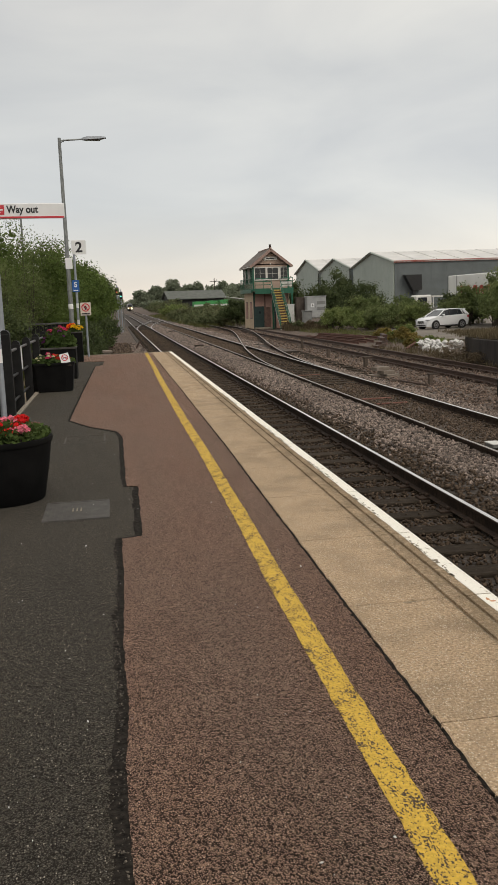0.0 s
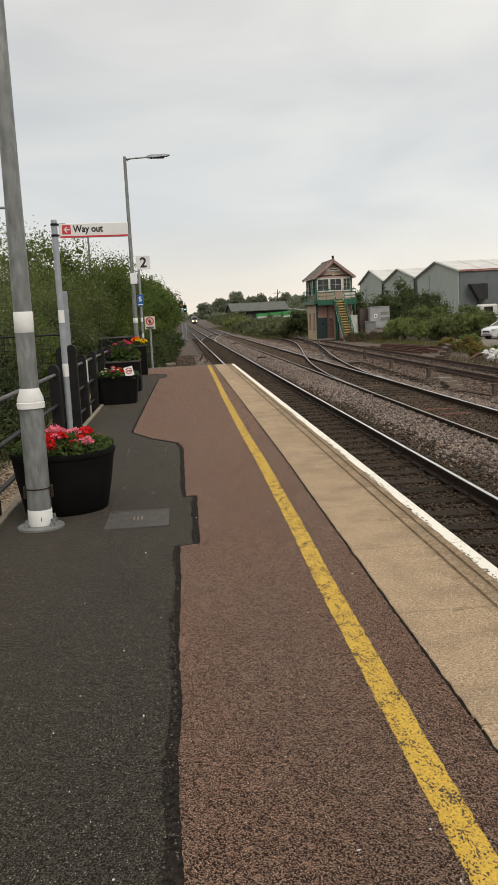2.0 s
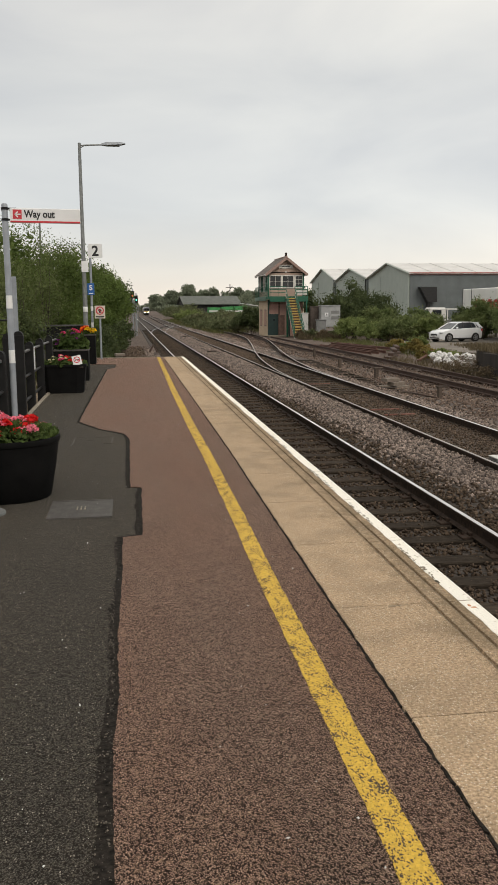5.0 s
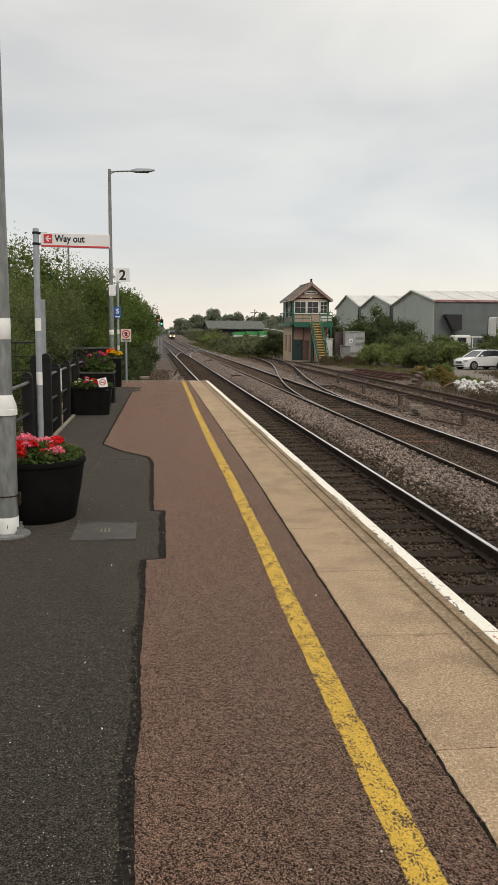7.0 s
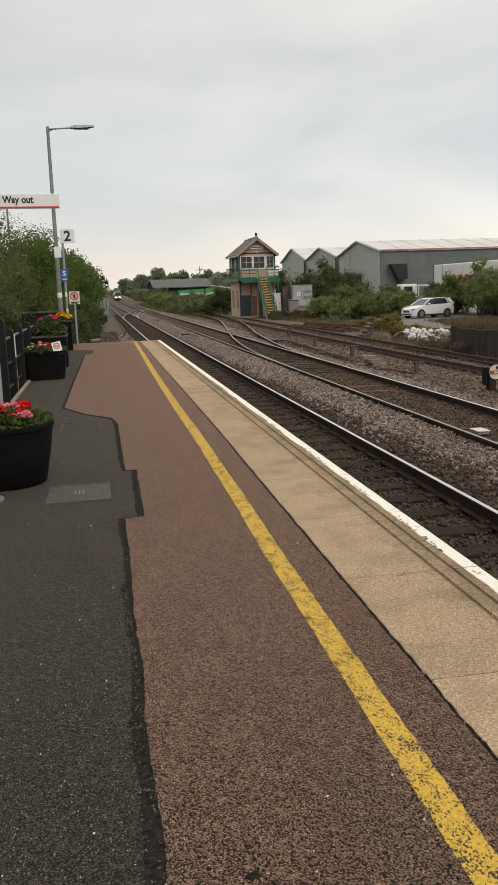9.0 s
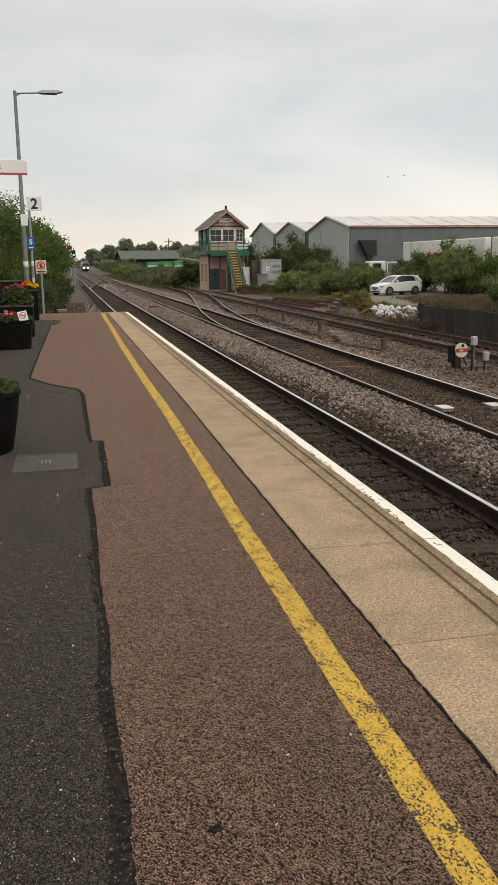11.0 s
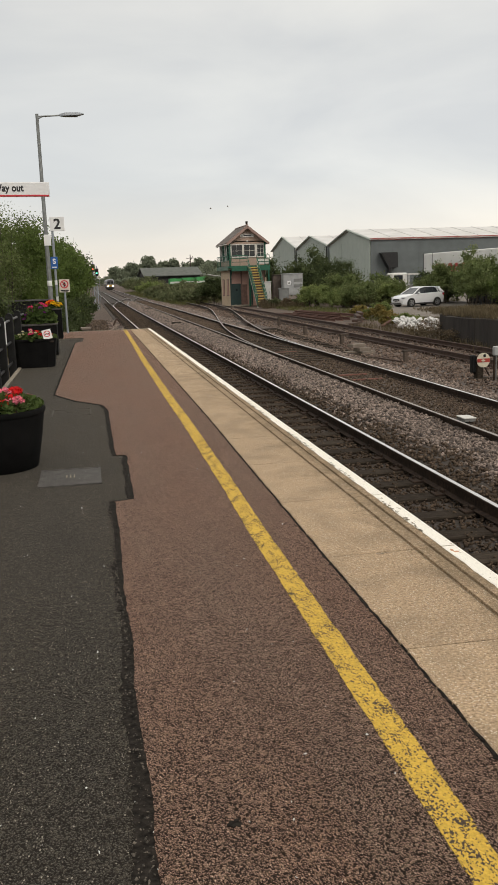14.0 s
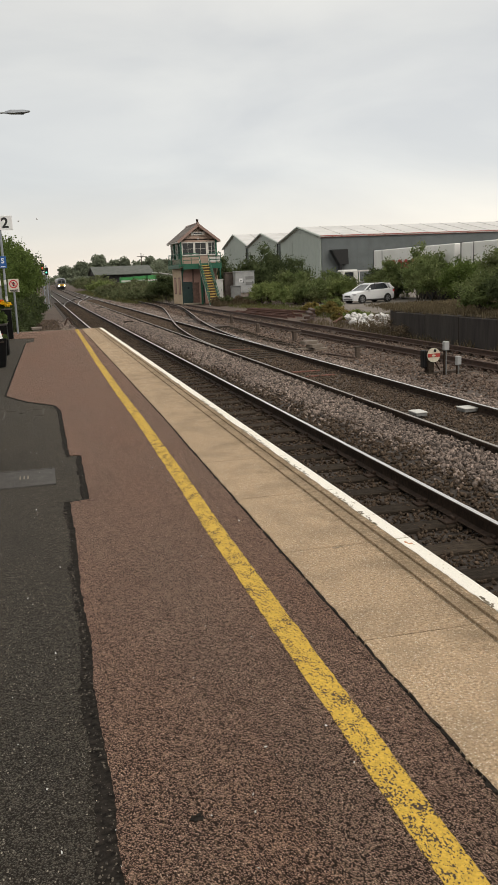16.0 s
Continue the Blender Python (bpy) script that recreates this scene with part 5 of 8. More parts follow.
def signal_box():
    w, d = 3.35, 4.9
    t = thing("signal_box", pose(13.25, 79.9, -1.15, 0, 0, 1.2), "two-storey signal box, green balcony and stairs over a brick base", "signal box")
    base = part("base", Shape().box((w / 2, d / 2, 1.72), (w, d, 3.44), bevel=0.02), BRICK_PINK, t, "pinkish brick base")
    part("side_panel", Shape().box((-0.02, d / 2, 1.72), (0.06, d - 0.1, 3.4), bevel=0.01), BRICK_CREAM, base, "cream painted side wall")
    for x in (0.0, 1.02, 2.0, w):
        part("pilaster", Shape().box((x, -0.03, 1.75), (0.14, 0.12, 3.4), bevel=0.01), BRICK_CREAM if x == w else FRAME_BROWN if x == 1.02 else DARK_GREEN, base)
    dr = part("door", Shape().box((0.5, -0.045, 1.05), (0.74, 0.07, 1.95), bevel=0.01), DARK_GREEN, base, "dark green door")
    part("door_frame", Shape().box((0.5, -0.03, 2.07), (0.86, 0.09, 0.09)).box((0.1, -0.03, 1.05), (0.06, 0.09, 2.0)).box((0.9, -0.03, 1.05), (0.06, 0.09, 2.0)), DARK_GREEN, dr)
    part("pane", Shape().box((0.52, -0.085, 1.55), (0.16, 0.02, 0.2)), PANE, dr)
    part("brown_door", Shape().box((1.32, -0.04, 1.05), (0.46, 0.06, 1.95), bevel=0.01), FRAME_BROWN, base, "narrow brown door beside the stairs")
    part("stair_post", Shape().box((1.62, -0.95, 1.7), (0.16, 0.16, 3.4), bevel=0.012), GREEN_PAINT, t)
    part("stair_post", Shape().box((w + 0.1, -0.95, 1.7), (0.14, 0.14, 3.4), bevel=0.012), GREEN_PAINT, t)
    part("plinth", Shape().box((0.9, -0.3, 0.07), (1.9, 0.6, 0.16), bevel=0.02), KERB, base, "pale concrete step")
    for k, yy in enumerate((1.25, 3.5)):
        sw = part("side_window", Shape().box((-0.05, yy, 1.75), (0.05, 1.0, 1.6), bevel=0.01), FRAME_BROWN, base, "brown painted window frame")
        part("shutter", Shape().box((-0.075, yy, 1.75), (0.03, 0.8, 1.4)), BRICK_PINK, sw)
    # operating floor
    part("floor_beam", Shape().box((w / 2, d / 2, 3.66), (w + 0.16, d + 0.16, 0.2), bevel=0.015), GREEN_PAINT, t, "green floor beam")
    up = part("upper_wall", Shape().box((w / 2, d / 2, 4.2), (w - 0.02, d - 0.02, 0.95), bevel=0.01), CREAM_BOARD, t, "pinkish boarded upper wall")
    # solid dark block added to give the room's dimness by colour
    core = part("interior", Shape().box((w / 2, d / 2 + 0.9, 5.2), (w - 0.9, d - 2.2, 1.2)), SLEEPER, t, "near-black block standing in for the dim interior")
    for x, y in ((0, 0), (w, 0), (0, d), (w, d)):
        part("corner_post", Shape().box((x, y, 4.8), (0.16, 0.16, 2.3), bevel=0.012), GREEN_PAINT, t)

    def window(c, width, height_, face, panes=(3, 2), paint=FRAME_WHITE):
        """A sash window with its bars; face: 0 looks south, 1 looks west."""
        wi = new("window")
        wi.empty_display_size = 0.1
        wi.parent = t
        wi.matrix_basis = Matrix.Translation(c) @ Matrix.Rotation(radians(-90 if face else 0), 4, "Z")
        fr = Shape()
        for x in (-width / 2, width / 2):
            fr.box((x, 0, 0), (0.11, 0.08, height_ + 0.06), bevel=0.008)
        for z in (-height_ / 2, height_ / 2):
            fr.box((0, 0, z), (width, 0.08, 0.1), bevel=0.008)
        for i in range(1, panes[0]):
            fr.box((-width / 2 + width * i / panes[0], 0, 0), (0.02, 0.05, height_))
        for j in range(1, panes[1]):
            fr.box((0, 0, -height_ / 2 + height_ * j / panes[1]), (width, 0.05, 0.02))
        part("frame", fr, paint, wi)
        part("pane", Shape().box((0, 0.02, 0), (width, 0.012, height_)), PANE, wi)
        return wi

    window((0.68, -0.02, 5.12), 1.12, 1.14, 0, (2, 2))
    window((1.88, -0.02, 5.12), 1.12, 1.14, 0, (2, 2))
    window((2.93, -0.02, 5.12), 0.72, 1.14, 0, (2, 3))
    for k in range(4):
        window((-0.02, 0.65 + 1.2 * k, 4.98), 1.0, 1.4, 1, (2, 2), FRAME_WHITE if k % 2 else GREEN_PAINT)
    part("header", Shape().box((w / 2, -0.02, 5.82), (w, 0.1, 0.16), bevel=0.01).box((0.0, d / 2, 5.82), (0.1, d, 0.16), bevel=0.01), CREAM_BOARD, t)
    # gable and roof
    hh = 1.3
    for y in (0.02, d - 0.12):
        gab = Shape().add([(-0.05, y, 6.0), (w + 0.05, y, 6.0), (w / 2, y, 6.0 + hh), (-0.05, y + 0.1, 6.0), (w + 0.05, y + 0.1, 6.0), (w / 2, y + 0.1, 6.0 + hh)], [(0, 1, 2), (3, 5, 4), (0, 3, 4, 1), (1, 4, 5, 2), (2, 5, 3, 0)])
        part("gable", gab, CREAM_BOARD, t, "cream boarded gable")
    for k in range(6):
        half = (w / 2) * (1 - (k + 0.6) / 6.6)
        part("weatherboard", Shape().box((w / 2, 0.0, 6.1 + k * 0.19), (2 * half, 0.03, 0.17), bevel=0.006), CREAM_BOARD, t)
    part("name_board", Shape().box((w / 2, -0.05, 6.5), (1.3, 0.04, 0.32), bevel=0.006), FRAME_WHITE, t, "white name board")
    part("name_bar", Shape().box((w / 2, -0.074, 6.5), (0.8, 0.01, 0.09)), SIGN_BLACK, t, "dark bar of lettering")
    part("bracket", Shape().box((w / 2, -0.06, 6.02), (0.14, 0.1, 0.16), bevel=0.02), FRAME_WHITE, t)
    slope = math.atan2(hh, w / 2)
    run = math.hypot(w / 2 + 0.34, (w / 2 + 0.34) * hh / (w / 2))
    for s in (-1, 1):
        m = Matrix.Translation((w / 2, d / 2, 6.0 + hh + 0.05)) @ Matrix.Rotation(s * slope, 4, "Y")
        rf = part("roof", Shape().box(None, (run, d + 0.9, 0.09), m=m @ Matrix.Translation((s * run / 2, 0, 0)), bevel=0.01), SLATE, t, "brown-grey slate roof")
        for k in range(7):
            part("slate_course", Shape().box(None, (run / 7 + 0.03, d + 0.88, 0.02), m=m @ Matrix.Translation((s * run * (k + 0.5) / 7, 0, 0.055)) @ Matrix.Rotation(s * 0.03, 4, "Y"), bevel=0.004), SLATE, rf)
        for yy in (-d / 2 - 0.46, d / 2 + 0.46):
            part("bargeboard", Shape().box(None, (run + 0.05, 0.05, 0.24), m=m @ Matrix.Translation((s * run / 2, yy, -0.06)), bevel=0.008), MAROON, t, "brown bargeboard")
        part("gutter", Shape().tube((w / 2 + s * (w / 2 + 0.342), -0.45, 6.0 - 0.27), (w / 2 + s * (w / 2 + 0.342), d + 0.45, 6.0 - 0.27), 0.06, n=8), FRAME_WHITE, t)
    part("ridge", Shape().tube((w / 2, -0.46, 6.0 + hh + 0.12), (w / 2, d + 0.46, 6.0 + hh + 0.12), 0.08, n=8), MAROON, t)
    part("chimney", Shape().tube((w / 2 + 0.25, 1.1, 6.9), (w / 2 + 0.25, 1.1, 7.8), 0.1, n=12).tube((w / 2 + 0.25, 1.1, 7.78), (w / 2 + 0.25, 1.1, 7.85), 0.115, n=12), RAIL_SIDE, t, "dark stove chimney")
    # balcony
    part("balcony_floor", Shape().box((w / 2 + 0.1, -0.5, 3.6), (w + 0.3, 1.0, 0.12), bevel=0.01), GREEN_PAINT, t)
    part("balcony_skirt", Shape().box((w / 2 + 0.1, -0.98, 3.5), (w + 0.3, 0.05, 0.5), bevel=0.008), GREEN_PAINT, t)
    for x in (-0.38, -0.02, 0.75, 1.5, 2.35, 3.1, w + 0.2):
        part("baluster", Shape().box((x, -0.98, 4.15), (0.045, 0.045, 1.05), bevel=0.006), GREEN_PAINT, t)
    part("side_walkway", Shape().box((-0.2, d / 2 - 0.5, 3.6), (0.4, d + 1.0, 0.12), bevel=0.01), GREEN_PAINT, t)
    part("walkway_skirt", Shape().box((-0.4, d / 2 - 0.5, 3.52), (0.05, d + 1.0, 0.34), bevel=0.008), GREEN_PAINT, t)
    for k in range(12):
        part("baluster", Shape().box((-0.38, -0.95 + k * 0.53, 4.15), (0.045, 0.045, 1.05), bevel=0.006), GREEN_PAINT, t)
    part("handrail", Shape().box((-0.38, d / 2 - 0.5, 4.66), (0.05, d + 1.0, 0.06), bevel=0.006), GREEN_PAINT, t)
    for z in (4.66, 4.38, 4.08):
        part("handrail", Shape().box((0.74, -0.98, z), (1.55, 0.05, 0.06), bevel=0.006), GREEN_PAINT, t)
        part("handrail", Shape().box((2.95, -0.98, z), (1.2, 0.05, 0.06), bevel=0.006), GREEN_PAINT, t)
    part("white_panel", Shape().box((2.95, -0.94, 4.12), (1.1, 0.02, 0.5)), FRAME_WHITE, t)
    for x in (0.0, w):
        part("brace", Shape().tube((x, 0, 2.6), (x, -0.9, 3.5), 0.05, n=6), GREEN_PAINT, t)
    # stairs coming down towards the line
    st = new("stairs")
    st.parent = t
    st.matrix_basis = Matrix.Translation((1.93, -1.0, 0))
    n = 15
    for k in range(n):
        f = (k + 0.5) / n
        part("tread", Shape().box((0.06 * f * 3, -2.9 * f, 3.55 * (1 - f) + 0.12), (0.82, 0.24, 0.09), bevel=0.006), TREAD, st)
        part("riser", Shape().box((0.06 * f * 3, -2.9 * f + 0.1, 3.55 * (1 - f) + 0.0), (0.8, 0.02, 0.13)), FRAME_BROWN, st)
    for x in (-0.44, 0.44):
        a, b = Vector((x, 0.05, 3.53)), Vector((x + 0.18, -3.0, 0.05))
        for lift, th in ((0.0, 0.26), (0.92, 0.07), (0.5, 0.05)):
            o = Vector((0, 0, lift))
            q = (b - a).to_track_quat("X", "Z").to_matrix().to_4x4()
            part("stringer" if lift == 0 else "handrail", Shape().box(None, ((b - a).length, 0.06, th), m=Matrix.Translation((a + b) / 2 + o) @ q, bevel=0.008), GREEN_PAINT, st)
        part("edge_strip", Shape().box(None, ((b - a).length, 0.075, 0.07), m=Matrix.Translation((a + b) / 2 - Vector((0, 0, 0.12))) @ q, bevel=0.006), FRAME_WHITE, st, "white painted lower edge")
        for f in (0.02, 0.35, 0.68, 0.98):
            p_ = a.lerp(b, f)
            part("newel", Shape().box(p_ + Vector((0, 0, 0.45)), (0.06, 0.06, 1.0), bevel=0.005), FRAME_WHITE if f < 0.1 else GREEN_PAINT, st)
    return t


signal_box()

# ---- cabinets beside the signal box ----
GRP = surface("grey_cabinet", (0.15, 0.15, 0.145), (0.22, 0.22, 0.21), 3.0, 0.55, third=(0.13, 0.125, 0.115), third_scale=0.8, bump=0.06)
GRP_PALE = surface("pale_cabinet", (0.3, 0.305, 0.3), (0.39, 0.39, 0.385), 3.0, 0.55, third=(0.21, 0.205, 0.195), third_scale=0.8, bump=0.06)
WALL_WHITE = surface("white_cabinet", (0.5, 0.49, 0.46), (0.6, 0.59, 0.56), 4.0, 0.55, third=(0.42, 0.40, 0.36), third_scale=0.6, bump=0.05)


def cabinet(x, y, z, w, d, h, material, label, legs=0.0, doors=2, turn_=0):
    t = thing("equipment_cabinet", pose(x, y, z, 0, 0, turn_), label, "cabinet", "trackside cabinets")
    part("body", Shape().box((0, 0, legs + h / 2), (w, d, h), bevel=0.02), material, t)
    part("roof", Shape().box((0, -0.02, legs + h + 0.03), (w + 0.1, d + 0.12, 0.07), bevel=0.015), material, t)
    for k in range(doors):
        dw = (w - 0.1) / doors
        dr = part("door", Shape().box((-w / 2 + 0.05 + dw * (k + 0.5), -d / 2 - 0.01, legs + h / 2), (dw - 0.03, 0.03, h - 0.12), bevel=0.008), material, t)
        part("handle", Shape().box((-w / 2 + 0.05 + dw * (k + 0.85), -d / 2 - 0.035, legs + h / 2), (0.03, 0.03, 0.16)), SIGN_BLACK, dr)
    if legs:
        for sx in (-1, 1):
            for sy in (-1, 1):
                part("leg", Shape().box((sx * (w / 2 - 0.15), sy * (d / 2 - 0.15), legs / 2), (0.1, 0.1, legs), bevel=0.006), RAIL_SIDE, t)
    return t


big = cabinet(18.28, 76.3, -1.19, 1.75, 1.6, 1.86, GRP_PALE, "large grey equipment cabinet raised on legs beside the signal box", 1.0, 2, -6)
plate = part("warning_label", Shape().box((-0.36, -0.832, 2.1), (0.3, 0.012, 0.34)), SIGN_WHITE, big, "white label with a black triangle")
part("triangle", Shape().prism([(-0.1, -0.08), (0.1, -0.08), (0.0, 0.1)], 0, 0.006), SIGN_BLACK, plate).matrix_basis = Matrix.Translation((-0.36, -0.84, 2.1)) @ FACING
part("grey_panel", Shape().box((0.43, -0.83, 2.3), (0.74, 0.012, 0.28)).box((0.43, -0.83, 1.8), (0.74, 0.012, 0.28)), GRP, big, "darker louvred panels")
# added box, coloured dark as the large cabinet's shaded west side
cabinet(17.3, 77.9, -1.19, 0.95, 0.9, 2.8, surface("shaded_side_brown", (0.06, 0.045, 0.036), (0.11, 0.085, 0.068), 4.0, 0.8), "dark brown box standing in for the large grey cabinet's shaded side", 0.0, 1, -4)
cabinet(17.2, 75.0, -1.19, 0.85, 0.8, 1.6, GRP, "plain grey trackside equipment cabinet", 0.0, 1, -8)
cabinet(16.15, 77.4, -1.19, 0.72, 0.5, 1.8, WALL_WHITE, "small white cabinet at the foot of the signal box stairs", 0.4, 1, 0)


# ---- parked car ----
CAR_WHITE = surface("white_car_paint", (0.68, 0.69, 0.70), (0.72, 0.73, 0.74), 1.0, 0.25, bump=0, coat=0.8)
TYRE = surface("tyre_rubber", (0.012, 0.012, 0.012), (0.02, 0.02, 0.02), 9.0, 0.8)
RIM = surface("alloy_rim", (0.3, 0.3, 0.31), (0.42, 0.42, 0.43), 3.0, 0.35, metal=0.8, bump=0)
CAR_GLASS = glassy("car_glass", (0.012, 0.015, 0.018))
# base paler than the side glass: part of the sky's reflection is painted in
CAR_SCREEN = surface("sky_paled_glass", (0.06, 0.066, 0.07), (0.09, 0.097, 0.1), 2.0, 0.05, bump=0)
TRIM = surface("black_car_trim", (0.012, 0.012, 0.013), (0.02, 0.02, 0.02), 5.0, 0.5)


def car(m):
    """A small white five-door crossover; its nose points to -x."""
    t = thing("parked_car", m, "white five-door crossover car parked on the yard", "car")
    # side outline: (x, z of the sill, z of the shoulder, half width)
    st = [(-2.12, 0.42, 0.62, 0.55), (-2.05, 0.24, 0.74, 0.74), (-1.75, 0.2, 0.88, 0.86), (-1.3, 0.2, 0.97, 0.90), (-0.95, 0.2, 1.02, 0.905), (0.0, 0.2, 1.07, 0.91), (1.0, 0.2, 1.1, 0.91), (1.7, 0.24, 1.12, 0.88), (2.05, 0.3, 1.09, 0.8), (2.17, 0.42, 0.94, 0.68)]
    body = Shape()
    vs, fs = [], []
    for x, a, b, w in st:
        vs += [(x, -w * 0.93, a), (x, -w, (a + b) / 2), (x, -w * 0.95, b - 0.05), (x, -w * 0.86, b), (x, w * 0.86, b), (x, w * 0.95, b - 0.05), (x, w, (a + b) / 2), (x, w * 0.93, a)]
    for k in range(len(st) - 1):
        fs += [(k * 8 + i, k * 8 + (i + 1) % 8, (k + 1) * 8 + (i + 1) % 8, (k + 1) * 8 + i) for i in range(8)]
    fs += [tuple(range(8)), tuple(range(len(vs) - 8, len(vs)))[::-1]]
    body.add(vs, fs)
    b = part("body", body, CAR_WHITE, t, smooth=True)
    cab_ = Shape()
    vs = []
    gl = [(-1.05, 0.78, 1.0, 0.80), (-0.3, 0.70, 1.46, 0.6), (0.15, 0.7, 1.55, 0.62), (0.9, 0.7, 1.56, 0.62), (1.62, 0.68, 1.48, 0.58), (2.08, 0.72, 1.06, 0.74)]
    for x, _, z, w in gl:
        vs += [(x, -0.82, 1.04), (x, -w, z), (x, w, z), (x, 0.82, 1.04)]
    cab_.add(vs, [(k * 4 + i, k * 4 + i + 1, k * 4 + 5 + i, k * 4 + 4 + i) for k in range(1, 5) for i in range(3)])
    part("windscreen", Shape().add(vs[:8], [(0, 1, 5, 4), (1, 2, 6, 5), (2, 3, 7, 6)]), CAR_SCREEN, t, "windscreen paled for the sky it reflects")
    part("cabin", cab_, CAR_GLASS, t, "dark car windows", smooth=False)
    rf = Shape()
    vs = []
    for x, _, z, w in gl[1:5]:
        vs += [(x, -w - 0.02, z - 0.03), (x, -w, z + 0.02), (x, w, z + 0.02), (x, w + 0.02, z - 0.03)]
    rf.add(vs, [(k * 4 + i, k * 4 + i + 1, k * 4 + 5 + i, k * 4 + 4 + i) for k in range(3) for i in range(3)] + [(0, 1, 2, 3), (12, 13, 14, 15)])
    part("roof", rf, CAR_WHITE, t)
    for s in (-1, 1):
        for xa, za, wa, xb, zb, wb in ((-1.05, 1.0, 0.82, -0.3, 1.46, 0.62), (0.12, 1.05, 0.83, 0.14, 1.53, 0.64), (0.95, 1.07, 0.83, 0.88, 1.53, 0.64), (1.5, 1.09, 0.82, 1.32, 1.5, 0.63), (1.78, 1.1, 0.8, 1.5, 1.5, 0.62), (2.06, 1.06, 0.76, 1.62, 1.48, 0.6)):
            part("pillar", Shape().tube((xa, s * wa, za), (xb, s * wb, zb), 0.075 if xa > 1.6 else 0.045 if xa > 1.2 or xa < 0 else 0.03, n=6), CAR_WHITE if xa > 1.2 or xa < 0 else TRIM, t)
        part("sill", Shape().box((0, s * 0.885, 0.26), (2.3, 0.06, 0.12), bevel=0.02), TRIM, t)
        part("door_handle", Shape().box((0.0, s * 0.905, 0.86), (0.2, 0.03, 0.03), bevel=0.008).box((0.95, s * 0.905, 0.88), (0.2, 0.03, 0.03), bevel=0.008), CAR_WHITE, t)
        part("mirror", Shape().box((-0.62, s * 0.98, 1.1), (0.13, 0.2, 0.14), bevel=0.04), CAR_WHITE, t)
        part("headlight", Shape().box((-1.95, s * 0.66, 0.72), (0.26, 0.3, 0.12), bevel=0.04), RIM, t)
        part("tail_light", Shape().box((2.0, s * 0.7, 0.92), (0.2, 0.26, 0.16), bevel=0.03), SIGN_RED, t)
        for x in (-1.3, 1.3):
            part("wheel_arch", Shape().tube((x, s * 0.80, 0.34), (x, s * 0.912, 0.34), 0.375, n=24), TRIM, t)
            wh = part("wheel", Shape().tube((x, s * 0.70, 0.335), (x, s * 0.925, 0.335), 0.335, n=28), TYRE, t)
            part("rim", Shape().tube((x, s * 0.92, 0.335), (x, s * 0.935, 0.335), 0.225, n=24), RIM, wh)
            for k in range(5):
                q = 2 * math.pi * k / 5
                part("rim_gap", Shape().tube((x + 0.14 * math.cos(q), s * 0.93, 0.335 + 0.14 * math.sin(q)), (x + 0.14 * math.cos(q), s * 0.94, 0.335 + 0.14 * math.sin(q)), 0.05, n=8), TYRE, wh)
    part("grille", Shape().box((-2.1, 0, 0.56), (0.06, 0.8, 0.2), bevel=0.03), TRIM, t)
    part("bumper_vent", Shape().box((-2.06, 0, 0.34), (0.08, 1.2, 0.12), bevel=0.03), TRIM, t)
    part("number_plate", Shape().box((-2.14, 0, 0.48), (0.02, 0.5, 0.11), bevel=0.004), SIGN_WHITE, t)
    part("plate_bar", Shape().box((-2.152, 0, 0.48), (0.006, 0.4, 0.06)), SIGN_BLACK, t)
    part("rear_spoiler", Shape().box((1.74, 0, 1.5), (0.3, 1.2, 0.06), bevel=0.02), CAR_WHITE, t)
    return t


car(pose(24.25, 61.0, -1.05, 0, 0, 17) @ Matrix.Scale(0.925, 4))

# ---- yard, dock wall and warehouse ----
YARD = surface("worn_yard_tarmac", (0.12, 0.105, 0.088), (0.19, 0.165, 0.14), 1.5, 0.95, third=(0.22, 0.19, 0.15), third_scale=0.25, bump=0.5)
yd = Shape().prism([(17.8, 47), (24, 40), (60, 38), (90, 60), (90, 103), (30, 103), (26, 67), (20, 62)], -1.3, -1.05)
setting("yard", yd, YARD, "worn pale tarmac yard behind the sidings")
DOCK_STONE = surface("near_black_stone", (0.014, 0.011, 0.010), (0.04, 0.032, 0.028), 5.0, 0.85, third=(0.05, 0.043, 0.036), third_scale=0.9, stretch=(1, 1, 0.18), bump=0.7, bump_scale=20)
DOCK_TOP = surface("dock_earth", (0.10, 0.078, 0.055), (0.17, 0.135, 0.095), 2.5, 0.95, third=(0.12, 0.115, 0.05), third_scale=0.6, bump=0.7)
dock = setting("dock", Shape().prism([(13.1, 1), (60, 1), (60, 34), (19, 36), (13.1, 30.6)], -1.3, -0.12), DOCK_TOP, "old loading dock overgrown with dry grass")
wall_ = Shape()
rw = random.Random(3)
y = 3.0
while y < 29.6:
    ln = min(rw.uniform(1.6, 2.6), 30.0 - y)
    wall_.box((12.99 + rw.uniform(-0.012, 0.012), y + ln / 2, -0.67 + rw.uniform(-0.02, 0.02)), (0.26, ln - 0.004, 1.0), bevel=0.02)
    y += ln
part("dock_wall", wall_, DOCK_STONE, dock, "near-black stone dock wall")
part("wall_backing", Shape().box((13.11, 16, -0.7), (0.2, 29, 1.1)), DOCK_STONE, dock)

CLAD = surface("grey_cladding", (0.09, 0.103, 0.103), (0.115, 0.13, 0.13), 1.0, 0.6, third=(0.15, 0.165, 0.17), third_scale=0.12, bump=0.03)
CLAD_PALE = surface("pale_grey_cladding", (0.33, 0.375, 0.335), (0.39, 0.43, 0.39), 1.0, 0.65, third=(0.3, 0.335, 0.3), third_scale=0.12, bump=0.03)
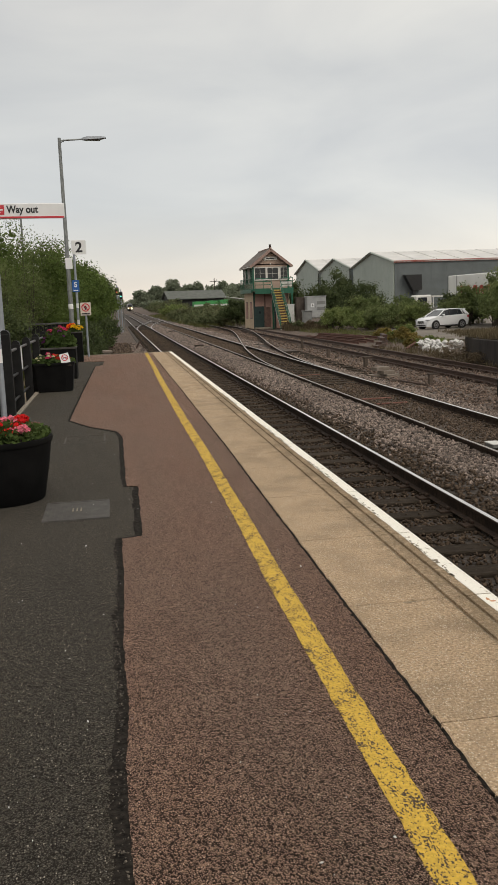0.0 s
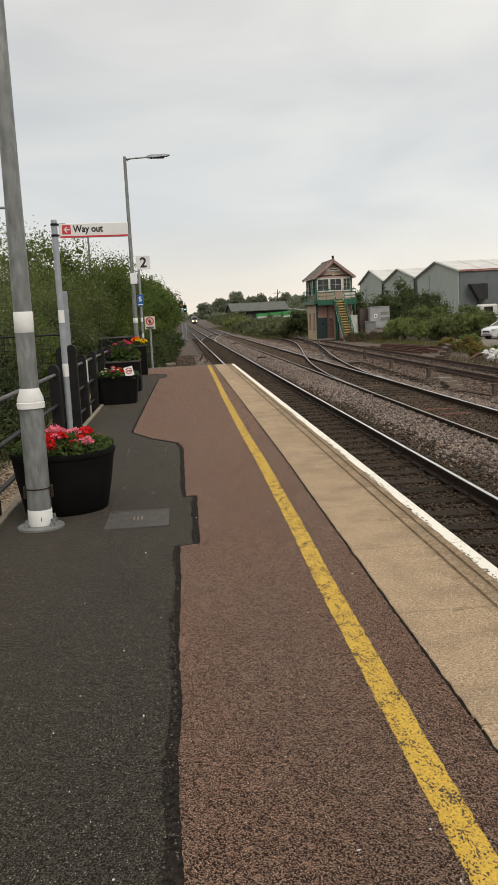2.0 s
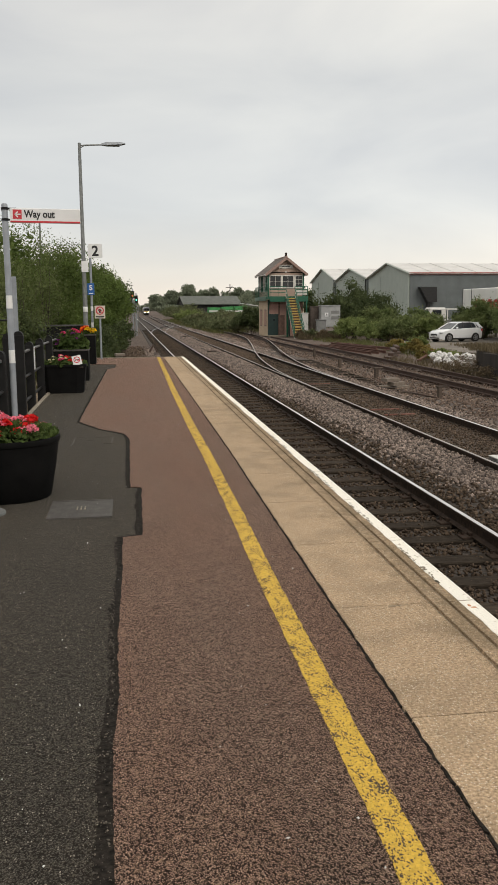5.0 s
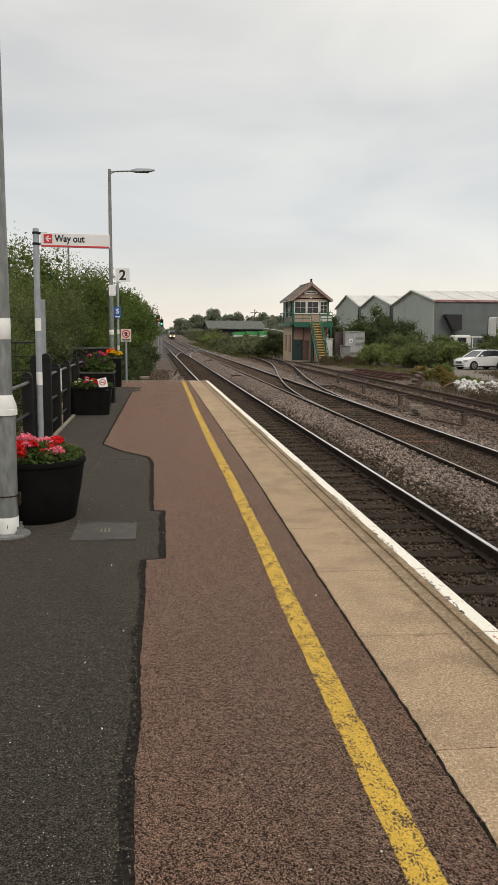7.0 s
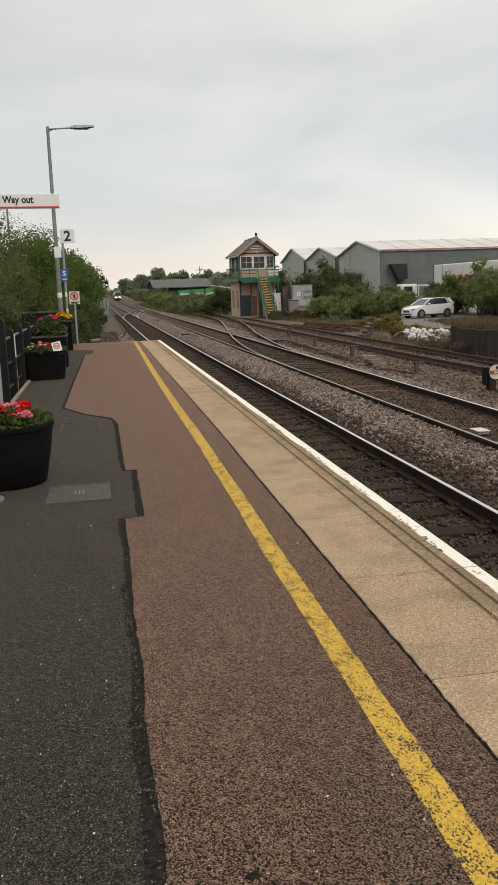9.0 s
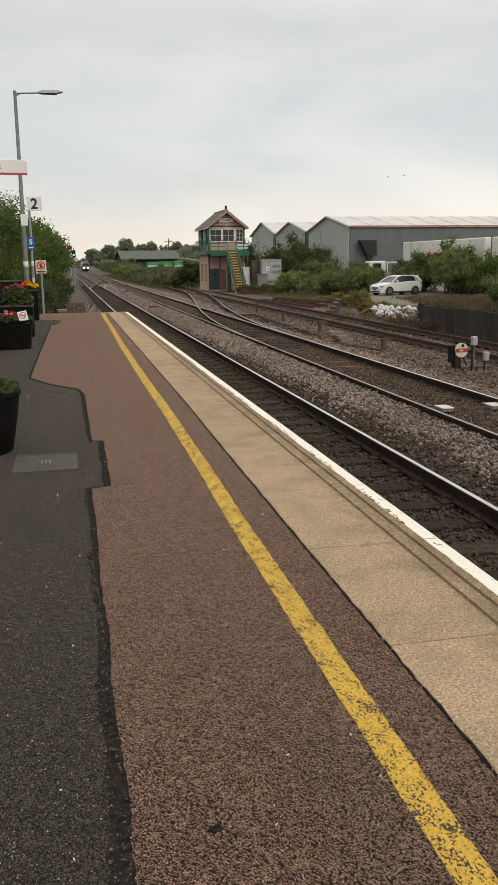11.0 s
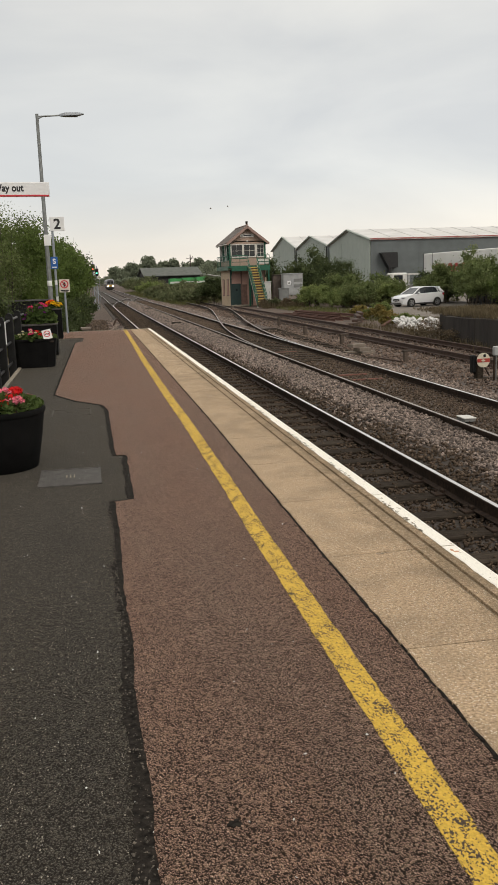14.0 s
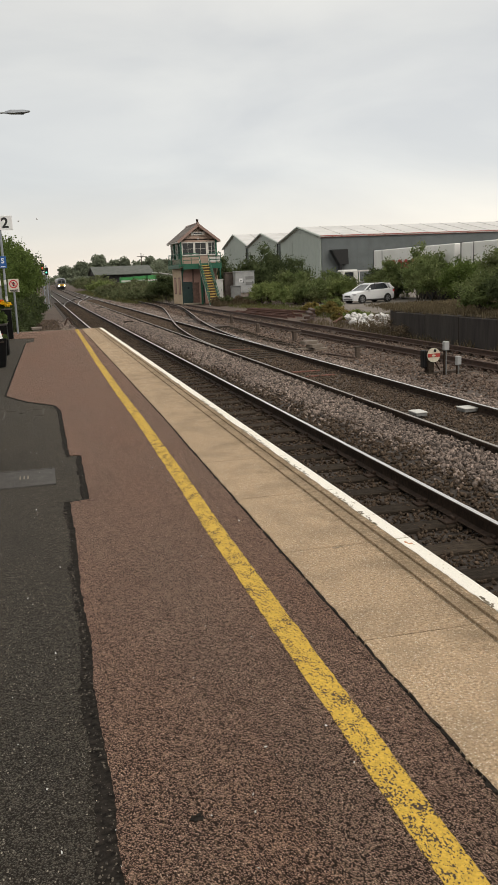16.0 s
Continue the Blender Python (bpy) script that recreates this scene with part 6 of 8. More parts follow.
ROOF_SHEET = surface("pale_roof_sheeting", (0.52, 0.51, 0.49), (0.63, 0.62, 0.60), 0.6, 0.6, third=(0.45, 0.44, 0.42), third_scale=0.15, bump=0.03)
FASCIA = surface("red_brown_fascia", (0.28, 0.08, 0.06), (0.35, 0.11, 0.08), 2.0, 0.6)


def warehouse(a, b, length, eave, ridge, label, ribbed):
    """A gabled shed. a, b: the gable's near and far feet on plan; it runs to the east for length."""
    a, b = Vector(a), Vector(b)
    ax = (b - a).normalized()
    away = Vector((ax.y, -ax.x))
    w = (b - a).length
    m = Matrix(((away.x, ax.x, 0, a.x), (away.y, ax.y, 0, a.y), (0, 0, 1, -1.15), (0, 0, 0, 1)))
    t = thing("warehouse", m, label, "warehouse", "trading estate sheds")
    h, r = eave + 1.15, ridge + 1.15
    part("wall", Shape().add([(0, 0, 0), (0, w, 0), (0, w, h), (0, w / 2, r), (0, 0, h), (length, 0, 0), (length, w, 0), (length, w, h), (length, w / 2, r), (length, 0, h)],
                             [(0, 1, 2, 3, 4), (5, 9, 8, 7, 6), (0, 4, 9, 5), (1, 6, 7, 2)]), [CLAD_PALE], t, "pale grey clad gable walls")
    side = part("side_cladding", Shape().box((length / 2, -0.06, h / 2), (length, 0.08, h)), CLAD, t, "dark grey ribbed side cladding")
    if ribbed:
        rb = Shape()
        k = 0.5
        while k < length:
            rb.box((k, -0.105, h / 2), (0.3, 0.014, h))
            k += 0.5
        part("rib", rb, CLAD, side)
        part("fascia", Shape().box((length / 2, -0.22, h + 0.02), (length + 0.3, 0.16, 0.26), bevel=0.02), FASCIA, t, "red-brown eaves fascia")
    part("gable_seam", Shape().box((-0.02, w * 0.68, h / 2), (0.05, 0.1, h)), CLAD_PALE, t)
    for s in (0, 1):
        vs = [(-0.25, w / 2, r + 0.12), (length, w / 2, r + 0.12), (length, (w + 0.3) if s else -0.3, h + 0.05), (-0.25, (w + 0.3) if s else -0.3, h + 0.05)]
        sh = Shape().add(vs + [(x, y, z - 0.12) for x, y, z in vs], [(0, 1, 2, 3), (4, 7, 6, 5), (0, 4, 5, 1), (1, 5, 6, 2), (2, 6, 7, 3), (3, 7, 4, 0)])
        rf = part("roof", sh, ROOF_SHEET, t, "pale sheeted roof")
        q = Shape()
        for k in range(int(length / 3.0)):
            q.tube(Vector((3.0 * k, w / 2, r + 0.14)), Vector((3.0 * k, (w + 0.3) if s else -0.3, h + 0.07)), 0.05, n=5)
        part("sheet_lap", q, ROOF_SHEET, rf)
    part("verge", Shape().tube((-0.27, -0.3, h + 0.02), (-0.27, w / 2, r + 0.1), 0.12, n=6).tube((-0.27, w / 2, r + 0.1), (-0.27, w + 0.3, h + 0.02), 0.12, n=6), CLAD_PALE, t)
    part("downpipe", Shape().tube((-0.1, 0.15, 0), (-0.1, 0.15, h), 0.09, n=8), SIGN_BLACK if not ribbed else CLAD_PALE, t)
    return t


big_shed = warehouse((35.5, 105), (35.4, 123.5), 62, 5.73, 7.35, "long grey warehouse with a pale sheet roof and red-brown eaves", True)
warehouse((35.4, 124.7), (35.3, 143.0), 50, 5.85, 7.55, "pale grey gabled shed on the trading estate", False)
warehouse((35.3, 144), (35.2, 162), 50, 6.3, 8.4, "pale grey gabled shed on the trading estate", False)
part("loading_chute", Shape().add([(0.9, -1.3, 5.2), (3.1, -1.3, 5.2), (3.1, -0.1, 5.2), (1.0, -0.1, 5.2), (2.0, -1.2, 3.3), (3.2, -1.2, 3.3), (3.2, -0.1, 3.3), (2.0, -0.1, 3.3)],
          [(0, 1, 2, 3), (4, 7, 6, 5), (0, 4, 5, 1), (1, 5, 6, 2), (2, 6, 7, 3), (3, 7, 4, 0)]).box((2.3, -0.5, 2.4), (0.35, 0.5, 1.9)), SIGN_BLACK, big_shed, "black loading chute")


TRAILER_WHITE = surface("white_trailer_side", (0.70, 0.69, 0.66), (0.8, 0.79, 0.76), 0.8, 0.5, third=(0.6, 0.58, 0.54), third_scale=0.5, third_amount=0.4, bump=0.02)


def trailer(m, length, label, letters=True):
    t = thing("lorry_trailer", m, label, "trailer", "parked trailers")
    part("box", Shape().box((length / 2, 0, 2.6), (length, 2.5, 2.8), bevel=0.05), TRAILER_WHITE, t, "white box body")
    part("front_frame", Shape().box((0.02, 0, 2.6), (0.1, 2.54, 2.84)), SIGN_BLACK, t)
    part("panel_joint", Shape().box((1.7, -1.256, 2.6), (0.09, 0.012, 2.76)), SIGN_BLACK, t)
    part("chassis", Shape().box((length / 2, 0, 1.05), (length - 0.6, 0.9, 0.25)), TRIM, t)
    for k in range(3):
        part("wheel", Shape().tube((length - 2.2 - 1.3 * k, -1.25, 0.5), (length - 2.2 - 1.3 * k, 1.25, 0.5), 0.5, n=16), TYRE, t)
    part("landing_leg", Shape().box((2.2, -0.8, 0.55), (0.15, 0.15, 1.1)).box((2.2, 0.8, 0.55), (0.15, 0.15, 1.1)), TRIM, t)
    if letters:
        for k in range(6):
            x_ = 2.75 + 1.12 * k
            s = ring(Shape(), x_, -1.254, 2.62, 0.24, 0.5, 20, 0.012)
            s.box((x_ + 0.1, -1.262, 2.62), (0.5, 0.012, 0.2))
            part("red_mark", s, SIGN_RED, t, "rounded red shape of faded lettering")
        part("grey_bar", Shape().box((9.6, -1.258, 2.75), (1.5, 0.012, 0.4)), GRP, t, "grey bar of small writing")
    return t


trailer(pose(29.6, 70.0, -1.02, 0, 0, -87.4), 13.6, "white box trailer with red marks parked in the yard")
trailer(pose(30.3, 55.6, -1.02, 0, 0, -87.4), 13.6, "plain white box trailer parked in the yard", False)


def lorry_cab(m):
    t = thing("flatbed_truck", m, "small white flatbed truck in the yard", "truck")
    part("cab", Shape().box((0.9, 0, 1.55), (1.8, 2.0, 1.9), bevel=0.15), WALL_WHITE, t)
    part("windscreen", Shape().box((0.0, 0, 1.95), (0.06, 1.7, 0.7), bevel=0.03), CAR_GLASS, t)
    part("side_window", Shape().box((0.85, -1.0, 1.95), (0.9, 0.05, 0.6), bevel=0.03), CAR_GLASS, t)
    part("bed", Shape().box((3.4, 0, 1.0), (3.2, 2.0, 0.5), bevel=0.03), GRP, t)
    part("load_frame", Shape().box((3.4, -0.95, 2.3), (3.2, 0.08, 0.1)).box((1.95, -0.95, 1.7), (0.08, 0.08, 1.2)).box((4.9, -0.95, 1.7), (0.08, 0.08, 1.2)).box((3.4, 0, 2.38), (3.3, 2.0, 0.06)), WALL_WHITE, t)
    for x in (0.9, 4.0):
        part("wheel", Shape().tube((x, -1.0, 0.42), (x, 1.0, 0.42), 0.42, n=16), TYRE, t)
    return t


lorry_cab(pose(30.6, 85.0, -1.02, 0, 0, -8))

# ---- lineside things ----
RED_RUST = surface("red_rust", (0.13, 0.055, 0.04), (0.2, 0.09, 0.065), 9.0, 0.85)
BAG_WHITE = surface("white_sack", (0.55, 0.54, 0.52), (0.68, 0.67, 0.65), 9.0, 0.7, bump=0.6, bump_scale=14)


DISC_CREAM = surface("disc_enamel", (0.5, 0.45, 0.34), (0.62, 0.57, 0.45), 14.0, 0.5, bump=0.03)
DISC_RED = surface("disc_red", (0.3, 0.035, 0.025), (0.38, 0.05, 0.035), 14.0, 0.5, bump=0.03)


def disc_signal():
    t = thing("shunting_disc", pose(9.01, 18.7, -1.17, 0, 0, 4), "white ground signal disc with a red bar on a black stand", "signal")
    part("stand", Shape().box((0, 0.1, 0.22), (0.17, 0.2, 0.36), bevel=0.02).box((0.0, 0.12, 0.45), (0.12, 0.12, 0.3), bevel=0.02).box((-0.02, 0.05, 0.04), (0.42, 0.3, 0.1), bevel=0.02), SLEEPER, t)
    part("lamp_case", Shape().box((-0.13, 0.14, 0.42), (0.1, 0.16, 0.42), bevel=0.02), BLACK_PAINT, t)
    d = part("disc", Shape().tube((0.06, -0.02, 0.51), (0.06, 0.0, 0.51), 0.172, n=32), DISC_CREAM, t, "cream enamelled disc")
    part("bar", Shape().box((0.06, -0.024, 0.505), (0.325, 0.008, 0.085)), DISC_RED, d, "red bar")
    part("spot", Shape().prism([(0.05 * math.cos(a), 0.024 * math.sin(a)) for a in np.linspace(0, 2 * math.pi, 15)[:-1]], 0, 0.006), DISC_CREAM, d, "cream oval").matrix_basis = Matrix.Translation((0.045, -0.03, 0.503)) @ Matrix.Rotation(radians(90), 4, "X")
    part("lens", Shape().tube((0.085, -0.03, 0.615), (0.085, -0.018, 0.615), 0.036, n=14), BLACK_PAINT, d, "black lens hole")
    part("rod", Shape().tube((0.1, 0.1, 0.42), (0.3, 0.12, 0.12), 0.018, n=6), RAIL_SIDE, t)
    part("foot_board", Shape().box((0.3, 0.35, 0.03), (1.6, 0.22, 0.08), bevel=0.01), OLD_SLEEPER, t)
    return t


disc_signal()


def relay_box(x, y, h, w, bh, label, post_w=0.09):
    t = thing("relay_box", pose(x, y, -1.17), label, "junction box", "trackside boxes")
    part("post", Shape().box((0, 0, (h - bh) / 2), (post_w, post_w, h - bh), bevel=0.008), RAIL_SIDE, t)
    part("case", Shape().box((0.03, -0.01, h - bh / 2), (w, 0.12, bh), bevel=0.02), GRP_PALE, t)
    part("conduit", Shape().tube((0.03, -0.03, 0), (0.03, -0.03, h - bh), 0.016, n=6), GRP, t)
    return t


relay_box(9.38, 18.75, 0.82, 0.14, 0.22, "small grey junction box on a dark post by the ground signal", 0.05)
relay_box(9.68, 18.7, 0.45, 0.13, 0.22, "pale grey junction box on a thin post beside the rails", 0.04)


def stump(x, y, h, label, w=0.125, cap=True):
    t = thing("timber_post", pose(x, y, -1.19, 0, 0, 12), label, "post", "short timber posts")
    part("post", Shape().box((0, 0, h / 2), (w, w * 0.9, h), bevel=0.015), OLD_SLEEPER, t)
    if cap:
        part("cap", Shape().box((0.08, 0, h - 0.02), (w * 2.6, w, 0.05), bevel=0.006), OLD_SLEEPER, t)
    return t


stump(8.89, 23.3, 0.42, "short weathered timber post with a nailed cap")
stump(9.37, 31.2, 0.42, "short rust-brown timber post by the far line", 0.14)
stump(9.31, 36.6, 0.46, "short weathered timber post among the ballast", 0.13, False)
stump(10.05, 45.2, 0.52, "short weathered timber post among the ballast", 0.13, False)
rod = thing("point_rodding", pose(8.0, 24.0, -1.1), "rusty point rodding leading across the ballast to a post", "rod")
part("rod", Shape().tube((0.3, 1.0, 0.05), (0.62, -1.2, 0.06), 0.025, n=6), OLD_RAIL, rod)
OLD_CONCRETE = surface("old_concrete", (0.14, 0.115, 0.09), (0.23, 0.19, 0.155), 8.0, 0.9, bump=0.4)
slab_pile = thing("concrete_slabs", pose(8.68, 26.5, -1.14, 0, 0, 10) @ Matrix.Scale(0.78, 4), "small pile of loose concrete slabs on the ballast", "slab")
for k, (dx, dy, dz, a) in enumerate(((0.15, 0, 0.07, 4), (0.0, 0.1, 0.22, 12), (-0.35, 0.3, 0.07, -3), (-0.2, 0.25, 0.37, 6))):
    part("slab", Shape().box((dx, dy, dz), (0.62, 0.42, 0.15), a, 0.012), OLD_CONCRETE, slab_pile)
for x, y, w in ((6.11, 13.2, 0.2), (7.03, 13.2, 0.24)):
    t = thing("track_transponder", pose(x, y, -1.06), "pale grey flat box fixed between the rails", "trackside box", "pale boxes between rails")
    part("case", Shape().box((0, 0, 0.035), (w, 0.3, 0.06), bevel=0.01), GRP, t)
    part("lid", Shape().box((0, 0, 0.07), (w + 0.02, 0.32, 0.02), bevel=0.006), WALL_WHITE, t)
for x, y, a in ((6.4, 20.45, 0), (6.45, 19.4, 2), (6.4, 27.8, -1)):
    t = thing("red_stretcher_bar", pose(x, y, -1.05, 0, 0, a), "rust-red stretcher bar lying between the rails", "bar", "rust-red bars")
    part("bar", Shape().box((0, 0, 0), (0.75, 0.05, 0.04), bevel=0.008), RED_RUST, t)
for x, y, a in ((5.3, 78, 20), (4.95, 49.7, 10)):
    t = thing("scrap_timber", pose(x, y, -1.06, 0, 0, a), "dark timber offcut lying on the ballast", "timber", "timber offcuts")
    part("baulk", Shape().box((0, 0, 0.06), (0.55, 0.22, 0.12), bevel=0.012), SLEEPER, t)
for k in range(7):
    t = thing("old_sleeper", pose(13.2 + 0.4 * k, 41.5 + 1.1 * k, -1.06 + 0.13 * (k % 3), 0, 0, 62 + 7 * (k % 3)), "old rust-stained sleeper stacked by the siding", "sleeper", "stacked old sleepers")
    part("baulk", Shape().box((0, 0, 0.07), (2.5, 0.25, 0.14), bevel=0.012), OLD_RAIL, t)
for k, (a, b) in enumerate(((35, 18), (20, 30), (50, 14), (-25, 20), (75, 24), (150, 26), (110, 12))):
    t = thing("leaning_timber", pose(14.2 + 0.22 * k, 40.2 + 0.35 * (k % 4), -1.08, 0, -b, a), "broken timber leaning out of a scrap heap", "timber", "scrap heap timbers")
    part("baulk", Shape().box((0.35, 0, 0), (0.95, 0.13, 0.08), bevel=0.01), LOOSE_RUST, t)
rs = np.random.default_rng(21)
for k in range(38):
    t = thing("rubble_sack", pose(14.0 + 1.1 * rs.random(), 35.3 + 3.4 * rs.random(), -1.17 + 0.13 * (k % 4), 0, 0, 360 * rs.random()) @ Matrix.Scale(0.28 + 0.32 * rs.random(), 4), "crumpled white rubble sack dumped beside the siding", "sack", "white rubble sacks")
    s = Shape()
    n, rings_ = 14, []
    vs, fs = [], []
    for j in range(7):
        zz, rr = 0.5 * j / 6, 0.26 * math.sin(math.pi * (0.12 + 0.8 * j / 6))
        vs += [(rr * (1 + 0.3 * rs.normal()) * math.cos(2 * math.pi * i / n), rr * (1 + 0.3 * rs.normal()) * 1.2 * math.sin(2 * math.pi * i / n), zz + 0.03 * rs.normal()) for i in range(n)]
    for j in range(6):
        fs += [(j * n + i, j * n + (i + 1) % n, (j + 1) * n + (i + 1) % n, (j + 1) * n + i) for i in range(n)]
    fs += [tuple(range(n))[::-1], tuple(range(6 * n, 7 * n))]
    part("sack", s.add(vs, fs), BAG_WHITE, t)

# past the platform end
t = thing("concrete_block", pose(-0.14, 27.2, -1.19, 0, 0, 6), "pale concrete post stub with a flat cap past the platform end", "block")
part("stub", Shape().box((0, 0, 0.6), (0.2, 0.2, 1.2), bevel=0.02), KERB, t)
part("cap", Shape().box((0, 0, 1.24), (0.3, 0.34, 0.08), bevel=0.012), OLD_CONCRETE, t)
tr = thing("rail_trestle", pose(1.62, 52, -1.17), "small rusty trestle beside the line", "trestle")
for a in (-1, 1):
    for y in (0, 0.8):
        part("leg", Shape().tube((0.26 * a, y, 0), (0.03 * a, y, 0.44), 0.035, n=6), OLD_RAIL, tr)
part("beam", Shape().box((0, 0.4, 0.46), (0.09, 1.0, 0.07), bevel=0.01), OLD_RAIL, tr)


# ---- far things ----
def colour_signal(x, y, colour, h, label):
    t = thing("colour_light_signal", pose(x, y, -1.17), label, "signal", "colour light signals")
    part("mast", Shape().tube((0, 0, 0), (0, 0, h), 0.06, n=10), GREY_POST, t)
    part("head", Shape().box((0, -0.12, h - 0.6), (0.36, 0.22, 0.72), bevel=0.04), BLACK_PAINT, t)
    part("hood", Shape().tube((0, -0.24, h - 0.7), (0, -0.4, h - 0.7), 0.13, n=12, caps=False), BLACK_PAINT, t)
    part("lamp", Shape().tube((0, -0.26, h - 0.7), (0, -0.28, h - 0.7), 0.075, n=14), glowing("signal_" + label.split()[0], colour, 2.2), t, "lit lamp")
    part("ladder", Shape().tube((0.2, 0.2, 0), (0.2, 0.1, h - 1), 0.03, n=5).tube((-0.2, 0.2, 0), (-0.2, 0.1, h - 1), 0.03, n=5), GALV, t)
    return t


colour_signal(0.62, 84, (1.0, 0.13, 0.08), 4.66, "red colour light signal on a post among the trees")
colour_signal(1.0, 88, (0.12, 0.85, 0.55), 4.3, "green colour light signal on a post beside the line")


def street_lamp(x, y, h, reach, label):
    t = thing("street_lamp", pose(x, y, -0.9), label, "street lamp", "road lamps beyond the trees")
    part("column", Shape().tube((0, 0, 0), (0, 0, h), 0.08, 0.05, 10), GALV, t)
    part("arm", Shape().tube((0, 0, h), (reach, 0, h + 0.05), 0.03, n=8), GALV, t)
    part("lamp_head", Shape().box((reach * 1.15, 0, h + 0.05), (0.6, 0.25, 0.1), bevel=0.03), GREY_POST, t)
    return t


street_lamp(-6.9, 40, 7.6, -0.4, "grey street lamp beyond the station trees")
street_lamp(-4.6, 50, 7.3, -0.9, "grey street lamp beyond the station trees")

SHED_ROOF = surface("old_shed_roof", (0.075, 0.082, 0.072), (0.115, 0.122, 0.108), 1.2, 0.8)
SHED_DARK = surface("tarred_boards", (0.02, 0.019, 0.018), (0.045, 0.043, 0.04), 2.0, 0.85)
shed = thing("long_shed", pose(13.2, 200, -1.0, 0, 0, 6), "long low shed with a grey roof far beyond the signal box", "shed")
part("wall", Shape().box((6.5, 4, 1.9), (13, 8, 3.8)), SHED_DARK, shed)
part("gable", Shape().prism([(0, 0.2), (8, 0.2), (4, 1.95)], -0.1, 0.1), SHED_DARK, shed).matrix_basis = Matrix(((0, 0, 1, 0), (1, 0, 0, 0), (0, 1, 0, 3.5), (0, 0, 0, 1)))
for s in (0, 1):
    vs = [(-0.5, 4, 5.6), (13.5, 4, 5.6), (13.5, 8.8 if s else -0.8, 3.7), (-0.5, 8.8 if s else -0.8, 3.7)]
    part("roof", Shape().add(vs + [(x, y, z - 0.15) for x, y, z in vs], [(0, 1, 2, 3), (4, 7, 6, 5), (0, 4, 5, 1), (1, 5, 6, 2), (2, 6, 7, 3), (3, 7, 4, 0)]), SHED_ROOF, shed)
GREEN_SHEET = surface("bright_green_sheet", (0.04, 0.22, 0.06), (0.06, 0.3, 0.085), 1.0, 0.6)
for k in range(3):
    t = thing("green_container", pose(17.9 + 2.7 * k, 189 - 1.5 * k, -1.0, 0, 0, 4), "bright green covered container with a white stripe", "container", "green containers")
    part("box", Shape().box((1.3, 1.2, 1.45 + 0.05 * k), (2.6, 2.4, 2.8 + 0.1 * k), bevel=0.05), GREEN_SHEET, t)
    part("stripe", Shape().box((1.3, -0.02, 2.05), (2.62, 0.03, 0.4)), WALL_WHITE, t)
    part("cover", Shape().box(None, (2.64, 2.44, 0.05), m=pose(1.3, 1.2, 2.92 + 0.1 * k, 0, -2, 0), bevel=0.01), GREEN_SHEET, t)
t = thing("lean_to", pose(25.8, 188, -1.0, 0, 0, 4), "pale sloping roof on posts beside the green containers", "shelter")
part("roof", Shape().box(None, (6.2, 3.6, 0.14), m=pose(2.6, 1.6, 3.2, 0, 9, 0), bevel=0.02), ROOF_SHEET, t)
for x in (0.2, 5.0):
    part("post", Shape().box((x, 0.2, 1.5), (0.16, 0.16, 3.0)), SHED_DARK, t)
t = thing("telegraph_pole", pose(47.7 * 0.75, 300, -1.0), "slim pole with a cross arm on the skyline", "pole")
part("pole", Shape().tube((0, 0, 0), (0, 0, 11.2), 0.2, 0.14, 8), BARK, t)
part("cross_arm", Shape().box((0, 0, 10.0), (3.0, 0.15, 0.2)).tube((-0.6, 0, 8.5), (0.9, 0, 10.6), 0.1, n=5), BARK, t)

